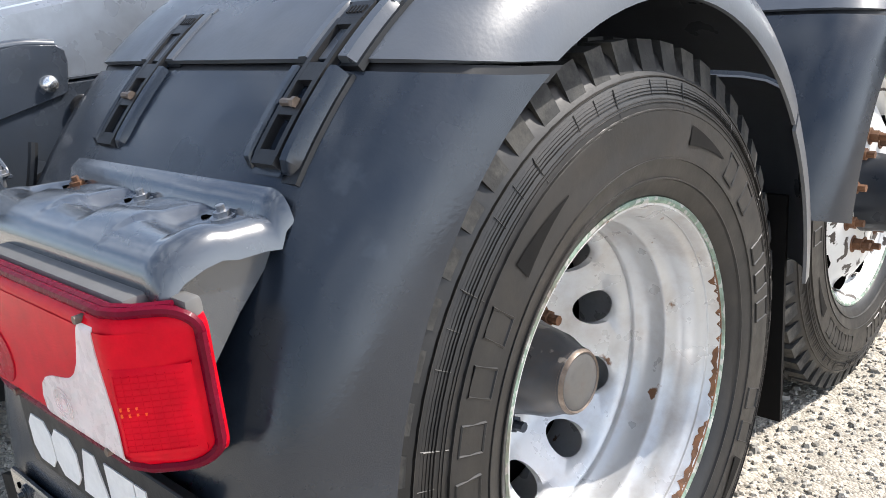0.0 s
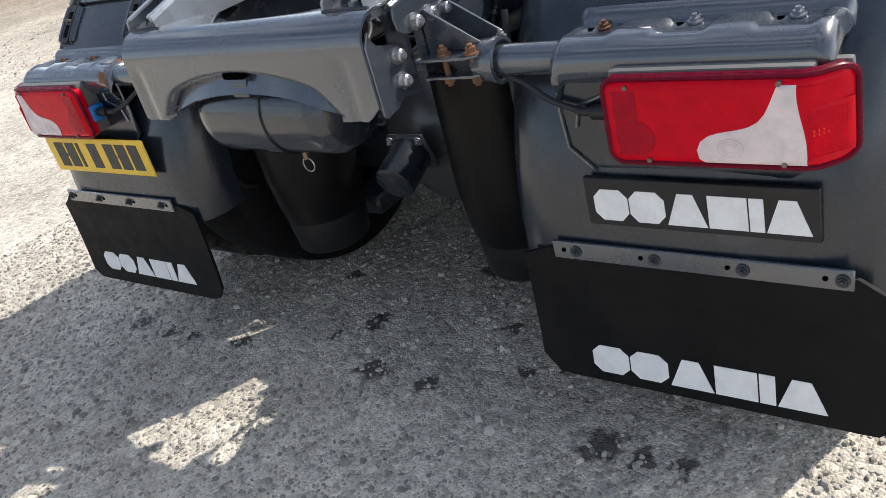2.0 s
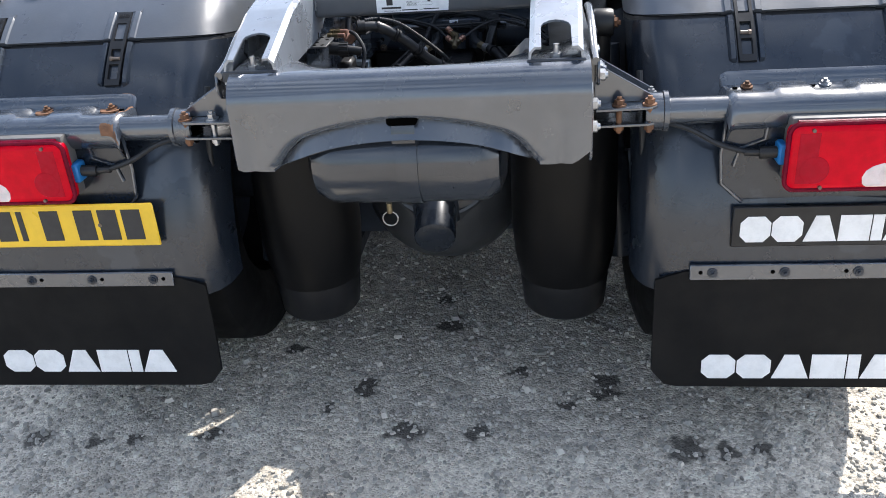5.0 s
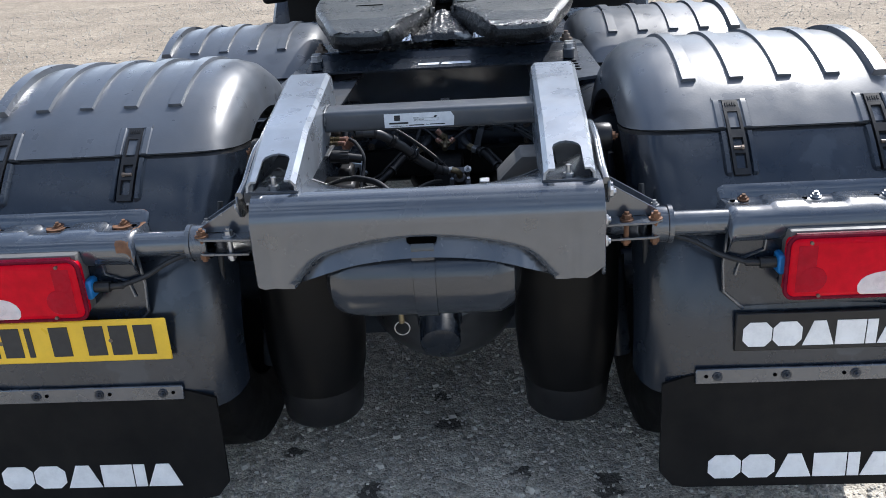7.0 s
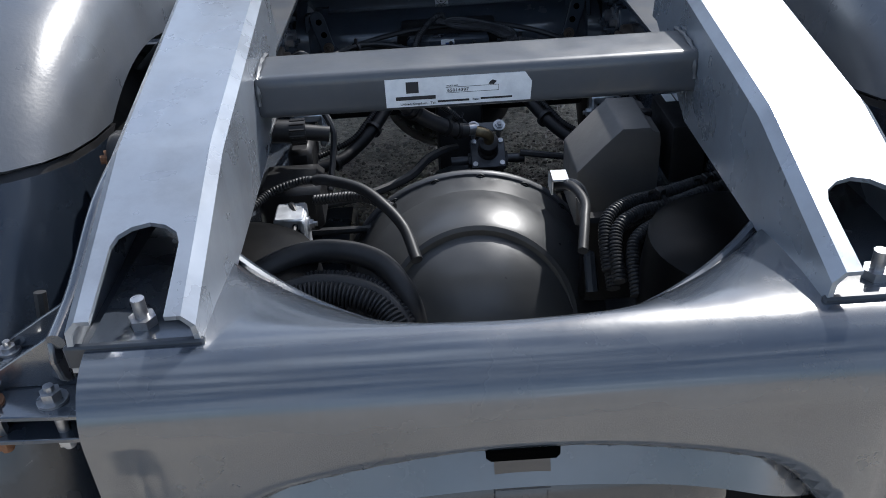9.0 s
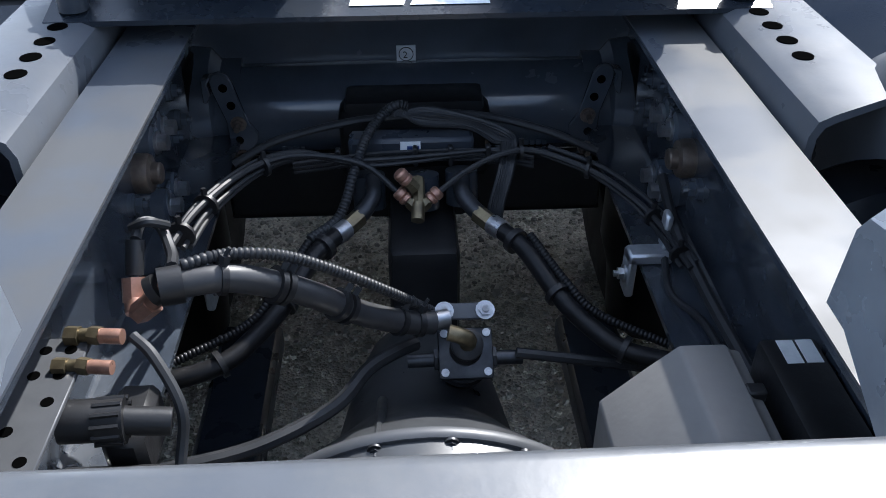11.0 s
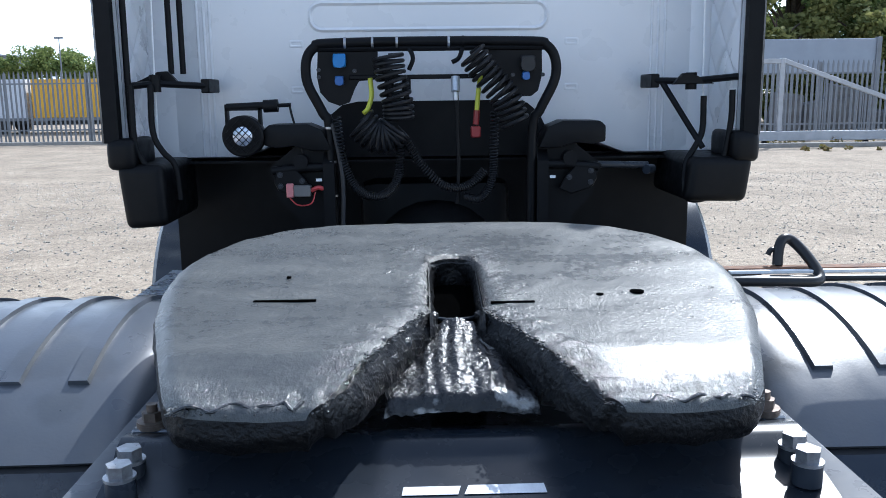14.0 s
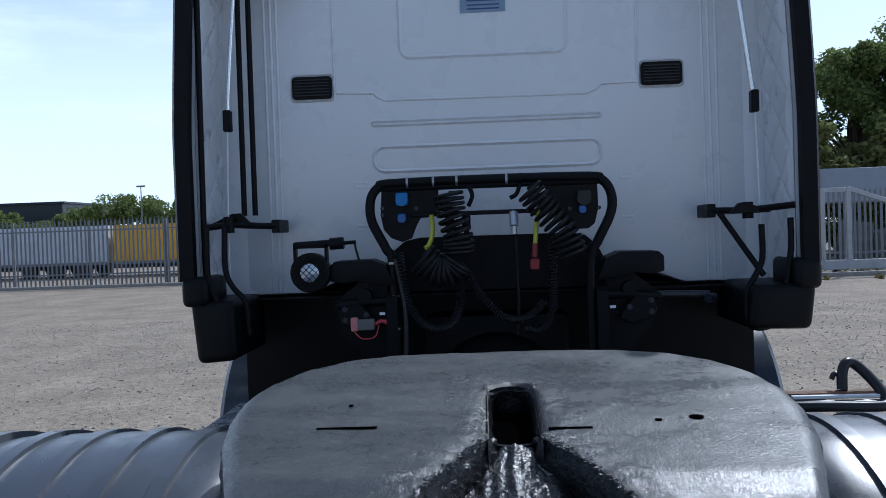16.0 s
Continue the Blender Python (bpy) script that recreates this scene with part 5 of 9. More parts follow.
badge = part("name_plaque", box(0.695, 1.098, 0.040, 0.052, 0.556, 0.652, 0.002, 1), "black_plastic", lorry, "black plaque with raised white blocks")
lettering(badge, 0.712, 1.085, 0.568, 0.630, 0.040)
for s in (1, -1):
    mk = part("flap_mark", flipped(box(0.640, 1.105, 0.0270, 0.030, 0.206, 0.207), s), "flap", lorry)
    if s > 0:
        lettering(mk, 0.652, 1.100, 0.212, 0.276, 0.0255, lie_on=flap_face)
    else:
        lettering(mk, -1.118, -0.655, 0.228, 0.292, 0.0265, lie_on=flap_face)
plate = part("number_plate", box(-1.120, -0.618, 0.030, 0.036, 0.588, 0.698, 0.003, 1), "yellow", lorry, "yellow rear number plate with black bars")
for k in range(7):
    x = -1.078 + k * 0.059 + (0.026 if k > 3 else 0)
    part("black_bar", box(x, x + (0.046 if k not in (2,) else 0.014), 0.0285, 0.0305, 0.606, 0.683), "ink", plate)
for x in (-1.022, -0.756):
    part("plate_screw", cyl((x, 0.027, 0.645), (x, 0.030, 0.645), 0.005, 10), "worn_nut", plate)

# ---- chassis: rails, end beam, ramps, coupling plate ----
for s in (1, -1):
    web = [(0.302, 0.992), (0.385, 0.992), (0.392, 0.985), (0.392, 0.727), (0.385, 0.72), (0.302, 0.72), (0.302, 0.728), (0.378, 0.728), (0.384, 0.734), (0.384, 0.978), (0.378, 0.984), (0.302, 0.984)]
    # the rail's lower edge rises towards the end beam
    rows = [[(x, y, max(z, low + (z - 0.72) * 0.5) if z < 0.80 else z) for x, z in web] for y, low in ((0.06, 0.850), (0.22, 0.835), (0.46, 0.72), (5.4, 0.72))]
    nw = len(web)
    faces = [tuple(range(nw)), tuple(range(3 * nw, 4 * nw))]
    faces += [(i * nw + k, i * nw + (k + 1) % nw, (i + 1) * nw + (k + 1) % nw, (i + 1) * nw + k) for i in range(3) for k in range(nw)]
    rail = part("frame_rail", flipped((sum(rows, []), faces), s), "paint", lorry, "painted steel chassis rail with worn top flange")
    # thin plate with real wear; its lighter colour stands in for light on top
    part("worn_flange", flipped(box(0.301, 0.393, 0.06, 2.44, 0.992, 0.995), s), "worn_lit_rail_paint", rail, "worn and scuffed top flange, lightened for the light on it")
    for z in (0.858, 0.755):
        boss = part("boss", flipped(joined(*[lathe([(0.0005, 0.363), (0.022, 0.363), (0.026, 0.366), (0.028, 0.384)], "x", (0, y, z), 20) for y in (1.234, 1.280)], box(0.365, 0.384, 1.234, 1.280, z - 0.024, z + 0.024, 0.003, 1)), s), "cross_paint", rail, "raised pad with two bolts")
        for y in (1.234, 1.280):
            part("bolt", flipped(joined(cyl((0.364, y, z), (0.359, y, z), 0.0165, 20), cyl((0.360, y, z), (0.346, y, z), 0.0125, 6)), s), "steel", boss, "bright bolt head")
    bush = part("boss", flipped(lathe([(0.0005, 0.350), (0.013, 0.350), (0.015, 0.352), (0.015, 0.362), (0.026, 0.364), (0.028, 0.370), (0.028, 0.384)], "x", (0, 1.191, 0.834), 24), s), "worn_nut", rail, "brown bushing end")
    for y, z in ((1.307, 0.890), (1.249, 0.905), (1.36, 0.905), (1.40, 0.86), (1.36, 0.80), (1.42, 0.80), (1.14, 0.815)):
        part("bolt", flipped(joined(cyl((0.384, y, z), (0.378, y, z), 0.017, 18), hex_bolt((0.378, y, z), (-1, 0, 0), 0.011, 0.012)), s), "cross_paint", rail)
    # fixing angle of the coupling plate
    leg = [(0.402, 0.80), (0.402, 1.005), (0.409, 1.022), (0.425, 1.030), (0.525, 1.030), (0.525, 1.021), (0.428, 1.021), (0.417, 1.015), (0.411, 1.003), (0.411, 0.80)]
    ang = prism(leg, "y", 0.93, 2.35)
    ang = ([(x, y + (0.05 if x > 0.48 and y < 1.2 else 0.0), z) for x, y, z in ang[0]], ang[1])
    a = part("mounting_angle", flipped(ang, s), "angle_paint", lorry, "silver-grey steel fixing angle with bolt holes")
    for k in range(5):
        y = 1.08 + 0.0485 * k
        part("hole", flipped(cyl((0.450, y, 1.026), (0.450, y, 1.0312), 0.0125, 18), s), "void", a)

# end beam that closes the rails
def beam_front(x):
    return -0.022 + 2.4 * x * x


def beam_bottom(x):
    a = abs(x)
    return 0.868 - 0.62 * a * a - 0.5 * max(0, a - 0.12) ** 2 if a < 0.27 else 0.812 if a < 0.345 else 0.812 + (a - 0.345) * 0.8


def beam_arch(x):
    a = abs(x)
    return 0.924 - 0.75 * a * a if a < 0.20 else max(0.70, 0.894 - (a - 0.20) * 0.30 - 9 * (a - 0.20) ** 2)


def stud_nut(p, axis, r=0.0125):
    """Washer, chamfered nut and the stud's end."""
    p, d = Vector(p), Vector(axis).normalized()
    return joined(cyl(p, p + d * 0.003, r * 1.32, 20), cyl(p + d * 0.003, p + d * 0.013, r * 1.04, 6), cyl(p + d * 0.013, p + d * 0.0155, r * 0.98, 14, r * 0.78), cyl(p + d * 0.013, p + d * 0.020, r * 0.52, 12))


def build_beam():
    xs = [-0.352 + 0.730 * i / 60 for i in range(61)]
    n = 44
    def fn(u, v):
        x = xs[round(u * 60)]
        k = round(v * n)
        yf = min(beam_front(x), 0.30)
        if k <= 6:
            t = k / 6
            y, z = yf + (-0.025 - yf) * t, 0.984 + 0.018 * math.sin(t * math.pi / 2)
            if k == 0:
                y, z = yf + 0.010, 0.955
        elif k <= 14:
            t = (k - 6) / 8 * math.pi / 2
            y, z = -0.025 - 0.052 * math.sin(t), 0.950 + 0.052 * math.cos(t)
        else:
            t = (k - 14) / (n - 14)
            zb = beam_bottom(x)
            y, z = -0.077, 0.950 + (zb - 0.950) * t
            d = beam_arch(x) - z
            step = max(0.0, min(1.0, d / 0.014))
            y += 0.026 * step * step * (3 - 2 * step) - 0.55 * max(0.0, d - 0.014)
            # shallow vertical folds towards the ends
            y += 0.005 * math.exp(-((abs(x) - 0.318) / 0.012) ** 2) * min(1.0, t * 4)
        return (x, y, z)
    b = part("end_beam", sheet(fn, 60, n, 0.006), "paint", lorry, "pressed dark grey end beam with an arched lower edge", sharp=55)
    part("rolled_edge", tube([(x, min(beam_front(x), 0.30) + 0.003, 0.982) for x in (-0.27 + 0.54 * i / 40 for i in range(41))], 0.005, 8), "paint", b)
    part("slot", box(-0.030, 0.032, -0.082, -0.052, 0.902, 0.919, 0.004, 1), "void", b)
    part("strap_end", prism([(-0.058, 0.917), (-0.0665, 0.905), (-0.076, 0.872), (-0.074, 0.862), (-0.066, 0.862), (-0.058, 0.90)], "x", -0.023, 0.025), "tank_paint_shaded", b)
    for s in (1, -1):
        # folded ear with a scooped upper edge
        ear = [(-0.076, 0.822), (-0.070, 0.812), (-0.030, 0.817), (0.010, 0.840), (0.024, 0.865), (0.030, 0.892), (0.026, 0.914), (0.014, 0.927), (-0.004, 0.934), (-0.026, 0.938), (-0.045, 0.945), (-0.055, 0.958), (-0.060, 0.975), (-0.076, 0.950)]
        part("ear", flipped(prism(ear, "x", *((0.374, 0.381) if s > 0 else (0.350, 0.357)), 0.002, 1), s), "paint", b, "folded ear with a scooped edge")
        part("rail_cap", flipped(prism([(-0.010, 0.830), (0.055, 0.815), (0.060, 0.99), (0.006, 0.99), (0.0, 0.95)], "x", 0.366, 0.372), s), "paint", b)
        for y, z in ((0.0, 0.909), (-0.002, 0.861)):
            part("nut", flipped(stud_nut((0.381 if s > 0 else 0.357, y, z), (1, 0, 0)), s), "steel", b, "bright nut on its stud")
    return b


build_beam()

for s in (1, -1):
    # ramps: folded channels with a slotted foot
    y0, yb, y1 = -0.028, 0.175, 0.60
    def top_z(y):
        return 1.036 + (y - y0) * (0.060 / (yb - y0)) if y < yb else 1.096 + (y - yb) * (0.055 / (y1 - yb))
    def edge_in(y):
        return 0.258 + 0.012 * (y - y0) / 0.63
    def edge_out(y):
        return 0.364 + 0.022 * (y - y0) / 0.63
    V, F = [], []
    ys = [-0.028, 0.02, 0.05, 0.062, 0.071, 0.075, 0.12, yb - 0.006, yb + 0.006, 0.40, 0.572, 0.590, 0.600]
    half = [0.030, 0.030, 0.030, 0.026, 0.015, 0.0, 0, 0, 0, 0, 0, 0, 0]
    xc = 0.312
    for y, h in zip(ys, half):
        a, b = edge_in(y), edge_out(y)
        z = top_z(y) - (0.0 if y < 0.58 else 0.006 if y < 0.595 else 0.022)
        for x, zz in ((a - 0.004, 0.985 if y < 0.5 else 1.06), (a, z - 0.010), (a + 0.010, z), (xc - h, z), (xc + h, z), (b - 0.010, z), (b, z - 0.010), (b + 0.004, 0.985 if y < 0.5 else 1.06)):
            V.append((x, y, zz))
    for i in range(len(ys) - 1):
        for k in range(7):
            if k == 3 and i < 5:
                continue
            F.append((i * 8 + k, (i + 1) * 8 + k, (i + 1) * 8 + k + 1, i * 8 + k + 1))
    bm = bmesh.new()
    vv = [bm.verts.new(v) for v in V]
    for q in F:
        q = [vv[i] for i in q]
        if len(set(q)) > 2:
            bm.faces.new(q)
    bmesh.ops.remove_doubles(bm, verts=bm.verts, dist=0.0004)
    bmesh.ops.recalc_face_normals(bm, faces=bm.faces)
    bmesh.ops.solidify(bm, geom=bm.faces[:], thickness=0.005)
    r = part("ramp", flipped(shape_of(bm), s), "ramp_paint", lorry, "silver-grey steel run-up ramp with a slotted foot", sharp=9)
    part("foot_plate", flipped(box(0.262, 0.362, -0.022, 0.12, 0.992, 1.002), s), "dark_paint", r)
    part("foot_lip", flipped(box(0.254, 0.370, -0.030, -0.022, 0.990, 1.012, 0.002, 1), s), "dark_paint", r)
    part("stud", flipped(joined(hex_bolt((0.312, 0.004, 1.002), (0, 0, 1), 0.012, 0.014), cyl((0.312, 0.004, 1.01), (0.312, 0.004, 1.034), 0.006, 10)), s), "steel", r)
bar = part("ramp_crossbar", box(-0.268, 0.276, 0.378, 0.468, 1.030, 1.083, 0.013, 4), "bar_paint", lorry, "scuffed grey steel crossbar with a maker's sticker")
stk = part("maker_sticker", prism([(-0.110, 1.037), (0.064, 1.037), (0.066, 1.060), (0.058, 1.072), (-0.110, 1.072)], "y", 0.3768, 0.3785), "sticker", bar, "white paper maker's sticker with print")


def print_on(parent, body, size, x, z, y, width=None):
    v, f = text_shape(body, size, width)
    if v:
        part("print", moved((v, f), Matrix.Translation((x, y, z))), "ink", parent)


print_on(stk, "PART NO", 0.0028, -0.0365, 1.0595, 0.3765, 0.014)
print_on(stk, "65014397", 0.0055, -0.0360, 1.0530, 0.3765, 0.026)
print_on(stk, "United Kingdom.  Tel:", 0.0040, -0.0930, 1.0393, 0.3765, 0.043)
print_on(stk, "Fax:", 0.0040, -0.0060, 1.0405, 0.3765, 0.008)
for x0, x1, z0, z1 in ((-0.098, -0.050, 1.0455, 1.0500), (-0.085, -0.070, 1.054, 1.068), (-0.048, -0.010, 1.0405, 1.0430), (0.004, 0.042, 1.0412, 1.0435)):
    part("print_bar", box(x0, x1, 0.3764, 0.377, z0, z1), "ink", stk)
part("print_box", joined(box(-0.0375, 0.026, 0.3765, 0.377, 1.0584, 1.0588), box(-0.0375, 0.026, 0.3765, 0.377, 1.0515, 1.0519), box(0.0256, 0.026, 0.3765, 0.377, 1.0519, 1.0584)), "ink", stk)
part("torn_spot", prism([(0.014, 1.060), (0.020, 1.059), (0.024, 1.063), (0.019, 1.065), (0.016, 1.063)], "y", 0.3764, 0.377), "ink", stk)
for s in (1, -1):
    part("weld", flipped(tube([(0.262, 0.470, 1.082), (0.263, 0.43, 1.084), (0.261, 0.385, 1.078), (0.262, 0.377, 1.05)], 0.004, 6, 5, radius_at=lambda i: 0.0035 + 0.0012 * math.sin(i * 2.1)), s), "bar_paint", bar)

for s in (1, -1):
    sp = [(0.012, 0.944), (0.001, 0.955), (-0.004, 0.978), (0.002, 0.996), (0.067, 1.008), (0.162, 1.042), (0.247, 1.053), (0.303, 1.047), (0.316, 1.038), (0.318, 1.02), (0.309, 0.974), (0.30, 0.970), (0.191, 0.946), (0.057, 0.937), (0.030, 0.938)]
    p = part("ramp_side_plate", flipped(prism(sp, "x", 0.393, 0.399, 0.0015, 1), s), "paint", lorry, "grey side plate with bright domed pins")
    part("rolled_edge", flipped(tube([(0.3905, y, z) for y, z in ((0.002, 0.996), (0.067, 1.008), (0.162, 1.042), (0.247, 1.053), (0.303, 1.047))], 0.0085, 10, 4), s), "paint", p)
    for y, z in ((0.281, 0.990), (0.187, 0.973)):
        part("pin", flipped(lathe([(0.0135, 0.399), (0.0135, 0.403), (0.0115, 0.408), (0.007, 0.4115), (0.0005, 0.4125)], "x", (0, y, z), 20), s), "chrome", p, "bright domed pin")
    for y, z in ((0.053, 0.954), (0.100, 0.954), (0.148, 0.949)):
        part("nut", flipped(stud_nut((0.399, y, z), (1, 0, 0)), s), "steel", p, "bright nut on its stud")
    gr = part("grommet", flipped(lathe([(0.010, 0.393), (0.020, 0.393), (0.022, 0.398), (0.019, 0.404), (0.013, 0.405), (0.010, 0.402)], "x", (0, 0.327, 0.945), 24), s), "black_plastic", lorry, "black rubber grommet with a corrugated hose")
    part("conduit", flipped(ribbed([(0.396, 0.329, 0.947), (0.408, 0.326, 0.935), (0.410, 0.312, 0.905), (0.408, 0.292, 0.876), (0.410, 0.266, 0.845), (0.412, 0.250, 0.815)], 0.0072), s), "wrap", gr)
    part("cable_tie", flipped(cyl((0.409, 0.300, 0.887), (0.409, 0.296, 0.881), 0.0105, 12), s), "black_plastic", gr)
# clamps between end beam and lamp tubes
for s in (1, -1):
    def gusset(y):
        return bevelled(prism([(0.400, 0.966), (0.404, 0.968), (0.410, 0.964), (0.520, 0.897), (0.524, 0.888), (0.394, 0.884), (0.394, 0.935), (0.400, 0.935)], "y", y, y + 0.006), 0.0012, 1)
    c = part("tube_clamp", flipped(joined(gusset(0.078), gusset(0.146), box(0.3995, 0.405, 0.079, 0.151, 0.885, 0.962, 0.001, 1), box(0.3945, 0.3995, 0.079, 0.151, 0.885, 0.935),
                                          prism([(0.394, 0.030), (0.500, 0.036), (0.522, 0.050), (0.526, 0.085), (0.520, 0.156), (0.394, 0.156)], "z", 0.880, 0.886, 0.001, 1),
                                          prism([(0.400, 0.040), (0.505, 0.044), (0.527, 0.060), (0.527, 0.120), (0.400, 0.130)], "z", 0.842, 0.848, 0.001, 1)), s), "paint", lorry, "grey folded gusset and clamp plates for the lamp tube")
    part("collar", flipped(lathe([(0.029, 0.500), (0.039, 0.500), (0.041, 0.504), (0.041, 0.536), (0.044, 0.538), (0.044, 0.548), (0.037, 0.550), (0.034, 0.542), (0.029, 0.541)], "x", (0, 0.09, 0.860), 28), s), "paint", c, "clamp collar round the tube")
    for x in (0.444, 0.507):
        part("bolt", flipped(joined(hex_bolt((x, 0.056, 0.886), (0, 0, 1), 0.0105, 0.013), cyl((x, 0.056, 0.826), (x, 0.056, 0.886), 0.006, 10), cyl((x, 0.056, 0.832), (x, 0.056, 0.842), 0.0105, 6)), s), "rust" if s > 0 or x > 0.45 else "steel", c, "rusty clamp bolt")
    part("end_bolt", flipped(joined(hex_bolt((0.520, 0.140, 0.886), (0, 0, 1), 0.008, 0.008), cyl((0.520, 0.140, 0.87), (0.520, 0.140, 0.886), 0.005, 8)), s), "steel", c)

# air tank with strap below the end beam
tank = part("air_tank", lathe([(0.0005, -0.222), (0.045, -0.217), (0.085, -0.20), (0.101, -0.17), (0.103, -0.15), (0.103, 0.15), (0.101, 0.17), (0.085, 0.197), (0.045, 0.212), (0.0005, 0.216)], "x", (-0.005, 0.036, 0.797), 40),
            "tank_paint_shaded", lorry, "grey cylindrical air tank held by a steel strap")
part("tank_strap", lathe([(0.1035, -0.018), (0.1075, -0.017), (0.1075, 0.029), (0.1035, 0.030)], "x", (-0.005, 0.036, 0.797), 40), "tank_paint_shaded", tank)
part("pull_ring", tube([(-0.075 + 0.018 * math.cos(a * 0.314), 0.10, 0.615 + 0.018 * math.sin(a * 0.314)) for a in range(21)], 0.0018, 6), "steel", tank, "steel drain ring")
part("drain_valve", cyl((-0.075, 0.10, 0.655), (-0.075, 0.10, 0.630), 0.007, 10), "brass", tank)

for k in range(7):
    y, z = 0.135 + 0.030 * k, 0.835 + 0.012 * math.sin(k * 2.3)
    part("wiring_loom", (ribbed if k % 2 else lambda p, r: tube(p, r, 10, 8))([(-0.375, y - 0.05, z - 0.02), (-0.30, y - 0.02, z + 0.01), (-0.22, y + 0.02, z + 0.02), (-0.14, y + 0.01, z + 0.008), (-0.10, y - 0.03, z - 0.03), (-0.09, y - 0.04, z - 0.10)], 0.011 if k % 3 else 0.015), "cable", lorry, "black cable in a bundle behind the end beam")

# air springs, axles, suspension
for s in (1, -1):
    a = part("air_spring", flipped(lathe([(0.10, 0.86), (0.125, 0.85), (0.132, 0.80), (0.135, 0.60), (0.135, 0.49), (0.128, 0.41), (0.119, 0.365), (0.112, 0.335), (0.106, 0.335)], "z", (0.338, 0.33, 0), 48), s), "airbag", lorry, "dusty black rubber air spring")
    part("piston", flipped(lathe([(0.112, 0.365), (0.116, 0.36), (0.116, 0.345), (0.108, 0.262), (0.100, 0.252), (0.0005, 0.25)], "z", (0.338, 0.33, 0), 40), s), "dusty_plastic", a, "dusty grey plastic piston")
    b = part("air_spring", flipped(lathe([(0.10, 0.86), (0.125, 0.85), (0.130, 0.75), (0.130, 0.45), (0.11, 0.38), (0.10, 0.26), (0.0005, 0.26)], "z", (0.50, 1.55, 0), 32), s), "airbag", lorry, "dusty black rubber air spring")
    part("spring_arm", flipped(box(0.28, 0.40, 0.48, 1.5, 0.24, 0.30, 0.01, 1), s), "dark_paint", lorry)
    part("shock_absorber", flipped(joined(cyl((0.50, 0.46, 0.33), (0.48, 0.50, 0.62), 0.035, 16), cyl((0.48, 0.50, 0.62), (0.46, 0.54, 0.90), 0.028, 16)), s), "dark_paint", lorry)
    part("brake_hose", flipped(tube([(0.50, 0.20, 0.92), (0.51, 0.16, 0.75), (0.52, 0.20, 0.50), (0.58, 0.35, 0.40)], 0.007, 8, 8), s), "cable", lorry)
# added cylinders that stop sun leaking between the mudguards to the ground
for s in (1, -1):
    part("side_light_block", flipped(joined(cyl((0.56, 0.98, 0.78), (0.56, 1.48, 0.78), 0.125, 24), cyl((0.56, 0.96, 0.78), (0.56, 0.98, 0.78), 0.09, 24, 0.125)), s), "dark_paint", lorry, "unseen black cylinder added beside the rail to block light")
    em = part("damper_eye", flipped(joined(lathe([(0.030, 0.405), (0.034, 0.412), (0.034, 0.452), (0.030, 0.458)], "x", (0, 0.40, 0.985), 20), cyl((0.43, 0.40, 0.985), (0.43, 0.44, 0.78), 0.024, 14)), s), "black_plastic", lorry, "black damper eye with a rusty bolt")
    part("bolt", flipped(hex_bolt((0.458, 0.40, 0.985), (1, -0.3, 0), 0.012, 0.012), s), "rust", em)
part("tag_axle", joined(tube([(-0.95, 0.69, 0.49), (-0.55, 0.69, 0.49), (-0.35, 0.69, 0.40), (0.35, 0.69, 0.40), (0.55, 0.69, 0.49), (0.95, 0.69, 0.49)], 0.062, 18, 4), box(-0.50, 0.50, 0.58, 0.80, 0.34, 0.50, 0.04, 2)), "dark_paint", lorry, "black trailing axle beam")
part("drive_axle", joined(tube([(-0.95, 1.93, 0.49), (0.95, 1.93, 0.49)], 0.075, 20), lathe([(0.06, -0.22), (0.15, -0.14), (0.21, -0.04), (0.21, 0.06), (0.16, 0.18), (0.06, 0.24)], "y", (0, 1.93, 0.49), 32)), "dark_paint", lorry, "black drive axle with a bulky casing")
part("propeller_shaft", tube([(0.0, 2.15, 0.52), (0.0, 4.2, 0.78)], 0.05, 18), "dark_paint", lorry)
act = part("steering_damper", joined(lathe([(0.0005, -0.006), (0.044, -0.004), (0.053, 0.002), (0.055, 0.010), (0.055, 0.115)], "y", (0, 0, 0), 36)), "base_gloss", lorry, "glossy black cylinder at the axle")
act.matrix_world = pose(0.002, 0.28, 0.470, 20, 0, 3)
part("damper_flange", box(-0.062, 0.062, 0.112, 0.130, -0.06, 0.06, 0.008, 1), "dark_paint", act)
for x in (-0.045, 0.045):
    part("bolt", hex_bolt((x, 0.112, 0.045), (0, -1, 0), 0.009, 0.008), "steel", act)

# rear axle casing: bowl towards the rear with a ring pressed into it, cast flange, neck towards the front
AXLE_C = Matrix.Translation((0.0, 0.69, 0.49))
casing = part("axle_casing", lathe([(0.0005, 0.435), (0.09, 0.447), (0.15, 0.475), (0.195, 0.52), (0.225, 0.58), (0.238, 0.65), (0.240, 0.79)], "y", (0.0, 0, 0.49), 56), "gloss_dark", lorry, "dark grey round axle casing between the springs", sharp=30)
cap = part("casing_cap", moved(lathe([(0.225, 0.105), (0.205, 0.148), (0.176, 0.186), (0.168, 0.194), (0.160, 0.207), (0.152, 0.209), (0.144, 0.203), (0.136, 0.208), (0.10, 0.229), (0.05, 0.246), (0.0005, 0.251)], "z", (0, 0, 0), 56),
           AXLE_C @ Matrix.Rotation(radians(58), 4, 'X')), "gloss_dark", casing, "glossy domed cap with a raised ring", sharp=30)
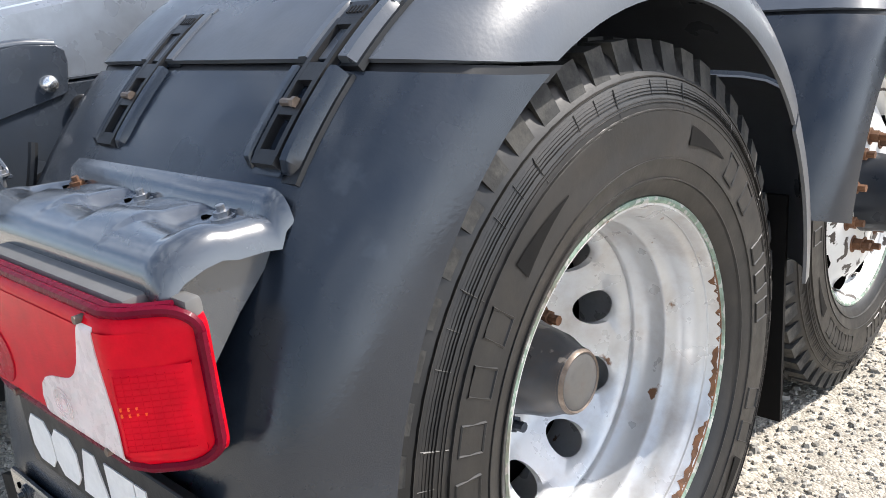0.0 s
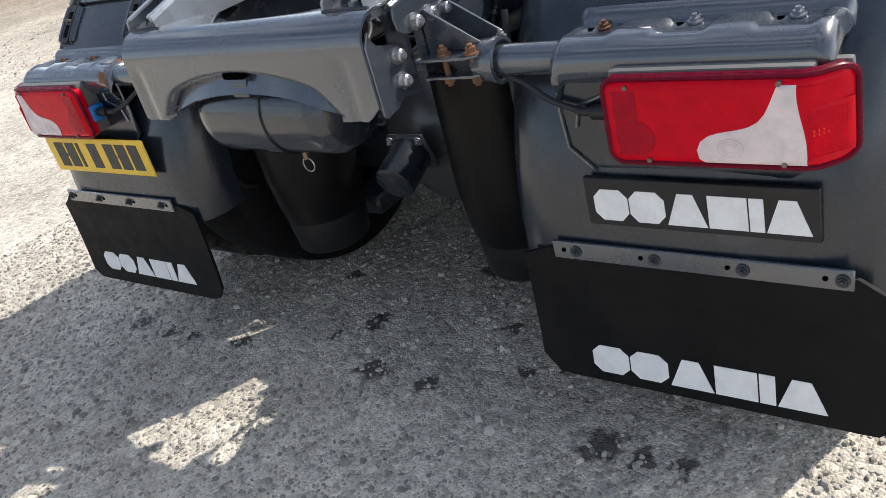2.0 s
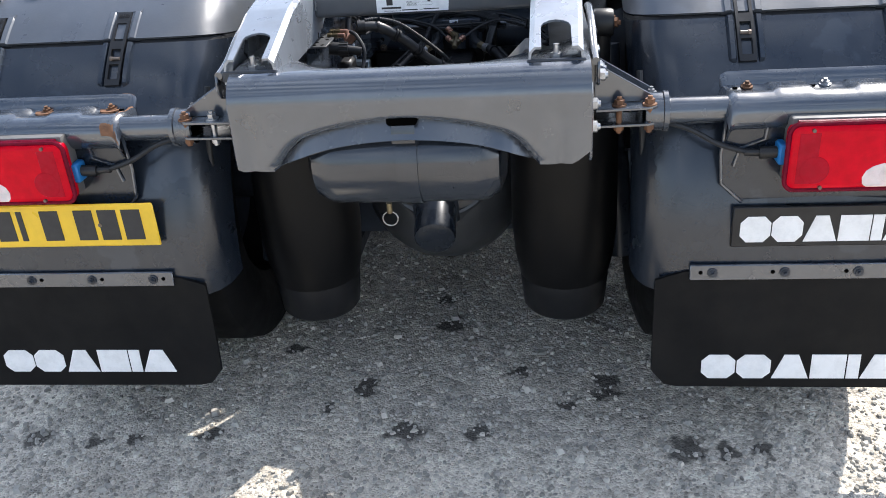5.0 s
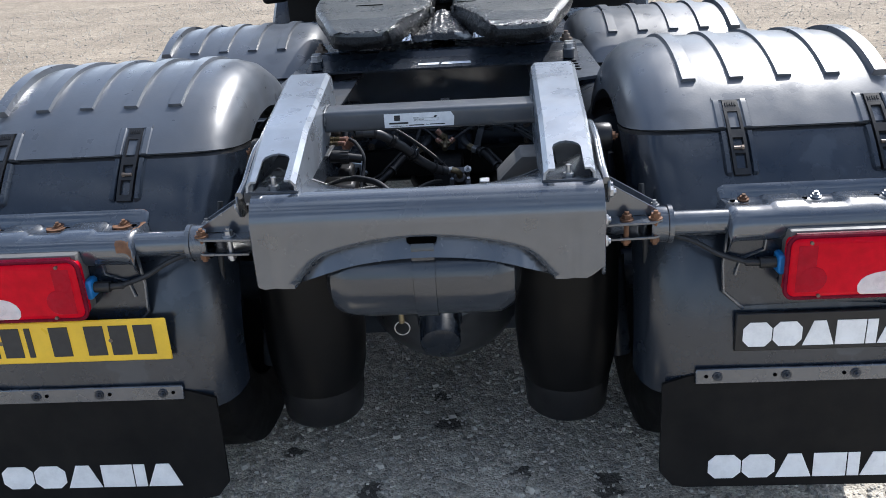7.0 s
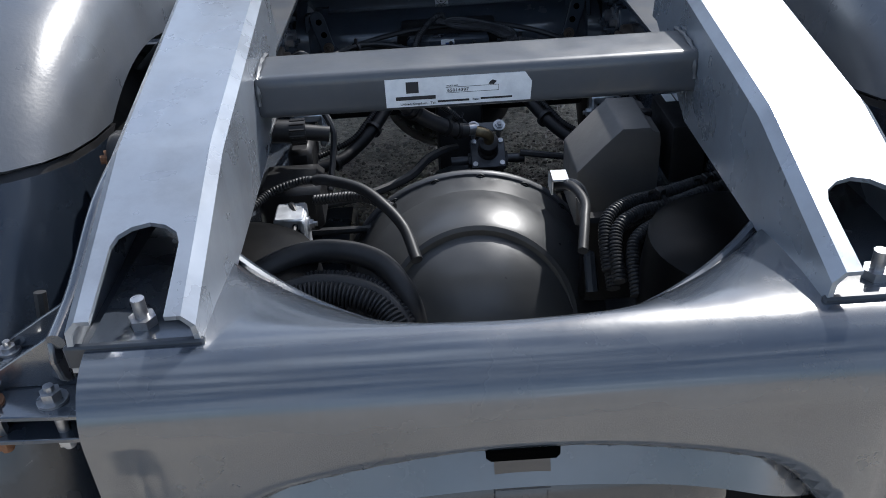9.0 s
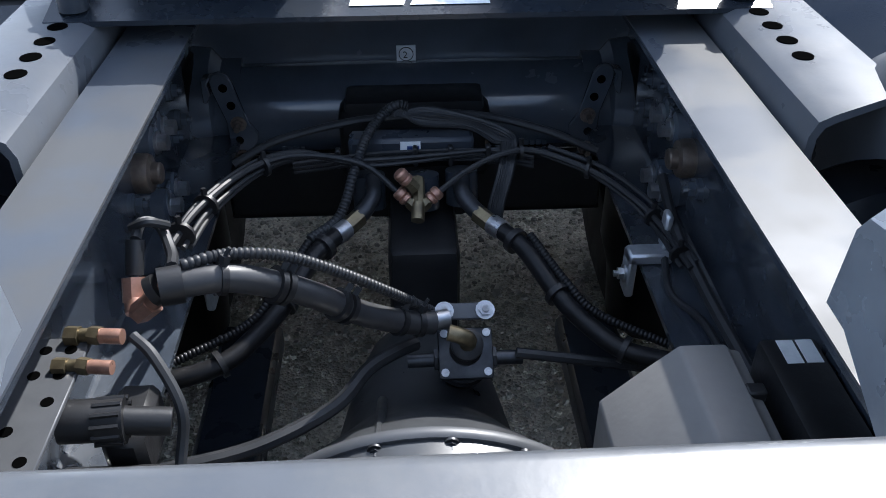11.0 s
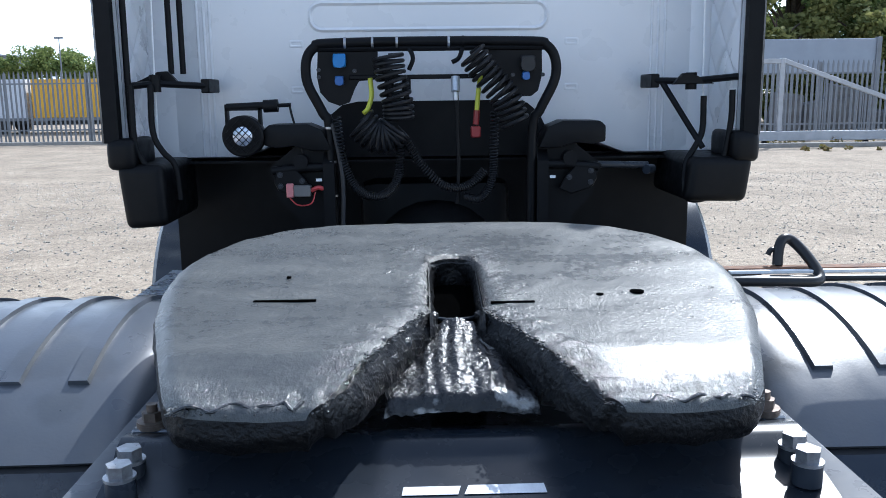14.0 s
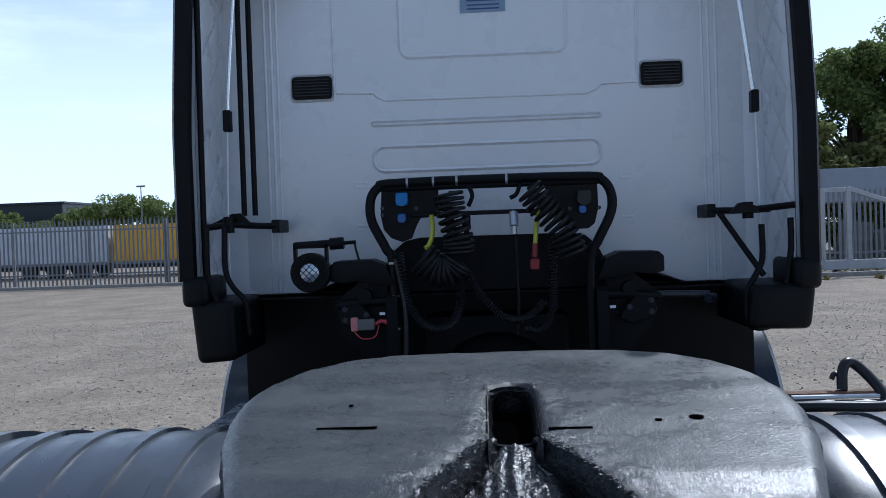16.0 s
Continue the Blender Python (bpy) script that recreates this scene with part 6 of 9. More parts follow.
fl = part("casing_flange", lathe([(0.228, 0.786), (0.246, 0.787), (0.249, 0.791), (0.249, 0.799), (0.246, 0.803), (0.228, 0.804)], "y", (0.0, 0, 0.488), 64, closed=True), "perf_metal", casing, "bare cast metal flange")
for k in range(18):
    a = radians(20 * k + 6)
    part("bolt", hex_bolt((0.237 * math.sin(a), 0.786, 0.49 + 0.237 * math.cos(a)), (0, -1, 0), 0.006, 0.006), "dark_alu", fl)
part("casing_neck", joined(lathe([(0.225, 0.812), (0.205, 0.85), (0.165, 0.90), (0.130, 0.95), (0.118, 1.02), (0.105, 1.10), (0.085, 1.16)], "y", (0.0, 0, 0.49), 48),
                           prism([(0.80, 0.725), (0.83, 0.70), (0.96, 0.625), (0.96, 0.58), (0.80, 0.58)], "x", -0.062, -0.050, 0.004, 1)), "gloss_dark", casing, sharp=40)

# crossmembers
cm1 = part("crossmember", joined(box(-0.384, 0.384, 1.597, 1.604, 0.78, 0.97), tube([(-0.385, 1.585, 0.735), (0.385, 1.585, 0.735)], 0.085, 32), lathe([(0.11, -0.386), (0.105, -0.35), (0.085, -0.335), (0.085, -0.30)], "x", (0, 1.60, 0.745), 28), lathe([(0.085, 0.30), (0.085, 0.335), (0.105, 0.35), (0.11, 0.386)], "x", (0, 1.60, 0.745), 28)), "cross_paint", lorry, "dark tubular crossmember with pressed ends")
part("label_tag", box(-0.028, 0.006, 1.592, 1.596, 0.817, 0.847), "sticker", cm1)
v, f = text_shape("2", 0.018)
part("print", moved((v, f), Matrix.Translation((-0.017, 1.590, 0.825))), "ink", cm1)
part("tag_ring", tube([(-0.011 + 0.0125 * math.cos(a * 0.314), 1.591, 0.832 + 0.0125 * math.sin(a * 0.314)) for a in range(21)], 0.0008, 5), "ink", cm1)
for s in (1, -1):
    hang = part("hanger", flipped(prism([(0.296, 0.632), (0.316, 0.632), (0.320, 0.70), (0.322, 0.76), (0.338, 0.815), (0.340, 0.834), (0.333, 0.846), (0.322, 0.849), (0.310, 0.844), (0.303, 0.832), (0.286, 0.76), (0.270, 0.735), (0.272, 0.72), (0.288, 0.70)], "y", 1.488, 1.498, 0.002, 1), s), "cross_paint", cm1, "flat steel hanger with holes and two bolts")
    part("hanger_fold", flipped(prism([(0.333, 0.846), (0.341, 0.834), (0.338, 0.815), (0.345, 0.80), (0.352, 0.80), (0.350, 0.842)], "y", 1.475, 1.500, 0.002, 1), s), "cross_paint", cm1)
    for x, z in ((0.318, 0.822), (0.309, 0.790), (0.304, 0.724)):
        part("hole", flipped(cyl((x, 1.4865, z), (x, 1.4885, z), 0.0075, 14), s), "void", cm1)
    for x, z in ((0.301, 0.756), (0.302, 0.692)):
        part("bolt", flipped(joined(hex_bolt((x, 1.488, z), (0, -1, 0), 0.0095, 0.009), cyl((x, 1.482, z), (x, 1.462, z), 0.0052, 10)), s), "worn_nut", cm1, "brown bolt with a threaded end")
    for k, n_ in enumerate((4, 5)):
        for q in range(n_):
            part("cast_mark", flipped(box(0.195 + 0.011 * q, 0.203 + 0.011 * q, 1.5065, 1.510, 0.690 - 0.014 * k, 0.699 - 0.014 * k), s), "cross_paint", cm1)
part("crossmember", joined(box(-0.384, 0.384, 2.45, 2.55, 0.74, 0.97, 0.01, 1)), "dark_paint", lorry)
part("modulator_body", joined(box(-0.118, 0.118, 1.46, 1.54, 0.66, 0.802, 0.012, 2), box(-0.128, 0.128, 1.455, 1.53, 0.66, 0.785, 0.008, 1), box(-0.09, 0.09, 1.32, 1.46, 0.66, 0.76, 0.02, 2)), "black_plastic", lorry, "black brake modulator block")
part("centre_strut", joined(box(-0.046, 0.058, 1.14, 1.36, 0.20, 0.72, 0.02, 2), box(-0.058, 0.070, 1.10, 1.15, 0.50, 0.56, 0.015, 2)), "black_plastic", lorry, "black suspension strut")
part("lower_crossmember", joined(box(-0.335, 0.335, 1.47, 1.50, 0.572, 0.68, 0.006, 1), box(-0.335, 0.335, 1.47, 1.60, 0.572, 0.584, 0.003, 1)), "black_plastic", lorry, "black flange below the tubular crossmember")

# coupling plate base
base_prof = [(1.240, 1.024), (1.240, 1.031), (1.318, 1.050), (1.338, 1.058), (1.352, 1.070), (1.374, 1.076), (1.400, 1.072), (1.420, 1.062), (1.68, 1.062), (1.68, 1.052), (1.42, 1.052), (1.395, 1.062), (1.374, 1.066), (1.359, 1.061), (1.345, 1.049), (1.322, 1.041)]
base = part("coupling_base", prism(base_prof, "x", -0.474, 0.474), "base_gloss", lorry, "dark grey folded steel mounting plate", sharp=30)
for s in (1, -1):
    for y, h in ((1.268, 0.0), (1.318, 0.004)):
        part("spacer", flipped(cyl((0.440 + (0.004 if h else 0), y, 1.038), (0.440 + (0.004 if h else 0), y, 1.066), 0.0195, 20), s), "dark_paint", base)
        part("bolt", flipped(joined(cyl((0.440 + (0.004 if h else 0), y, 1.066), (0.440 + (0.004 if h else 0), y, 1.070), 0.0205, 20), cyl((0.440 + (0.004 if h else 0), y, 1.070), (0.440 + (0.004 if h else 0), y, 1.086), 0.0165, 6)), s), "steel", base, "bright zinc bolt")
    part("nut", flipped(joined(cyl((0.446, 1.425, 1.072), (0.446, 1.425, 1.079), 0.023, 20), hex_bolt((0.446, 1.425, 1.079), (0, 0, 1), 0.0155, 0.016), cyl((0.446, 1.425, 1.09), (0.446, 1.425, 1.106), 0.008, 12)), s), "worn_nut", base, "dull brown nut on a stud")
    part("pad", flipped(box(0.22, 0.472, 1.405, 1.62, 1.062, 1.074, 0.003, 1), s), "paint", base)
    ped = [(1.45, 1.074), (1.95, 1.074), (1.84, 1.15), (1.80, 1.19), (1.60, 1.19), (1.56, 1.15)]
    part("pedestal", flipped(prism(ped, "x", 0.33, 0.40, 0.01, 1), s), "dark_paint", base)
part("base_edge", box(-0.218, 0.218, 1.398, 1.402, 1.063, 1.0705), "ramp_paint", base)
st2 = part("torn_sticker", prism([(-0.084, 1.0385), (-0.012, 1.0385), (-0.008, 1.0465), (-0.082, 1.0465)], "y", 1.30, 1.3005), "sticker", base, "torn white sticker")
st2.matrix_world = Matrix.Translation((0, 1.268, 1.0395)) @ pose(0, 0, 0, -76, 0, 0) @ Matrix.Diagonal((1, 1, 2.0, 1)) @ Matrix.Translation((0, -1.30, -1.0425))
st3 = part("torn_sticker", prism([(-0.004, 1.0385), (0.102, 1.0385), (0.100, 1.0475), (0.002, 1.0470)], "y", 1.30, 1.3005), "sticker", base, "torn white sticker")
st3.matrix_world = st2.matrix_world

# coupling plate
def fw_z(y):
    return 1.176 + (y - 1.26) * 0.118 - 0.135 * max(0.0, 1.385 - y)


def build_coupling():
    """Horseshoe plate: wide rounded front, two rear horns and a V-shaped mouth that ends in the locking throat."""
    right = [(0.0, 2.055), (0.10, 2.055), (0.25, 2.045), (0.355, 2.010), (0.43, 1.945), (0.478, 1.860), (0.496, 1.770), (0.492, 1.660), (0.470, 1.540), (0.435, 1.43), (0.405, 1.34), (0.385, 1.285), (0.362, 1.262), (0.33, 1.255),
             (0.26, 1.250), (0.20, 1.252), (0.172, 1.271), (0.154, 1.301), (0.137, 1.352), (0.114, 1.408), (0.086, 1.468), (0.060, 1.512), (0.041, 1.535), (0.041, 1.750), (0.036, 1.778), (0.022, 1.797), (0.0, 1.803)]
    # rows across: fill between the outer edge and the inner edge
    outer = right[:16]
    inner = right[16:]
    def dens(P, n):
        L = [0.0]
        for a, b in zip(P[:-1], P[1:]):
            L.append(L[-1] + math.dist(a, b))
        out = []
        for k in range(n + 1):
            t = L[-1] * k / n
            i = 0
            while i < len(P) - 2 and L[i + 1] < t:
                i += 1
            u = (t - L[i]) / max(1e-9, L[i + 1] - L[i])
            out.append((P[i][0] + (P[i + 1][0] - P[i][0]) * u, P[i][1] + (P[i + 1][1] - P[i][1]) * u))
        return out
    n = 72
    O, I = dens(outer, n), dens(list(reversed(inner)), n)
    V, F, edges = [], [], []
    m = 22
    for side in (1, -1):
        o = len(V)
        for k in range(n + 1):
            for j in range(m + 1):
                t = j / m
                x = O[k][0] + (I[k][0] - O[k][0]) * t
                y = O[k][1] + (I[k][1] - O[k][1]) * t
                e = min(t, 1 - t) * math.dist(O[k], I[k])
                e2 = min(e, max(0.0, y - 1.25))
                inner_edge = (1 - t) * math.dist(O[k], I[k]) < t * math.dist(O[k], I[k]) and y < 1.56
                z = fw_z(y) - (0.004 if inner_edge else 0.012) * max(0, 1 - e2 / 0.014) ** 2
                z += 0.0016 * noise.noise(Vector((x * 14 * side, y * 14, 0))) + 0.0012 * noise.noise(Vector((x * 60 * side, y * 60, 3)))
                rough_edge = max(0.0, 1 - abs(y - 1.285) / 0.03) + max(0.0, 1 - t * 0 - (1 - t) * m / 4.0)
                z += 0.006 * rough_edge * noise.noise(Vector((x * 45 * side, y * 45, 7)))
                if math.hypot((x * side + 0.30) / 0.05, (y - 1.62) / 0.006) < 1 and side < 0:
                    z -= 0.006
                V.append((x * side, y, z))
        w = m + 1
        for k in range(n):
            for j in range(m):
                q = (o + k * w + j, o + (k + 1) * w + j, o + (k + 1) * w + j + 1, o + k * w + j + 1)
                F.append(q if side > 0 else tuple(reversed(q)))
        # skirt round the plate
        ring = [o + k * w for k in range(n + 1)] + [o + n * w + j for j in range(1, m + 1)] + [o + k * w + m for k in range(n - 1, -1, -1)]
        low = []
        for i in ring:
            x, y, z = V[i]
            low.append(len(V))
            drop = 0.044 + 0.006 * noise.noise(Vector((x * 30, y * 30, 1)))
            mouth = max(0.0, min(1.0, (y - 1.255) / 0.07)) * max(0.0, min(1.0, (1.56 - y) / 0.04)) if abs(x) < 0.18 else 0.0
            V.append((x * 0.992 - side * 0.016 * mouth, y + 0.004 - 0.010 * mouth, z - drop - 0.006 * mouth))
        edge_v, rows = [], 6
        for i, j in zip(ring, low):
            p, q = Vector(V[i]), Vector(V[j])
            for r in range(rows + 1):
                c = p.lerp(q, r / rows)
                bulge = 0.006 * math.sin(math.pi * r / rows) + (0.004 * noise.noise(c * 70) if 0 < r else 0)
                out = Vector((c.x - 0.26 * side, c.y - 1.65, 0)).normalized() if c.y > 1.2 else Vector((0, -1, 0))
                edge_v.append(tuple(c + out * bulge))
        w2 = rows + 1
        edges.append((edge_v, [(i * w2 + r, (i + 1) * w2 + r, (i + 1) * w2 + r + 1, i * w2 + r + 1) for i in range(len(ring) - 1) for r in range(rows)]))
        V = V[:low[0]]
    fw = part("coupling_plate", (V, F), "grease", lorry, "greasy steel coupling plate with a V-shaped mouth", sharp=60)
    for shape in edges:
        part("plate_edge", shape, "black_grease", fw, "thick plate edge black with grease", sharp=60)
    # ledge inside the mouth, caked in grease
    def ledge(u, v):
        y = 1.372 + (1.56 - 1.372) * v
        hw = 0.110 - 0.076 * v
        x = (u * 2 - 1) * hw
        z = 1.116 + 0.062 * v + 0.003 * noise.noise(Vector((x * 26, y * 9, 2))) + 0.003 * noise.noise(Vector((x * 90, y * 14, 5))) + 0.0025 * noise.noise(Vector((x * 190, y * 60, 8))) + 0.010 * (1 - abs(u * 2 - 1)) ** 0.6 - 0.020 * max(0.0, 1 - v / (0.05 + 0.05 * abs(noise.noise(Vector((x * 40, 3, 1)))))) ** 1.5
        return (x, y, z)
    part("mouth_ledge", sheet(ledge, 44, 36, 0.02), "tongue_grease", fw, "ledge caked in silvery grease", sharp=60)
    for s in (1, -1):
        def side_wall(u, v):
            # from under the lip inwards to a ridge and down to the ledge
            lip = Vector((0.160, 1.300, 1.122)).lerp(Vector((0.044, 1.540, 1.160)), u)
            rib = Vector((0.118, 1.385, 1.150)).lerp(Vector((0.036, 1.575, 1.182)), u)
            low = Vector((0.104, 1.385, 1.100)).lerp(Vector((0.030, 1.570, 1.165)), u)
            k = v * 4
            p = lip.lerp(rib, k / 2) if k <= 2 else rib.lerp(low, (k - 2) / 2)
            z = p.z + (0.010 if 1.5 < k < 2.5 else 0) + 0.006 * noise.noise(Vector((p.x * 60, p.y * 60, 9 * s + v * 3)))
            return (s * p.x, p.y, z)
        part("mouth_wall", sheet(side_wall, 36, 12, 0.005), "black_grease", fw, "black greased wall of the mouth", sharp=65)
        rib = [(s * (0.116 - 0.080 * k / 12 + 0.003 * math.sin(k * 2.1)), 1.390 + 0.180 * k / 12, 1.163 + 0.026 * k / 12 + 0.004 * math.sin(k * 1.3)) for k in range(13)]
        part("grease_ridge", tube(rib, 0.006, 8, 3, radius_at=lambda i: 0.0065 + 0.0025 * math.sin(i * 0.9)), "thick_grease" if s < 0 else "black_grease", fw)
    wall = [(0.043, 1.510)] + [(0.043 * math.cos(a * math.pi / 14), 1.760 + 0.044 * math.sin(a * math.pi / 14)) for a in range(15)] + [(-0.043, 1.510)]
    tv = [(x, y, z) for x, y in wall for z in (fw_z(y) - 0.004, 1.02)]
    part("throat", (tv, [(2 * i, 2 * i + 1, 2 * i + 3, 2 * i + 2) for i in range(len(wall) - 1)]), "black_grease", fw, "black locking throat", sharp=60)
    part("throat_floor", box(-0.05, 0.05, 1.49, 1.81, 1.005, 1.02), "black_grease", fw)
    # kingpin jaw: a block that fills the front of the throat, its rounded lip and the two jaw ends
    def jaw_top(u, v):
        x, y = -0.0415 + 0.083 * u, 1.635 + 0.165 * v
        return (x, y, fw_z(y) - 0.052 - 0.012 * (1 - v) ** 2 + 0.003 * noise.noise(Vector((x * 50, y * 50, 4))))
    # the block's black puts the throat's deep shade into its colour
    part("lock_block", sheet(jaw_top, 12, 16, 0.03), "void", fw, "locking block blackened to stand in for the throat's shade", sharp=60)
    part("lock_lip", tube([(0.040 * math.cos(math.pi * k / 12), 1.668 - 0.030 * math.sin(math.pi * k / 12), 1.164) for k in range(13)], 0.0035, 8), "dark_paint", fw, "worn curved lip of the lock")
    part("lock_jaw", joined(box(-0.041, 0.041, 1.545, 1.60, 1.105, 1.156, 0.010, 2), tube([(-0.038, 1.545, 1.164), (0, 1.530, 1.158), (0.038, 1.545, 1.164)], 0.011, 10, 4)), "black_grease", fw, "black greased locking jaw")
    # crumbs and rolls of pushed-up grease along the mouth, the throat and the rear edges
    crumbs = {"thick_grease": ([], []), "grease": ([], [])}
    crng = random.Random(17)
    def crumb(p, r, mt):
        V, F = crumbs[mt]
        o, a, st = len(V), crng.uniform(0, 6.3), crng.uniform(1.0, 2.6)
        for ring, (rr, h) in enumerate(((1.0, -0.3), (0.85, 0.25), (0.35, 0.45))):
            for k in range(6):
                t = k * 1.0472 + a
                q = r * rr * crng.uniform(0.7, 1.25)
                c, d = q * st * math.cos(t - a), q * math.sin(t - a)
                V.append((p[0] + c * math.cos(a) - d * math.sin(a), p[1] + c * math.sin(a) + d * math.cos(a), p[2] + r * h * crng.uniform(0.7, 1.2)))
        for i in range(2):
            for k in range(6):
                l = (k + 1) % 6
                F.append((o + i * 6 + k, o + i * 6 + l, o + i * 6 + 6 + l, o + i * 6 + 6 + k))
        F.append(tuple(o + 12 + k for k in range(6)))
    for sg in (1, -1):
        for k in range(150):
            u = crng.random()
            q = Vector((0.172, 1.275)).lerp(Vector((0.045, 1.533)), u) + Vector((abs(crng.gauss(0.0, 0.010)) - 0.004, crng.gauss(0.002, 0.006)))
            crumb((sg * q.x, q.y, fw_z(q.y) - 0.001), crng.uniform(0.0008, 0.0026), "thick_grease" if crng.random() < 0.4 else "grease")
        for k in range(200):
            x = crng.uniform(0.17, 0.375)
            y = 1.257 + abs(crng.gauss(0.004, 0.012))
            crumb((sg * x, y, fw_z(y) - 0.003 - 0.010 * max(0.0, 1 - (y - 1.25) / 0.012)), crng.uniform(0.0008, 0.0026), "thick_grease" if crng.random() < 0.4 else "grease")
    for mt, (V2, F2) in crumbs.items():
        ob = part("grease_flake", (V2, F2), mt, fw, "crumbs of pushed-up grease", sharp=25)
        ob["kind"] = "stuff"
    for x, y, r in ((0.298, 1.600, 0.012), (0.235, 1.59, 0.006), (-0.285, 1.70, 0.004)):
        part("hole", cyl((x, y, fw_z(y) - 0.004), (x, y, fw_z(y) + 0.0022), r, 12), "void", fw)
    part("grease_slot", box(-0.325, -0.225, 1.582, 1.589, fw_z(1.585) - 0.006, fw_z(1.585) + 0.0018), "void", fw)
    part("grease_slot", box(0.055, 0.125, 1.56, 1.566, fw_z(1.563) - 0.006, fw_z(1.563) + 0.0018), "void", fw)
    # caked grease rolls along the rear edges
    for s in (1, -1):
        rng = random.Random(3 + s)
        pts = [(s * (0.205 + 0.16 * k / 14), 1.262 + rng.uniform(-0.006, 0.010), fw_z(1.27) - 0.002 + rng.uniform(-0.004, 0.003)) for k in range(15)]
        part("grease_roll", tube(pts, 0.007, 7, 3, radius_at=lambda i: 0.0022 + 0.0035 * abs(noise.noise(Vector((i * 0.41, s * 3.0, 0))))), "thick_grease", fw)
    # release handle
    h = part("release_handle", joined(box(0.45, 1.06, 1.742, 1.772, 1.215, 1.221, 0.002, 1), box(0.44, 0.56, 1.735, 1.776, 1.206, 1.215, 0.002, 1)), "rust", fw, "rusty release bar with a black pull loop")
    part("white_strip", box(0.50, 1.06, 1.730, 1.7415, 1.213, 1.219, 0.001, 1), "white_print", h, "bare bright edge of the bar")
    part("pull_loop", tube([(0.600, 1.765, 1.222), (0.603, 1.770, 1.252), (0.612, 1.775, 1.268), (0.628, 1.778, 1.266), (0.645, 1.765, 1.248), (0.656, 1.745, 1.228), (0.661, 1.725, 1.210), (0.652, 1.712, 1.203), (0.625, 1.705, 1.203), (0.56, 1.705, 1.205), (0.48, 1.72, 1.203)], 0.0095, 10, 6), "black_plastic", h, "black rubber-covered pull loop")
    part("hook", tube([(0.604, 1.77, 1.246), (0.590, 1.772, 1.250), (0.584, 1.772, 1.240)], 0.005, 8, 4), "black_plastic", h)
    part("pull_rod", tube([(0.50, 1.728, 1.206), (0.68, 1.722, 1.206), (1.10, 1.72, 1.202)], 0.0065, 8), "black_plastic", h)


build_coupling()

# hoses, pipes and valves between the rails
tilt = Matrix.Translation((0.053, 0.965, 0.690)) @ Matrix.Rotation(radians(38), 4, 'X')
def tilted(*shapes):
    return moved(joined(*shapes), tilt)
piping = part("valve", tilted(box(-0.035, 0.035, -0.033, 0.033, -0.018, 0.0, 0.005, 2), box(-0.028, 0.028, -0.026, 0.026, -0.055, -0.018, 0.008, 2),
                              lathe([(0.0005, -0.085), (0.034, -0.085), (0.036, -0.080), (0.036, -0.062), (0.032, -0.058), (0.032, -0.050)], "z", (0, 0, 0), 28)), "dark_alu", lorry, "cast metal levelling valve with hose fittings")
part("valve_neck", tilted(lathe([(0.021, 0.0), (0.021, 0.006), (0.017, 0.010), (0.017, 0.030), (0.020, 0.032), (0.020, 0.040), (0.012, 0.044)], "z", (0, 0.004, 0), 24)), "black_plastic", piping)
part("elbow", moved(tube([(0, 0.004, 0.042), (0, 0.006, 0.058), (-0.010, 0.010, 0.066), (-0.024, 0.014, 0.068)], 0.0105, 10, 5), tilt), "brass", piping, "brown metal elbow")
for x in (-0.027, 0.027):
    for y in (-0.025, 0.025):
        part("screw", tilted(cyl((x, y, 0.0), (x, y, 0.003), 0.0052, 12)), "steel", piping)
part("clamp_plate", tilted(box(-0.034, 0.034, 0.040, 0.062, 0.010, 0.014, 0.002, 1)), "perf_metal", piping, "bright clamp plate")
for x in (-0.026, 0.026):
    part("bolt", tilted(cyl((x, 0.051, -0.03), (x, 0.051, 0.030), 0.0048, 8), hex_bolt((x, 0.051, 0.015), (0, 0, 1), 0.0085, 0.009), cyl((x, 0.051, 0.0), (x, 0.051, 0.009), 0.009, 6)), "steel", piping)
for sg in (1, -1):
    ends = [cyl((sg * 0.028, -0.004, -0.022), (sg * 0.040, -0.004, -0.022), 0.0145, 6), cyl((sg * 0.040, -0.004, -0.022), (sg * 0.074, -0.004, -0.024), 0.0095, 14)]
    part("fitting", tilted(*ends), "dark_alu", piping)
part("hose", tube([(0.118, 0.968, 0.684), (0.22, 0.964, 0.668), (0.335, 0.958, 0.650)], 0.007, 8, 6), "cable", piping)
part("hose", tube([(-0.010, 0.975, 0.70), (-0.035, 0.955, 0.705), (-0.07, 0.93, 0.700), (-0.11, 0.88, 0.688), (-0.197, 0.83, 0.680), (-0.30, 0.80, 0.68)], 0.009, 8, 6), "cable", piping)
part("hose", tube([(-0.33, 0.77, 0.645), (-0.20, 0.775, 0.64), (-0.08, 0.78, 0.64)], 0.007, 8), "cable", lorry)

BIG = [(-0.250, 0.838, 0.910), (-0.199, 0.855, 0.904), (-0.154, 0.88, 0.874), (-0.117, 0.90, 0.841), (-0.072, 0.93, 0.790), (-0.020, 0.958, 0.750), (0.012, 0.970, 0.738)]
big = part("brake_hose", tube(BIG, 0.0150, 14, 8), "hose", lorry, "thick black air hose with cable ties")
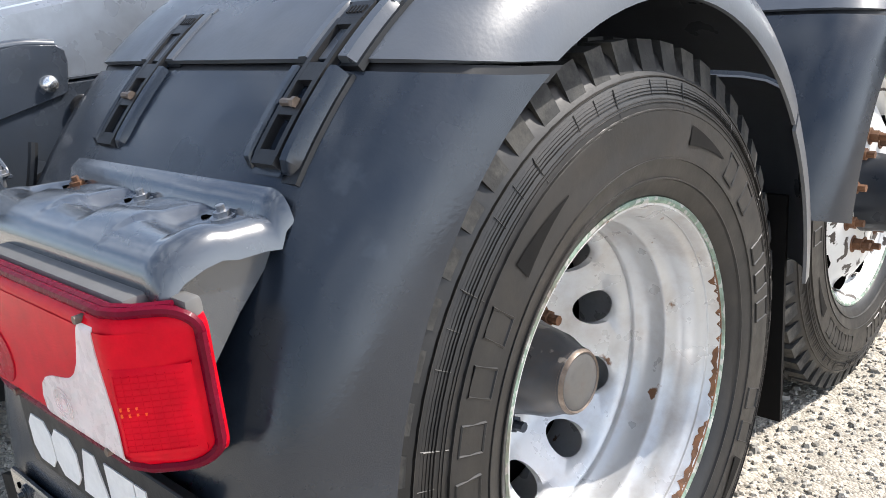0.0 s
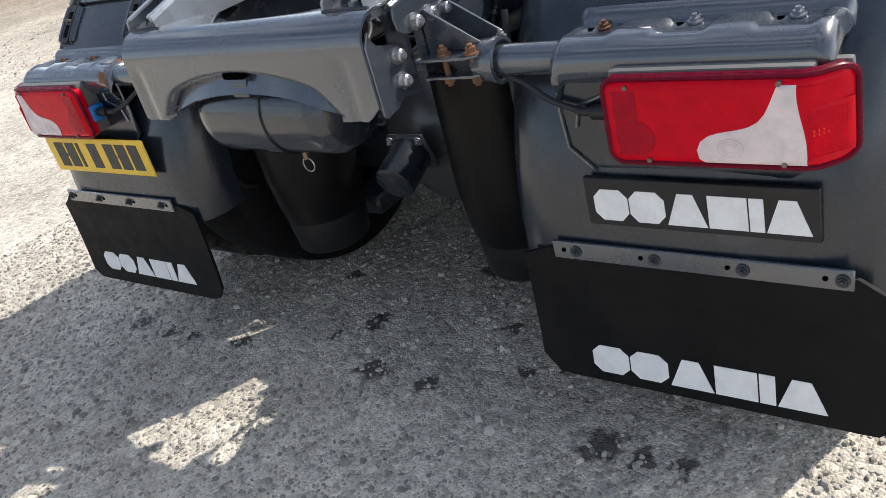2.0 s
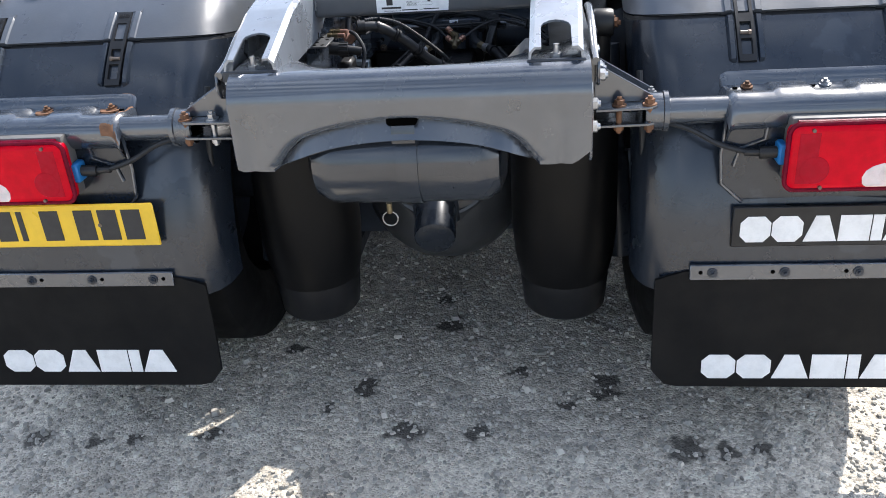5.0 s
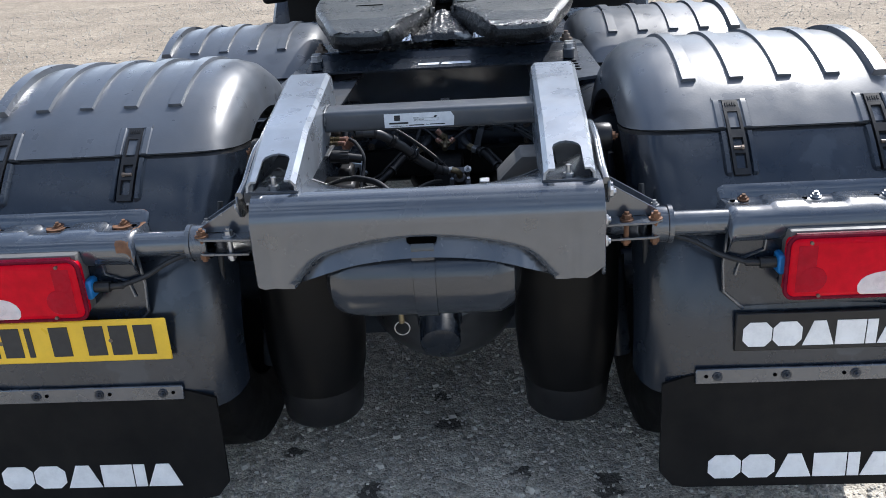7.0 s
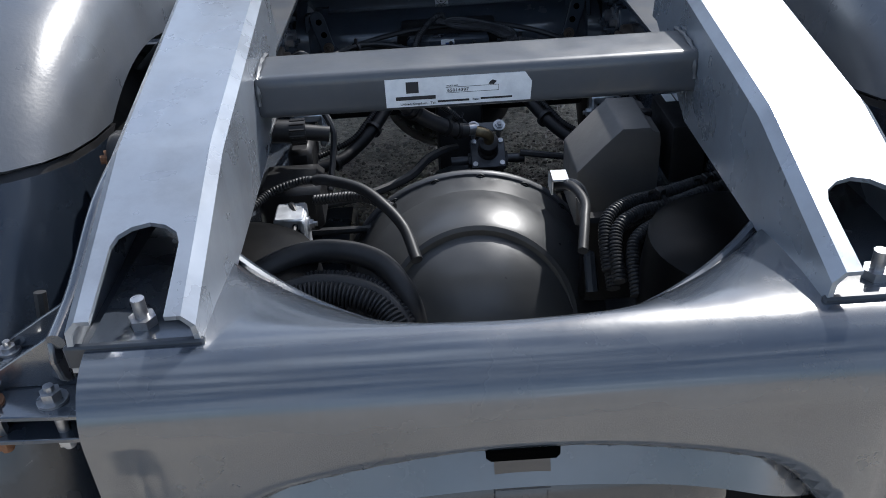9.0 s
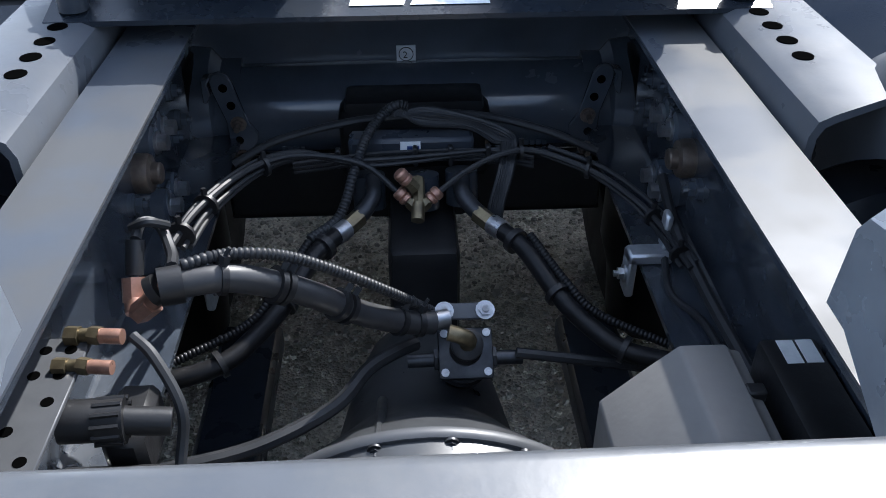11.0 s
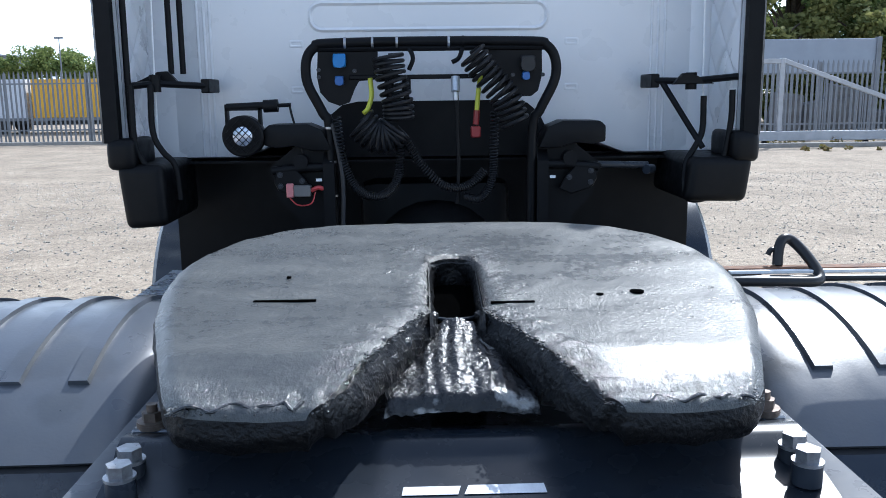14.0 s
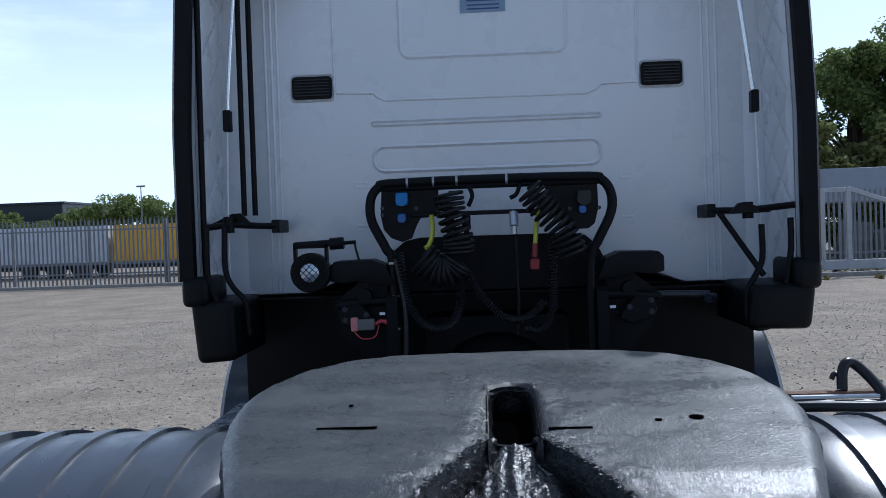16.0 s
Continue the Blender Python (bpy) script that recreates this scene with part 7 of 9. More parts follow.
def ring_tie(p, q, r):
    """A narrow strap round a hose with a square head and its cut end."""
    p, q = Vector(p), Vector(q)
    d = (q - p).normalized()
    up = (Vector((0, 0, 1)) - d * d.z).normalized()
    m_ = p.lerp(q, 0.5)
    part("cable_tie", cyl(p, q, r, 16), "black_plastic", big)
    part("tie_head", joined(cyl(m_ + up * (r - 0.002), m_ + up * (r + 0.009), 0.0052, 4), cyl(m_ + up * (r + 0.008), m_ + up * (r + 0.018) + d * 0.003, 0.0026, 4)), "cable", big)
for k, (u, r) in enumerate(((0.155, 0.0180), (0.33, 0.0205), (0.36, 0.0205), (0.58, 0.0195), (0.61, 0.0195), (0.80, 0.0185), (0.90, 0.0180))):
    P = spline(BIG, 8)
    i0 = u * (len(P) - 1)
    a = P[int(i0)].lerp(P[int(i0) + 1], i0 - int(i0))
    d = (P[int(i0) + 1] - P[int(i0)]).normalized()
    ring_tie(a - d * 0.0035, a + d * 0.0035, r)
part("hose_end", joined(cyl(Vector(BIG[0]) + Vector((0.012, 0.004, -0.001)), Vector(BIG[0]) - Vector((0.010, 0.003, 0)), 0.0195, 18), cyl(Vector(BIG[0]) - Vector((0.010, 0.003, 0)), Vector(BIG[0]) - Vector((0.018, 0.005, 0.004)), 0.0155, 14)), "black_plastic", big)
part("ferrule", cyl((0.006, 0.968, 0.740), (0.030, 0.978, 0.737), 0.0125, 14), "steel", big)
part("conduit", ribbed([(-0.238, 0.848, 0.926), (-0.199, 0.868, 0.924), (-0.146, 0.888, 0.906), (-0.092, 0.915, 0.862), (-0.032, 0.950, 0.800), (0.01, 0.985, 0.745)], 0.0065), "cable", big)
part("elbow", joined(cyl((-0.252, 0.838, 0.908), (-0.280, 0.846, 0.880), 0.0105, 12), cyl((-0.272, 0.843, 0.886), (-0.292, 0.850, 0.866), 0.0122, 6), cyl((-0.296, 0.853, 0.864), (-0.300, 0.870, 0.874), 0.011, 10), cyl((-0.299, 0.866, 0.868), (-0.300, 0.882, 0.888), 0.0135, 8)), "copper", big, "copper hose fittings")
part("riser", cyl((-0.300, 0.884, 0.890), (-0.298, 0.905, 0.920), 0.0095, 10), "cable", big)
part("tied_loop", tube([(-0.298, 0.905, 0.920), (-0.296, 0.930, 0.925), (-0.280, 0.935, 0.915), (-0.262, 0.90, 0.905), (-0.252, 0.862, 0.915)], 0.006, 8, 6), "cable", big)
part("tied_loop", tube([(-0.305, 0.920, 0.925), (-0.285, 0.915, 0.935), (-0.270, 0.93, 0.92)], 0.005, 8, 5), "cable", big)

perf = part("perforated_bracket", box(-0.376, -0.304, 0.60, 0.765, 0.905, 0.910, 0.001, 1), "perf_metal", lorry, "dark perforated bracket plate with brass unions")
for i in range(5):
    for j in range(3):
        if (i + j) % 4 != 3:
            part("hole", cyl((-0.362 + j * 0.022, 0.620 + i * 0.032, 0.9095), (-0.362 + j * 0.022, 0.620 + i * 0.032, 0.9106), 0.0055, 12), "void", perf)
for y, z, r in ((0.762, 0.915, 0.0080), (0.725, 0.912, 0.0072)):
    un = part("union", joined(cyl((-0.325, y, z), (-0.313, y - 0.001, z), r * 1.15, 6), cyl((-0.313, y, z), (-0.304, y, z), r * 0.8, 10), cyl((-0.304, y, z), (-0.294, y - 0.002, z), r * 1.1, 6)), "brass", perf, "brass pipe union")
    part("collar", cyl((-0.294, y - 0.002, z), (-0.274, y - 0.004, z), r * 0.92, 12), "copper", un, "copper-red collar")
part("pipe", tube([(-0.265, 0.758, 0.915), (-0.244, 0.740, 0.905), (-0.220, 0.71, 0.872), (-0.222, 0.69, 0.836), (-0.23, 0.65, 0.79)], 0.0055, 8, 8), "cable", perf)
plg = part("electric_plug", joined(cyl((-0.315, 0.685, 0.885), (-0.275, 0.690, 0.880), 0.019, 14), cyl((-0.275, 0.690, 0.880), (-0.225, 0.695, 0.870), 0.013, 12), cyl((-0.285, 0.688, 0.88), (-0.262, 0.691, 0.879), 0.020, 14)), "black_plastic", perf, "black screw-ring electric plug")
for a in range(12):
    c, q = 0.0195 * math.cos(a * 0.524), 0.0195 * math.sin(a * 0.524)
    part("grip_rib", cyl((-0.285, 0.688 + c, 0.880 + q), (-0.262, 0.691 + c, 0.879 + q), 0.0025, 6), "black_plastic", plg)
part("valve_block", joined(box(-0.34, -0.24, 0.60, 0.70, 0.74, 0.82, 0.01, 1), box(-0.30, -0.26, 0.70, 0.78, 0.78, 0.84, 0.008, 1)), "black_plastic", lorry)

for s in (1, -1):
    br = part("hose_bracket", flipped(joined(box(0.285, 0.345, 1.085, 1.115, 0.728, 0.745, 0.003, 1), box(0.285, 0.297, 1.085, 1.120, 0.672, 0.740, 0.003, 1), box(0.330, 0.340, 1.095, 1.118, 0.745, 0.800, 0.003, 1)), s), "alu", lorry, "bare aluminium hose bracket")
    part("bolt", flipped(hex_bolt((0.285, 1.10, 0.705), (-1, 0, 0), 0.009, 0.010), s), "steel", br)

# arched pipes over the axle
ARCH_L = [(-0.281, 0.95, 0.876), (-0.267, 1.04, 0.870), (-0.221, 1.14, 0.865), (-0.162, 1.20, 0.851), (-0.079, 1.22, 0.823), (-0.024, 1.20, 0.782)]
ARCH_R = [(0.024, 1.20, 0.780), (0.074, 1.22, 0.809), (0.131, 1.23, 0.830), (0.180, 1.23, 0.828), (0.250, 1.20, 0.811), (0.299, 1.16, 0.791), (0.329, 1.11, 0.776), (0.345, 1.02, 0.770)]
for dx, dy, dz, cut in ((0, 0, 0, 0), (0.010, 0.016, -0.012, 1), (-0.004, 0.018, -0.004, 2), (0.014, 0.03, -0.020, 1)):
    P = [(x + dx, y + dy, z + dz) for x, y, z in ARCH_L]
    if cut:
        P = P[:-1] + [(0.02 + 0.05 * cut, 1.245 + dy, 0.822 + dz), (0.12, 1.25 + dy, 0.824 + dz)]
    part("brake_pipe", tube(P, 0.0044 if not cut else 0.0034, 8, 8), "cable", lorry, "black nylon brake pipe")
for dx, dy, dz, cut in ((0, 0, 0, 0), (-0.008, 0.012, -0.006, 1), (0.010, 0.010, 0.004, 1)):
    P = [(x + dx, y + dy, z + dz) for x, y, z in ARCH_R]
    part("brake_pipe", tube(P[3:] if cut else P, 0.0044 if not cut else 0.0034, 8, 8), "cable", lorry, "black nylon brake pipe")
def pipe_tie(c, d, r):
    c, d = Vector(c), Vector(d).normalized()
    t_ = part("cable_tie", cyl(c - d * 0.0025, c + d * 0.0025, r, 12), "black_plastic", lorry)
    part("tie_head", cyl(c + Vector((0, 0, r - 0.001)), c + Vector((0, 0.001, r + 0.008)), 0.0038, 4), "black_plastic", t_)
for c, d, r in (((-0.262, 1.06, 0.862), (0.3, 1, 0), 0.016), ((-0.205, 1.165, 0.855), (0.8, 0.7, 0), 0.014), ((-0.276, 0.985, 0.870), (0.1, 1, 0), 0.017), ((0.243, 1.205, 0.812), (0.9, -0.4, 0), 0.013), ((0.322, 1.13, 0.778), (0.4, -1, 0), 0.014), ((0.338, 1.05, 0.772), (0.2, -1, 0), 0.014), ((0.15, 1.235, 0.828), (1, 0, 0), 0.012)):
    pipe_tie(c, d, r)
for p, q in (((-0.004, 1.20, 0.791), (-0.026, 1.20, 0.818)), ((-0.004, 1.19, 0.765), (-0.026, 1.20, 0.785)), ((0.004, 1.19, 0.765), (0.026, 1.20, 0.783))):
    a, b = Vector(p), Vector(q)
    n_ = (b - a).normalized()
    u = part("pipe_union", joined(cyl(a, a + n_ * 0.013, 0.0095, 6), cyl(a + n_ * 0.013, a + n_ * 0.017, 0.0075, 10)), "brass", lorry, "brass brake pipe union", sharp=30)
    part("collar", joined(lathe([(0.0075, 0.0), (0.0105, 0.002), (0.0105, 0.007), (0.0085, 0.009), (0.0105, 0.011), (0.0105, 0.018), (0.008, 0.021)], "z", (0, 0, 0), 16)), "copper", u, "copper-red collar", sharp=30).matrix_world = Matrix.Translation(a + n_ * 0.016) @ n_.to_track_quat('Z', 'Y').to_matrix().to_4x4()
part("tee_union", joined(cyl((-0.002, 1.168, 0.758), (0.0, 1.19, 0.772), 0.010, 10), cyl((0.0, 1.19, 0.770), (0.0, 1.23, 0.790), 0.010, 8)), "brass", lorry, "brass tee union")
for c, r in (((0.008, 1.240, 0.735), 0.024), ((-0.072, 1.245, 0.735), 0.024), ((0.066, 1.250, 0.735), 0.024)):
    part("solenoid", cyl(c, (c[0], c[1] + 0.012, c[2] + 0.050), r, 18), "dark_paint", lorry)
for s in (1, -1):
    f = part("hose_elbow", flipped(tube([(0.066, 1.245, 0.785), (0.064, 1.215, 0.775), (0.076, 1.190, 0.766), (0.086, 1.176, 0.762)], 0.0125, 10, 4), s), "dark_alu", lorry, "oily metal elbow on a brake hose")
    part("hex_union", flipped(cyl((0.084, 1.177, 0.762), (0.103, 1.154, 0.757), 0.0135, 6), s), "brass", f, "dull brass hexagon union")
    part("ferrule", flipped(cyl((0.102, 1.155, 0.758), (0.116, 1.138, 0.757), 0.0145, 16), s), "steel", f)
    part("hose", flipped(tube([(0.114, 1.140, 0.757), (0.143, 1.10, 0.751), (0.178, 1.03, 0.728), (0.214, 0.99, 0.706), (0.258, 0.95, 0.695), (0.35, 0.92, 0.69)], 0.0128, 12, 8), s), "wrap", f)
    for c, d in (((0.128, 1.122, 0.754), (0.134, 1.114, 0.753)), ((0.176, 1.034, 0.729), (0.180, 1.027, 0.727)), ((0.250, 0.956, 0.696), (0.256, 0.952, 0.695))):
        part("cable_tie", flipped(cyl(c, d, 0.0185, 14), s), "black_plastic", f)
    part("conduit", flipped(ribbed([(0.150, 1.115, 0.765), (0.188, 1.04, 0.742), (0.225, 1.0, 0.718), (0.31, 0.955, 0.70)], 0.0062), s), "wrap", f)
loom = part("wiring_loom", ribbed([(-0.150, 1.12, 0.765), (-0.111, 1.165, 0.772), (-0.089, 1.22, 0.815), (-0.071, 1.27, 0.842), (-0.046, 1.30, 0.862), (-0.025, 1.30, 0.875), (-0.012, 1.30, 0.872)], 0.0075), "cable", lorry, "black corrugated wiring loom tied in a loop")
for k in range(6):
    h = 0.0035 * (k - 2.5)
    part("wire", tube([(-0.014, 1.30, 0.872 + h * 0.4), (-0.022 - h, 1.295, 0.860), (0.012, 1.295 + h, 0.858 + h), (0.079, 1.295, 0.846 + h), (0.122 + h, 1.27, 0.836 + h), (0.136 + h, 1.262, 0.826), (0.127 + h, 1.22, 0.805), (0.114 + h, 1.20, 0.765), (0.108 + h, 1.19, 0.73)], 0.0038, 7, 8), "cable", loom)
part("wire", tube([(-0.27, 1.27, 0.800), (-0.207, 1.30, 0.821), (-0.107, 1.325, 0.835), (-0.03, 1.33, 0.840), (0.08, 1.33, 0.842), (0.18, 1.30, 0.832), (0.27, 1.27, 0.806)], 0.0062, 8, 8), "cable", loom)
for dz in (0.0, 0.007, 0.014):
    part("wire", tube([(-0.18, 1.25, 0.795 + dz), (-0.05, 1.262, 0.802 + dz), (0.10, 1.262, 0.802 + dz), (0.17, 1.24, 0.800 + dz)], 0.0035, 6, 6), "cable", loom)
lab = part("valve_body", box(-0.10, 0.085, 1.272, 1.31, 0.795, 0.832, 0.006, 1), "dark_paint", lorry)
part("paper_label", box(-0.024, 0.006, 1.2705, 1.2715, 0.815, 0.829), "sticker", lab, "small white barcode label")
part("print_bar", box(-0.014, 0.004, 1.270, 1.2706, 0.8165, 0.822), "deep_blue", lab)
for x in (-0.115, -0.002, 0.05, 0.105):
    part("cable_tie", box(x - 0.004, x + 0.004, 1.255, 1.268, 0.795, 0.826, 0.002, 1), "black_plastic", lab)

# added box whose black stands in for the crossbar's shadow
part("crossbar_shade_box", box(0.165, 0.305, 0.525, 0.556, 0.62, 0.775, 0.006, 1), "cab_black", lorry, "black box added under the crossbar in place of its shade")
cover = part("valve_cover", prism([(0.172, 0.70), (0.172, 0.800), (0.215, 0.845), (0.243, 0.872), (0.288, 0.872), (0.293, 0.865), (0.303, 0.863), (0.306, 0.845), (0.306, 0.70)], "y", 0.635, 0.768, 0.005, 2), "grey_cover", lorry, "grey moulded valve cover with clip")
part("clip", box(0.288, 0.306, 0.700, 0.715, 0.858, 0.872, 0.002, 1), "black_plastic", cover)
ecu = part("control_unit", box(0.322, 0.380, 0.635, 0.776, 0.77, 0.870, 0.008, 2), "black_plastic", lorry, "black control unit with a white label")
for x in (0.338, 0.357):
    part("paper_label", box(x, x + 0.016, 0.738, 0.770, 0.8702, 0.8710), "sticker", ecu)
part("lint", prism([(0.298, 0.775), (0.312, 0.770), (0.316, 0.792), (0.308, 0.810)], "z", 0.80, 0.83, 0.004, 1), "sticker", lorry)
part("wire", tube([(0.335, 1.10, 0.74), (0.325, 1.02, 0.73), (0.345, 0.95, 0.74), (0.34, 0.85, 0.76), (0.335, 0.76, 0.79)], 0.005, 8, 8), "cable", lorry)
part("wire", tube([(0.350, 1.20, 0.80), (0.345, 1.10, 0.78), (0.355, 0.98, 0.76), (0.36, 0.85, 0.76), (0.35, 0.70, 0.78)], 0.008, 8, 8), "cable", lorry)
# looms beside the reservoir
lm = part("wiring_loom", ribbed([(-0.380, 0.47, 0.80), (-0.364, 0.504, 0.82), (-0.338, 0.537, 0.825), (-0.310, 0.573, 0.832), (-0.262, 0.580, 0.845), (-0.235, 0.572, 0.848)], 0.0068), "cable", lorry, "black corrugated wiring loom joined to a smooth hose")
part("hose", tube([(-0.240, 0.574, 0.848), (-0.221, 0.568, 0.850), (-0.171, 0.544, 0.845), (-0.135, 0.510, 0.832), (-0.106, 0.472, 0.812), (-0.09, 0.42, 0.79)], 0.0085, 10, 8), "cable", lm)
part("wiring_loom", ribbed([(-0.25, 0.600, 0.800), (-0.185, 0.575, 0.815), (-0.156, 0.558, 0.818), (-0.123, 0.534, 0.812)], 0.0088), "cable", lorry, "black corrugated wiring loom")
part("wire", tube([(-0.285, 0.585, 0.80), (-0.278, 0.560, 0.815), (-0.268, 0.52, 0.812), (-0.270, 0.48, 0.80), (-0.262, 0.44, 0.78)], 0.0045, 8, 8), "cable", lorry)
part("wire", tube([(-0.292, 0.580, 0.80), (-0.275, 0.545, 0.82), (-0.262, 0.51, 0.80), (-0.255, 0.45, 0.78)], 0.0045, 8, 8), "cable", lorry)
L1 = [(0.392, 0.575, 0.835), (0.375, 0.55, 0.825), (0.331, 0.537, 0.82), (0.271, 0.509, 0.82), (0.225, 0.493, 0.82), (0.189, 0.465, 0.815), (0.178, 0.435, 0.80), (0.176, 0.39, 0.77)]
for dx, dy, dz in ((0, 0, 0), (0.010, -0.023, -0.004), (0.005, -0.010, -0.023), (0.030, -0.046, -0.012)):
    part("wiring_loom", ribbed([(min(x + dx * (1 if k > 2 else 0.3), 0.376), y + dy, z + dz) for k, (x, y, z) in enumerate(L1)], 0.0102), "cable", lorry, "black corrugated wiring loom looped beside the rail")
for x, y in ((0.258, 0.488), (0.335, 0.522)):
    u, v = Vector((0.40, -0.92, -0.08)).normalized(), Vector((0, 0, 1))
    c = Vector((x + 0.006, y - 0.010, 0.812))
    st = part("cable_tie", tube([c + u * (0.029 * math.cos(a * 0.2618)) + v * (0.027 * math.sin(a * 0.2618)) for a in range(25)], 0.0032, 6), "black_plastic", lorry, "black strap round the looms")
    part("tie_head", moved(box(-0.006, 0.006, -0.007, 0.007, -0.004, 0.007, 0.0015, 1), Matrix.Translation(c + v * 0.029) @ Matrix.Rotation(radians(22), 4, 'Z')), "black_plastic", st)
part("dark_hose", tube([(0.125, 0.60, 0.80), (0.148, 0.555, 0.82), (0.160, 0.504, 0.82), (0.152, 0.455, 0.815), (0.14, 0.40, 0.80)], 0.0075, 10, 8), "cable", lorry)
part("pipe_clip", joined(box(0.120, 0.148, 0.565, 0.60, 0.822, 0.826, 0.001, 1), box(0.120, 0.124, 0.565, 0.60, 0.80, 0.826, 0.001, 1)), "alu", lorry, "bent metal pipe clip")
hb = part("hose_bracket", joined(box(-0.300, -0.255, 0.505, 0.560, 0.800, 0.820, 0.003, 1), box(-0.262, -0.252, 0.50, 0.545, 0.755, 0.818, 0.003, 1)), "alu", lorry, "bare aluminium hose bracket")
part("bolt", hex_bolt((-0.252, 0.525, 0.800), (1, 0, 0), 0.008, 0.008), "steel", hb)
part("pipe_stub", tube([(0.135, 0.60, 0.80), (0.165, 0.585, 0.80), (0.175, 0.56, 0.76), (0.178, 0.50, 0.66)], 0.010, 8, 5), "dark_paint", lorry)

# walkway of bright plate behind the cab
walkw = part("walkway", box(-0.296, 0.296, 1.86, 3.15, 1.000, 1.008), "checker", lorry, "bright aluminium tread plate walkway")
studs = []
for i in range(29):
    for j in range(64):
        x, y = -0.28 + i * 0.02, 1.87 + j * 0.02
        a = 0.8 if (i + j) % 2 else -0.8
        d = Vector((math.cos(a), math.sin(a), 0)) * 0.008
        c = Vector((x, y, 1.0085))
        studs.append(tube([c - d, c + d], 0.0022, 4))
part("raised_pattern", joined(*studs), "checker", walkw)
for s in (1, -1):
    part("side_step", flipped(box(0.56, 0.80, 2.30, 2.75, 1.02, 1.03), s), "checker", lorry, "bright aluminium side plate")

# ---- cab ----
CAB_Y = 3.55


def rounded(x0, x1, z0, z1, r, n=5):
    P = []
    for cx, cz, a0 in ((x1 - r, z1 - r, 0), (x0 + r, z1 - r, 90), (x0 + r, z0 + r, 180), (x1 - r, z0 + r, 270)):
        for k in range(n + 1):
            a = radians(a0 + 90 * k / n)
            P.append((cx + r * math.cos(a), cz + r * math.sin(a)))
    return P


cab = part("cab", prism([(-1.20, 1.30), (-0.74, 1.30), (-0.58, 1.36), (0.58, 1.36), (0.74, 1.30), (1.20, 1.30), (1.20, 2.80), (1.06, 2.95), (-1.06, 2.95), (-1.20, 2.80)], "y", CAB_Y, 5.75, 0.03, 2), "white", lorry, "white sleeper cab with a pressed steel rear wall")
# pressings of the rear wall
def raised_ring(x0, x1, z0, z1, r, name="pressing", wdt=0.018, depth=0.0065):
    o, i = rounded(x0, x1, z0, z1, r), rounded(x0 + wdt, x1 - wdt, z0 + wdt, z1 - wdt, max(0.004, r - wdt))
    mid = rounded(x0 + wdt / 2, x1 - wdt / 2, z0 + wdt / 2, z1 - wdt / 2, max(0.005, r - wdt / 2))
    n = len(o)
    V = [(x, CAB_Y - 0.0005, z) for x, z in o] + [(x, CAB_Y - depth, z) for x, z in mid] + [(x, CAB_Y - 0.0005, z) for x, z in i]
    F = [(k, (k + 1) % n, n + (k + 1) % n, n + k) for k in range(n)] + [(n + k, n + (k + 1) % n, 2 * n + (k + 1) % n, 2 * n + k) for k in range(n)]
    return part(name, (V, F), "white", cab, sharp=60)


raised_ring(-0.352, 0.318, 2.215, 2.560, 0.05)
raised_ring(-0.470, 0.440, 1.770, 1.885, 0.05, wdt=0.018, depth=0.0075)
raised_ring(-0.470, 0.440, 1.955, 1.985, 0.012, wdt=0.014, depth=0.0075)
for pts in ([(-0.61, 2.60), (-0.61, 2.12), (-0.60, 2.095), (-0.455, 2.09), (-0.44, 2.075), (-0.41, 2.06), (0.38, 2.055), (0.42, 2.07), (0.44, 2.09), (0.58, 2.09), (0.583, 2.60)],
            [(-0.86, 2.66), (-0.86, 1.31)], [(-0.885, 2.66), (-0.885, 1.31)], [(-0.835, 2.66), (-0.84, 1.31)], [(0.855, 2.66), (0.86, 1.31)], [(0.885, 2.66), (0.885, 1.31)], [(0.83, 2.66), (0.835, 1.31)]):
    part("crease", tube([(x, CAB_Y + 0.0005, z) for x, z in pts], 0.0055, 8), "white", cab)
for x in (-0.545, 0.500):
    for z in (1.545, 1.715):
        raised_ring(x, x + 0.055, z, z + 0.028, 0.008, wdt=0.010, depth=0.003)
# roof lip
lip = part("roof_lip", prism([(3.555, 2.64), (3.53, 2.645), (3.515, 2.665), (3.515, 2.70), (3.54, 2.72), (3.54, 2.90), (3.555, 2.90)], "x", -0.90, 0.90), "white", lorry, "white pressed lip below the cab roof")
for x in (-0.56, -0.20, 0.17, 0.55):
    part("notch", box(x - 0.035, x + 0.035, 3.528, 3.555, 2.605, 2.66, 0.008, 1), "white", lip)
for x0 in (-0.777, 0.593):
    vent = part("air_vent", prism(rounded(x0, x0 + 0.158, 2.075, 2.164, 0.014), "y", CAB_Y - 0.012, CAB_Y + 0.002), "cab_black", lorry, "black slatted air vent")
    for k in range(6):
        part("slat", box(x0 + 0.010, x0 + 0.148, CAB_Y - 0.018, CAB_Y - 0.011, 2.087 + k * 0.012, 2.092 + k * 0.012), "black_plastic", vent)
    raised_ring(x0 - 0.010, x0 + 0.168, 2.063, 2.176, 0.02, wdt=0.008, depth=0.005)
sgn = part("dealer_sticker", box(-0.102, 0.076, CAB_Y - 0.003, CAB_Y - 0.001, 2.389, 2.517), "sign_blue", lorry, "blue-grey dealer sticker with plain bars")
part("white_bar", box(-0.085, 0.002, CAB_Y - 0.0042, CAB_Y - 0.003, 2.473, 2.503), "sticker", sgn)
part("blue_bar", box(0.004, 0.060, CAB_Y - 0.0042, CAB_Y - 0.003, 2.473, 2.503), "deep_blue", sgn)
part("white_bar", box(-0.102, 0.076, CAB_Y - 0.0042, CAB_Y - 0.003, 2.447, 2.455), "sticker", sgn)
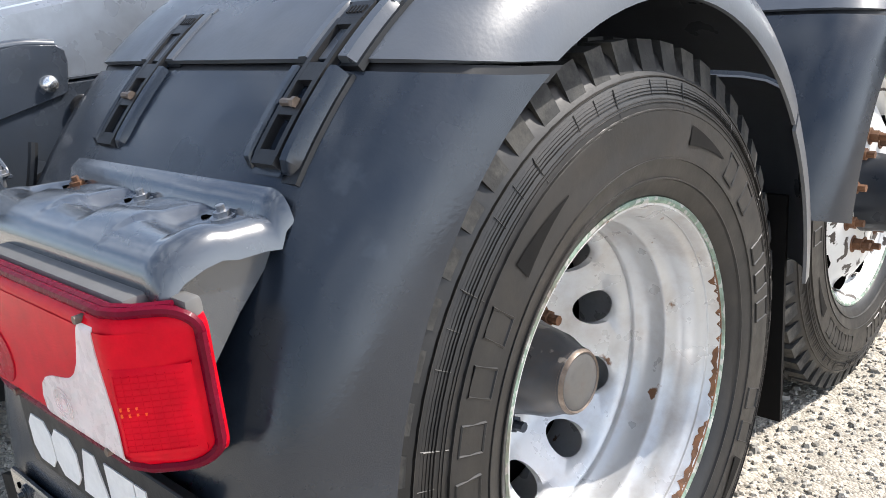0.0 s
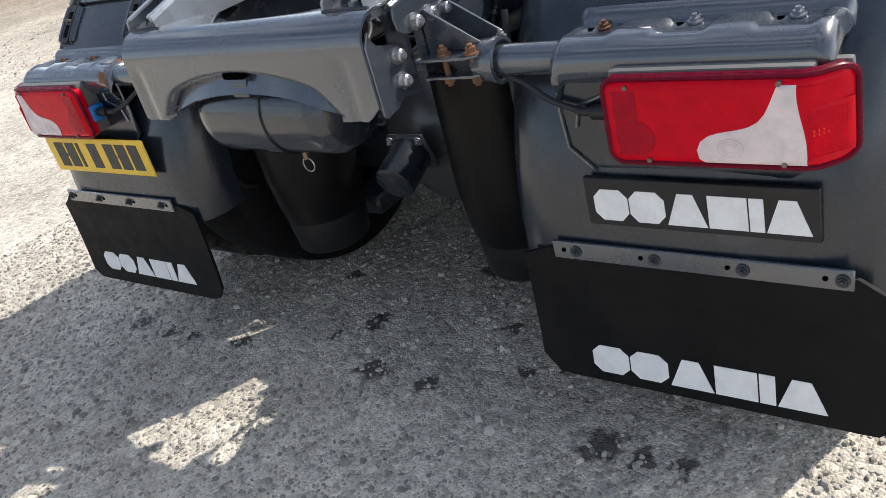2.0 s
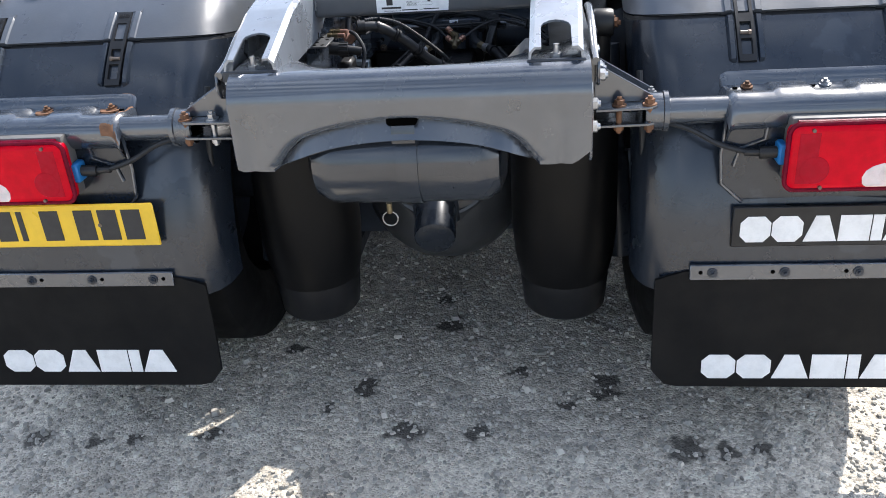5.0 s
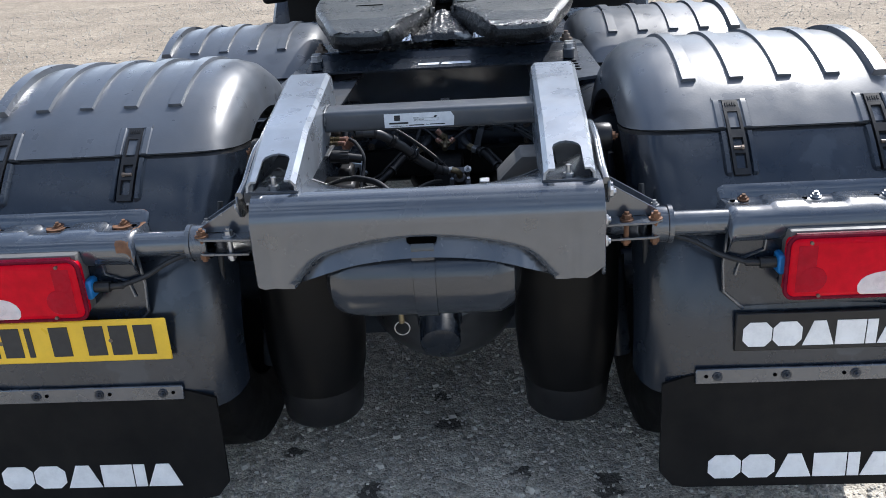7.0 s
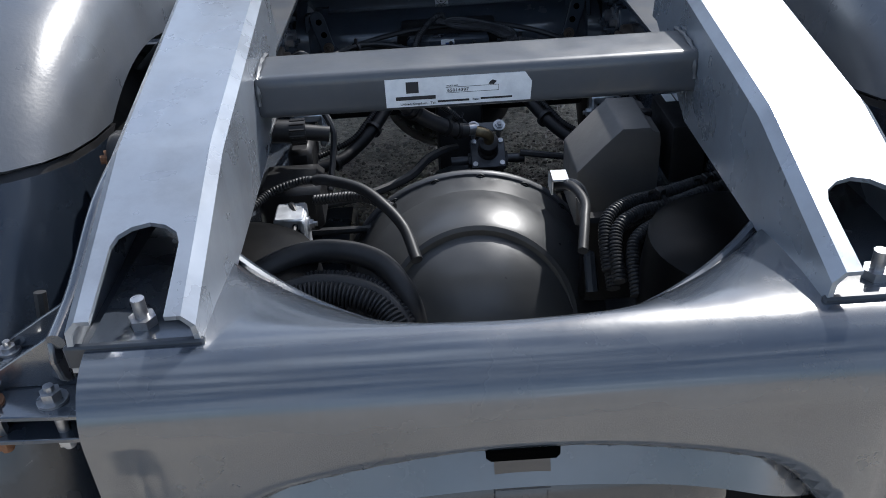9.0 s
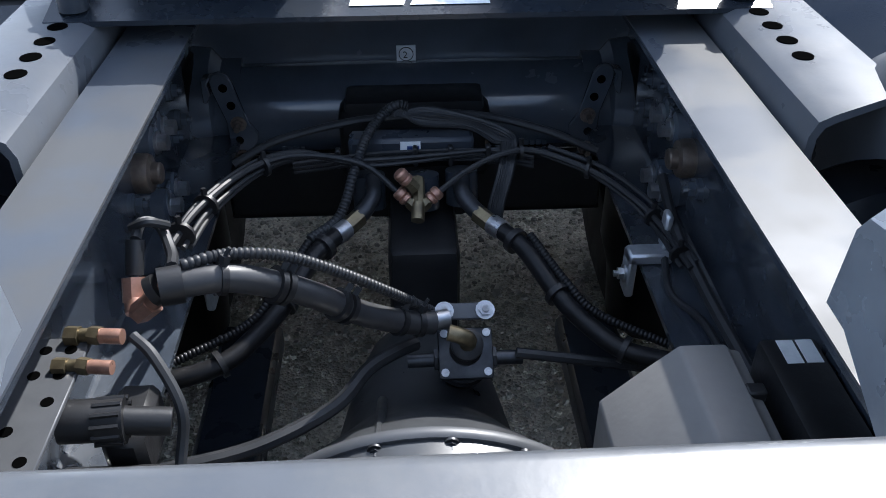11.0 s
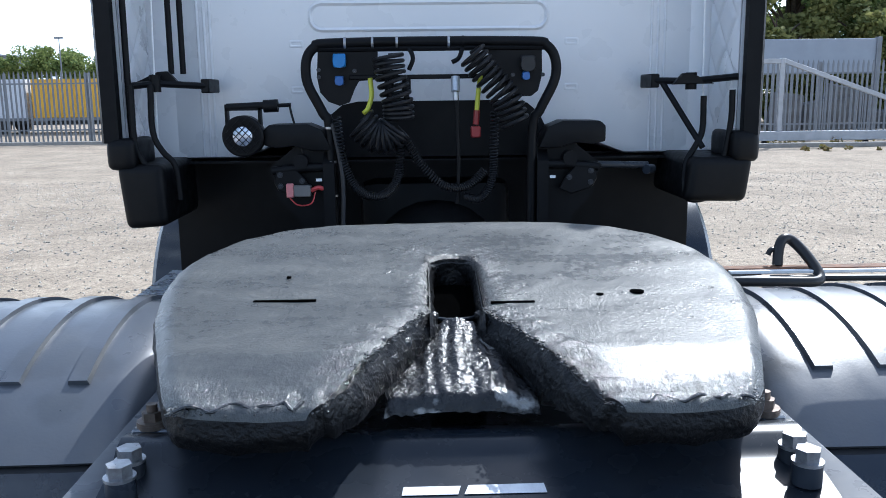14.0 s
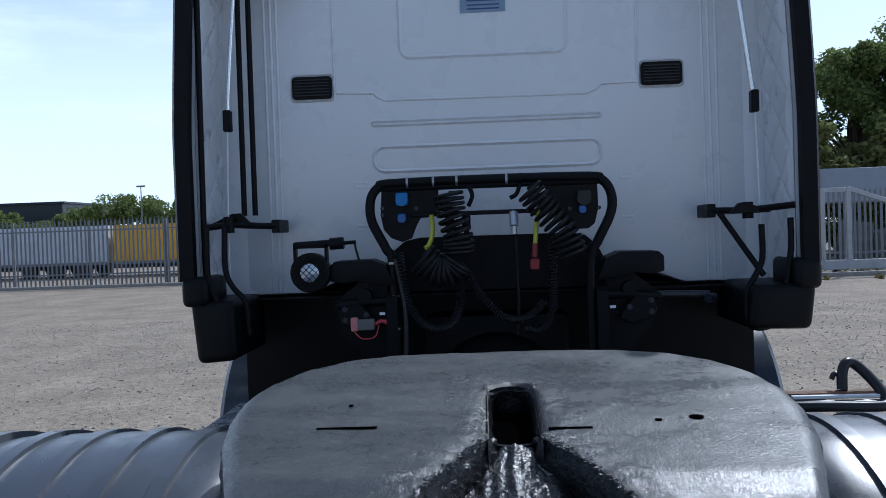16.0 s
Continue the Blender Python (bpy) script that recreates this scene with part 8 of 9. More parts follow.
for z in (2.432, 2.415, 2.400):
    part("dark_bar", box(-0.075, 0.052, CAB_Y - 0.0042, CAB_Y - 0.003, z, z + 0.005), "deep_blue", sgn)
# rounded corners and side fairings
for s in (1, -1):
    def corner(u, v):
        a = u * math.pi / 2
        return (0.955 + 0.10 * math.sin(a) + 0.02 * u, CAB_Y + 0.004 - 0.03 * u + 0.02 * (1 - math.cos(a)), 1.29 + v * 1.58)
    part("corner_post", flipped(sheet(corner, 8, 4, 0.01), s), "white", cab)
    def lean(z):
        return 1.118 - 0.055 * max(0.0, (z - 1.9)) ** 1.15 if s < 0 else 1.105 - 0.05 * max(0.0, (z - 1.9)) ** 1.15
    def inner(u, v):
        z = 1.31 + v * 1.40
        return (lean(z) - 0.012 - 0.010 * (1 - u), 3.24 + u * 0.33, z)
    fair = part("side_fairing", flipped(sheet(inner, 6, 24, 0.02), s), "white", lorry, "white side fairing with diamond quilted inner face", sharp=70)
    # quilted lining: puffed diamonds drawn in along the seams
    def quilt(u, v):
        y, z = 3.243 + u * 0.324, 1.315 + v * 1.385
        p, q = ((z - 1.40) + (y - 3.36)) / 0.195, ((z - 1.40) - (y - 3.36)) / 0.195
        d = min(abs(p - 0.5 - round(p - 0.5)), abs(q - 0.5 - round(q - 0.5))) * 0.138
        return (lean(z) - 0.0345 - 0.010 * (1 - (y - 3.24) / 0.33) - 0.013 * (1 - math.exp(-d / 0.007)) * min(1.0, u / 0.10, (1 - u) / 0.10), y, z)
    part("quilted_face", flipped(sheet(quilt, 36, 154, 0.002), s), "white", fair, "white padded lining stitched in diamonds", sharp=80)
    def edge_strip(u, v):
        z = 1.385 + v * 1.325
        P = [(lean(z) - 0.040, 3.215), (lean(z) - 0.036, 3.19), (lean(z) + 0.010, 3.175), (lean(z) + 0.026, 3.20), (lean(z) + 0.026, 3.40)]
        x, y = P[round(u * 4)]
        return (x, y, z)
    part("edge_rubber", flipped(sheet(edge_strip, 4, 24, 0.006), s), "cab_black", fair, "black rubber edge of the fairing", sharp=60)
    # gas-strut style stays
    if s < 0:
        stays = [[(1.045, 3.24, 2.72), (1.055, 3.24, 1.60), (1.052, 3.24, 1.34)], [(0.950, 3.42, 2.70), (0.955, 3.42, 1.62)], [(0.915, 3.44, 2.72), (0.918, 3.44, 1.62)],
                 [(0.985, 3.26, 1.58), (0.985, 3.25, 1.42), (0.955, 3.25, 1.35), (0.915, 3.25, 1.30), (0.905, 3.25, 1.18)], [(1.04, 3.22, 1.58), (1.04, 3.22, 1.38), (1.01, 3.22, 1.30), (0.995, 3.22, 1.18)]]
        cross = [[(1.06, 3.24, 1.575), (0.98, 3.30, 1.585), (0.82, 3.36, 1.575)]]
    else:
        stays = [[(1.035, 3.22, 1.54), (1.035, 3.22, 1.44), (1.02, 3.22, 1.33), (0.995, 3.22, 1.20), (0.95, 3.22, 1.16), (0.885, 3.22, 1.17), (0.885, 3.24, 1.28), (0.92, 3.25, 1.34), (0.948, 3.26, 1.40), (0.948, 3.26, 1.52)],
                 [(0.82, 3.36, 1.58), (0.895, 3.30, 1.44), (0.945, 3.24, 1.34)]]
        cross = [[(0.80, 3.36, 1.575), (0.92, 3.32, 1.572), (1.06, 3.24, 1.585)]]
    for p in stays:
        part("stay", flipped(tube(p, 0.0108, 12, 4), s), "cab_black", fair, "black steel stay")
    for p in cross:
        arm = part("stay_arm", flipped(tube(p, 0.012, 8), s), "cab_black", lorry, "black hinge arm")
        e = p[-1] if s < 0 else p[0]
        part("end_pad", flipped(box(e[0] - 0.015, e[0] + 0.015, e[1] - 0.01, e[1] + 0.15, e[2] - 0.025, e[2] + 0.025, 0.004, 1), s), "cab_black", arm)
        m_ = p[1]
        part("pivot", flipped(cyl((m_[0], m_[1], m_[2] - 0.03), (m_[0], m_[1], m_[2] + 0.03), 0.02, 12), s), "cab_black", arm)
    # upper hinge: block on the wall, upright post above it, forked arm to the fairing
    hx = (0.835, 0.985) if s < 0 else (0.782, 0.893)
    hinge = part("hinge_block", flipped(joined(prism([(hx[0], 2.500), (hx[1] - 0.02, 2.512), (hx[1], 2.55), (hx[1] - 0.01, 2.588), (hx[0] + 0.03, 2.594), (hx[0], 2.560)], "y", 3.37, 3.45, 0.006, 2),
                                               cyl((hx[0] + 0.045, 3.385, 2.49), (hx[0] + 0.045, 3.385, 2.612), 0.019, 14), cyl((hx[1] - 0.03, 3.38, 2.505), (hx[1] - 0.03, 3.38, 2.60), 0.014, 12)), s), "cab_black", lorry, "black hinge block of the side fairing")
    part("post", flipped(box(hx[0] + 0.036, hx[0] + 0.078, 3.38, 3.42, 2.58, 2.86, 0.006, 1), s), "cab_black", hinge)
    part("wall_pad", flipped(box(hx[0] - 0.042, hx[0] - 0.010, 3.36, 3.42, 2.495, 2.540, 0.006, 1), s), "cab_black", hinge)
    part("wall_arm", flipped(box(hx[0] - 0.03, hx[0] + 0.02, 3.38, 3.40, 2.505, 2.530, 0.004, 1), s), "cab_black", hinge)
    fork = [[(1.067, 3.24, 2.579), (1.00, 3.28, 2.562), (0.935, 3.36, 2.545)], [(1.050, 3.24, 2.555), (0.985, 3.30, 2.505), (0.93, 3.37, 2.520)]] if s < 0 else [[(1.034, 3.26, 2.588), (0.95, 3.28, 2.548), (0.845, 3.36, 2.528)], [(0.985, 3.265, 2.555), (0.925, 3.30, 2.497), (0.870, 3.36, 2.480)]]
    for p in fork:
        part("fork_arm", flipped(tube(p, 0.0125, 8), s), "cab_black", hinge)
    knee = (0.959, 3.34, 1.606) if s < 0 else (0.896, 3.30, 1.578)
    part("knee_plate", flipped(prism([(knee[0] - 0.05, knee[2] - 0.018), (knee[0] + 0.10, knee[2] - 0.016), (knee[0] + 0.02, knee[2] + 0.020), (knee[0] - 0.012, knee[2] + 0.022)], "y", knee[1] - 0.01, knee[1] + 0.02, 0.003, 1), s), "cab_black", hinge)
    rod = [(0.855, 3.32, 2.78), (0.889, 3.32, 2.483), (0.941, 3.32, 2.069), (0.955, 3.32, 1.95)] if s > 0 else [(0.870, 3.32, 2.78), (0.936, 3.32, 2.442), (0.966, 3.32, 2.126), (0.978, 3.32, 1.956)]
    tail = [rod[-1], (0.962, 3.32, 1.635), (0.969, 3.32, 1.36)] if s > 0 else [rod[-1], (0.987, 3.32, 1.644), (0.990, 3.32, 1.36)]
    part("strip", flipped(tube(rod, 0.0105 if s > 0 else 0.008, 12), s), "chrome", fair, "bright chrome rod")
    part("strip_tail", flipped(tube(tail, 0.0032, 8), s), "white_print", fair)
    cx, cz = rod[-1][0] - 0.002, rod[-1][2] + 0.02
    part("rod_clip", flipped(box(cx - 0.014, cx + 0.014, 3.302, 3.338, cz - 0.045, cz + 0.035, 0.004, 1), s), "cab_black", fair)
    # lower black fairing
    lowp = [(0.935, 1.095), (0.940, 1.31), (1.10, 1.31), (1.080, 1.085)] if s < 0 else [(0.870, 1.155), (0.890, 1.31), (1.11, 1.31), (1.090, 1.15)]
    lf = part("lower_fairing", flipped(prism(lowp, "y", 3.18, 3.62, 0.032, 4), s), "cab_black", lorry, "black plastic lower fairing")
    part("fairing_knuckle", flipped(box(1.03, 1.128, 3.175, 3.42, 1.29, 1.40, 0.03, 3), s), "cab_black", lf)
    # wheel arch and step below
    part("wheel_arch", flipped(lathe([(0.60, 0.84), (0.62, 0.86), (0.62, 1.19), (0.60, 1.21), (0.58, 1.19), (0.58, 0.86)], "x", (0, 4.35, 0.50), 48, closed=True), s), "guard_low", cab, "dark grey front wheel arch")
    # cab mounting tower and spring
    tw = part("cab_mount", flipped(joined(prism([(3.25, 0.95), (3.42, 0.95), (3.42, 1.30), (3.33, 1.36), (3.25, 1.30)], "x", 0.36, 0.40),
                                          prism([(0.37, 1.20), (0.58, 1.23), (0.60, 1.28), (0.50, 1.36), (0.37, 1.36)], "y", 3.30, 3.33),
                                          prism([(0.36, 0.80), (0.44, 0.80), (0.46, 1.0), (0.50, 1.10), (0.57, 1.17), (0.58, 1.22), (0.36, 1.22)], "y", 3.31, 3.34)), s), "cab_black", lorry, "black cab suspension bracket")
    part("spring_pad", flipped(prism([(0.365, 1.345), (0.40, 1.42), (0.45, 1.44), (0.585, 1.438), (0.605, 1.42), (0.605, 1.365), (0.56, 1.355), (0.50, 1.362), (0.44, 1.345)], "y", 3.26, 3.40, 0.008, 2), s), "cab_black", tw)
    part("spring", flipped(coil([(0.478, 3.36, 1.22), (0.478, 3.36, 1.36)], 0.035, 5, 0.007), s), "cab_black", tw)
    part("pivot", flipped(cyl((0.478, 3.25, 1.308), (0.478, 3.34, 1.308), 0.026, 18), s), "cab_black", tw)
    part("bolt", flipped(hex_bolt((0.510, 3.30, 1.25), (0, -1, 0), 0.010, 0.010), s), "steel", tw)
    part("gusset", flipped(prism([(0.465, 1.245), (0.500, 1.285), (0.565, 1.275), (0.575, 1.235), (0.560, 1.205), (0.485, 1.180), (0.440, 1.20)], "y", 3.255, 3.268, 0.003, 1), s), "cab_black", tw, "black bracket plate with bolts")
    for x, z in ((0.552, 1.262), (0.552, 1.222), (0.475, 1.240)):
        part("bolt", flipped(hex_bolt((x, 3.255, z), (0, -1, 0), 0.007, 0.007), s), "dark_alu", tw)
    part("white_tag", flipped(box(0.405, 0.425, 3.250, 3.254, 1.238, 1.248), s), "sticker", tw)
    part("bright_strip", flipped(box(0.352, 0.360, 3.24, 3.25, 1.0, 1.062), s), "chrome", tw)
    part("lock_arm", flipped(tube([(0.37, 3.28, 1.285), (0.47, 3.27, 1.285), (0.58, 3.27, 1.275)], 0.016, 10), s), "cab_black", tw)
# near-black on gearbox and engine box carries the shade under the cab
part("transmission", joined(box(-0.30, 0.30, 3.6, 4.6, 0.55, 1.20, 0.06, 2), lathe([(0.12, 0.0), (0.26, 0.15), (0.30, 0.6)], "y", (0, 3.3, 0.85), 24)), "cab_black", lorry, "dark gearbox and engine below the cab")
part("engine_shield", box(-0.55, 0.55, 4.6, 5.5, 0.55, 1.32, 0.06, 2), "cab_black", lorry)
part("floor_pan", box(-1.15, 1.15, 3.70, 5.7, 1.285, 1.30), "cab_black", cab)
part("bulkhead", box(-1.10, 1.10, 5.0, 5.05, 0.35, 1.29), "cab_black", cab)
part("cross_pipe", joined(tube([(0.47, 3.38, 1.275), (0.60, 3.40, 1.272), (0.80, 3.42, 1.265)], 0.013, 10), cyl((0.79, 3.40, 1.25), (0.82, 3.43, 1.25), 0.018, 10)), "dark_paint", lorry)
for s in (1, -1):
    part("front_tyre", flipped(lathe([(0.29, 1.14), (0.40, 1.17), (0.47, 1.15), (0.50, 1.10), (0.50, 0.92), (0.40, 0.87), (0.29, 0.90)], "x", (0, 4.45, 0.49), 48, closed=True), s), "rubber", lorry, "black front tyre")
# tanks are unseen, added to close off light below the lorry
part("added_tank", box(-1.15, -0.55, 2.75, 3.60, 0.36, 0.80, 0.08, 4), "cab_black", lorry, "unseen dark tank added beside the chassis")
part("added_tank", box(0.55, 1.15, 2.75, 3.60, 0.36, 0.80, 0.08, 4), "cab_black", lorry, "unseen dark tank added beside the chassis")

# flat black panel: the recess's shade is put into its colour
part("tunnel_opening", prism([(-0.44, 1.30), (-0.43, 1.40), (-0.40, 1.46), (-0.35, 1.50), (-0.29, 1.512), (0.30, 1.512), (0.36, 1.50), (0.405, 1.46), (0.435, 1.40), (0.445, 1.30)], "y", CAB_Y - 0.006, CAB_Y + 0.01), "cab_black", cab, "black panel standing in for the dark engine tunnel recess")
# added sheet that blocks daylight and stands in for the dark below the cab
part("under_cab_backing", box(-1.06, 1.06, 3.74, 3.78, 0.30, 1.292), "cab_black", cab, "black sheet added below the cab as a dark backing")
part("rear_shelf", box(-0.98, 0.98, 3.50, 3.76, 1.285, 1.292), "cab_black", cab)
# air line stand
LY = 3.28
stand_pts = [(-0.372, LY, 0.95), (-0.372, LY, 1.40), (-0.395, LY, 1.475), (-0.440, LY, 1.565), (-0.450, LY, 1.62), (-0.442, LY, 1.670), (-0.415, LY, 1.702), (-0.370, LY, 1.714),
             (0.0, LY, 1.718), (0.345, LY, 1.714), (0.390, LY, 1.702), (0.418, LY, 1.670), (0.428, LY, 1.62), (0.416, LY, 1.565), (0.370, LY, 1.475), (0.345, LY, 1.40), (0.342, LY, 0.95)]
stand = part("hose_stand", tube(stand_pts, 0.0175, 14, 4), "cab_black", lorry, "black tubular stand for air and electric lines")
part("top_bar", tube([(-0.42, LY, 1.695), (0.40, LY, 1.695)], 0.010, 8), "cab_black", stand)
part("shelf", box(-0.30, 0.20, LY - 0.01, LY + 0.05, 1.590, 1.605, 0.003, 1), "cab_black", stand)
for poly in ([(-0.405, 1.700), (-0.412, 1.60), (-0.402, 1.547), (-0.375, 1.515), (-0.335, 1.500), (-0.300, 1.512), (-0.280, 1.560), (-0.265, 1.585), (-0.215, 1.588), (-0.200, 1.62), (-0.197, 1.700)],
             [(0.186, 1.70), (0.195, 1.62), (0.205, 1.588), (0.240, 1.580), (0.262, 1.545), (0.290, 1.526), (0.340, 1.526), (0.364, 1.545), (0.378, 1.60), (0.376, 1.700)]):
    part("mount_plate", prism(poly, "y", LY, LY + 0.008), "cab_black", stand)
for x, z, mt, r in ((-0.330, 1.652, "blue", 0.022), (-0.332, 1.585, "blue_dark", 0.015), (0.325, 1.635, "black_plastic", 0.025), (0.318, 1.595, "blue_dark", 0.013)):
    k = part("socket", joined(cyl((x, LY + 0.02, z), (x, LY - 0.035, z), r, 18), box(x - r, x + r, LY - 0.03, LY - 0.012, z - r * 0.9, z + r * 1.2, 0.004, 1)), mt, stand, "electric socket with hinged cap")
for x, z in ((-0.405, 1.625), (-0.405, 1.60), (-0.28, 1.62), (0.275, 1.60), (0.38, 1.60)):
    part("fastener", hex_bolt((x, LY - 0.002, z), (0, -1, 0), 0.005, 0.005), "dark_alu", stand)
for x in (-0.31, -0.215, -0.13, 0.05, 0.10):
    part("band", tube([(x - 0.004, LY, 1.715), (x + 0.004, LY, 1.715)], 0.0215, 14), "steel" if x != 0.10 else "cab_black", stand)
for x, z in ((-0.16, 1.575), (-0.10, 1.57), (0.072, 1.575)):
    part("coupling_head", joined(cyl((x, LY - 0.005, z + 0.02), (x, LY - 0.02, z - 0.03), 0.016, 14), cyl((x, LY - 0.02, z - 0.03), (x, LY - 0.02, z - 0.06), 0.010, 10)), "alu" if x > 0 else "cab_black", stand)
part("hook", tube([(-0.09, LY, 1.70), (-0.075, LY - 0.02, 1.66), (-0.09, LY - 0.02, 1.62)], 0.008, 8, 4), "cab_black", stand)
part("hook", tube([(0.10, LY, 1.70), (0.085, LY - 0.02, 1.66), (0.06, LY - 0.02, 1.645)], 0.008, 8, 4), "cab_black", stand)


def coiled(name, pts, r0, r1, turns, mt, lab):
    return part(name, coil(pts, r0, turns, 0.0070, 8, 18, r1), mt, lorry, lab)


coiled("coiled_air_line", [(-0.160, LY - 0.05, 1.672), (-0.152, LY - 0.05, 1.60), (-0.130, LY - 0.05, 1.51), (-0.128, LY - 0.05, 1.45)], 0.049, 0.050, 11, "wrap", "black coiled air line hanging from the stand")
coiled("coiled_air_line", [(-0.135, LY - 0.06, 1.425), (-0.165, LY - 0.06, 1.395), (-0.215, LY - 0.06, 1.400), (-0.262, LY - 0.06, 1.445)], 0.055, 0.055, 10, "wrap", "black coiled air line hanging from the stand")
coiled("coiled_air_line", [(0.125, LY - 0.05, 1.675), (0.180, LY - 0.05, 1.60), (0.245, LY - 0.05, 1.52), (0.280, LY - 0.05, 1.43)], 0.048, 0.048, 13, "wrap", "black coiled air line hanging from the stand")
for pts, lab in (([(-0.345, LY - 0.03, 1.46), (-0.325, LY - 0.03, 1.30), (-0.27, LY - 0.03, 1.20), (-0.19, LY - 0.03, 1.185), (-0.135, LY - 0.03, 1.25), (-0.125, LY - 0.03, 1.38)], "black coiled electric cable in a loop"),
                 ([(-0.10, LY - 0.03, 1.37), (-0.05, LY - 0.03, 1.29), (0.03, LY - 0.03, 1.215), (0.11, LY - 0.03, 1.215), (0.175, LY - 0.03, 1.27)], "black coiled electric cable in a loop"),
                 ([(0.21, LY - 0.03, 1.48), (0.205, LY - 0.03, 1.34), (0.20, LY - 0.03, 1.24), (0.16, LY - 0.03, 1.17), (0.10, LY - 0.03, 1.175)], "black coiled electric cable in a loop")):
    P = spline(pts, 8)
    length = sum((a - b).length for a, b in zip(P[:-1], P[1:]))
    part("coiled_cable", coil(pts, 0.0135, int(length / 0.0085), 0.0036, 5, 9), "wrap", lorry, lab)
for pts in ([(-0.225, LY - 0.02, 1.595), (-0.222, LY - 0.02, 1.535), (-0.235, LY - 0.03, 1.49), (-0.25, LY - 0.04, 1.475)], [(0.160, LY - 0.02, 1.60), (0.152, LY - 0.02, 1.545), (0.146, LY - 0.02, 1.48)]):
    part("yellow_hose", tube(pts, 0.0085, 10, 6), "yellow_hose", lorry, "short yellow-green air hose")
part("red_coupling", joined(cyl((0.146, LY - 0.02, 1.48), (0.142, LY - 0.02, 1.43), 0.011, 10), box(0.124, 0.158, LY - 0.04, LY - 0.01, 1.385, 1.425, 0.004, 1)), "dark_red", lorry, "red air line coupling on its hose")
part("hanging_cable", tube([(0.075, LY - 0.02, 1.55), (0.078, LY - 0.02, 1.40), (0.08, LY - 0.02, 1.28), (0.075, LY - 0.02, 1.15)], 0.007, 8, 6), "cab_black", lorry)
part("hanging_cable", tube([(-0.36, LY - 0.03, 1.44), (-0.33, LY - 0.04, 1.25), (-0.335, LY - 0.03, 1.05)], 0.008, 8, 6), "cable", lorry)
for z in (1.42, 1.30, 1.18):
    part("cable_tie", tube([(-0.372, LY, z), (-0.372, LY, z + 0.008)], 0.021, 12), "steel", stand)
plug = part("battery_plug", joined(box(-0.505, -0.445, LY - 0.04, LY, 1.185, 1.225, 0.003, 1)), "grey_cover", lorry, "grey and red battery connector")
part("red_half", box(-0.530, -0.505, LY - 0.042, LY + 0.002, 1.182, 1.232, 0.003, 1), "pink_plug", plug)
part("red_lead", tube([(-0.445, LY - 0.02, 1.205), (-0.42, LY - 0.02, 1.215), (-0.40, LY - 0.02, 1.21)], 0.008, 8, 4), "red_plug", plug)
part("red_cord", tube([(-0.52, LY - 0.03, 1.18), (-0.49, LY - 0.035, 1.155), (-0.445, LY - 0.03, 1.16), (-0.43, LY - 0.02, 1.20)], 0.0025, 6, 6), "red_plug", plug)

# work lamp
wl = part("work_lamp", lathe([(0.066, 3.235), (0.072, 3.24), (0.072, 3.29), (0.055, 3.33), (0.02, 3.345), (0.0005, 3.345)], "y", (-0.672, 0, 1.400), 36), "cab_black", lorry, "round black work lamp with a wire guard")
part("lamp_glass", lathe([(0.0005, 3.232), (0.03, 3.234), (0.060, 3.242)], "y", (-0.672, 0, 1.400), 36), "lamp_glass", wl)
wires = []
for k in range(-3, 4):
    d = k * 0.0165
    hw = math.sqrt(max(0, 0.061 ** 2 - d * d))
    c = math.sqrt(0.5)
    for sg in (1, -1):
        wires.append(tube([(-0.672 + (d * c - hw * c) * sg, 3.228, 1.400 + d * c + hw * c), (-0.672 + (d * c + hw * c) * sg, 3.228, 1.400 + d * c - hw * c)], 0.0014, 5))
part("wire_guard", joined(*wires), "cab_black", wl)
part("lamp_bar", joined(tube([(-0.73, 3.27, 1.50), (-0.60, 3.27, 1.505), (-0.55, 3.27, 1.505)], 0.013, 10), cyl((-0.60, 3.27, 1.502), (-0.55, 3.27, 1.504), 0.022, 12), cyl((-0.55, 3.27, 1.504), (-0.505, 3.27, 1.506), 0.007, 8), box(-0.735, -0.725, 3.26, 3.29, 1.43, 1.50), box(-0.62, -0.61, 3.26, 3.29, 1.43, 1.50), box(-0.735, -0.61, 3.26, 3.28, 1.488, 1.510)), "cab_black", wl)
part("lamp_wire", tube([(-0.51, 3.27, 1.505), (-0.505, 3.28, 1.47), (-0.49, 3.30, 1.40), (-0.47, 3.30, 1.32)], 0.004, 6, 6), "cable", wl)

# ---- yard surroundings ----
def pale_mesh():
    """One pointed steel pale with a folded section."""
    prof = [(-0.034, 0.012), (-0.018, 0.0), (0.018, 0.0), (0.034, 0.012), (0.034, 0.015), (0.018, 0.003), (-0.018, 0.003), (-0.034, 0.015)]
    V, F = [], []
    for z in (0.06, 2.28):
        V += [(x, y, z) for x, y in prof]
    n = 8
    F += [(k, (k + 1) % n, n + (k + 1) % n, n + k) for k in range(n)]
    V += [(-0.020, 0.010, 2.36), (0.020, 0.010, 2.36), (0.0, 0.006, 2.42)]
    F += [(8, 9, 10, 11, 17, 18, 16)]
    return mesh_of((V, F), "galv", name="pale")


PALE = pale_mesh()


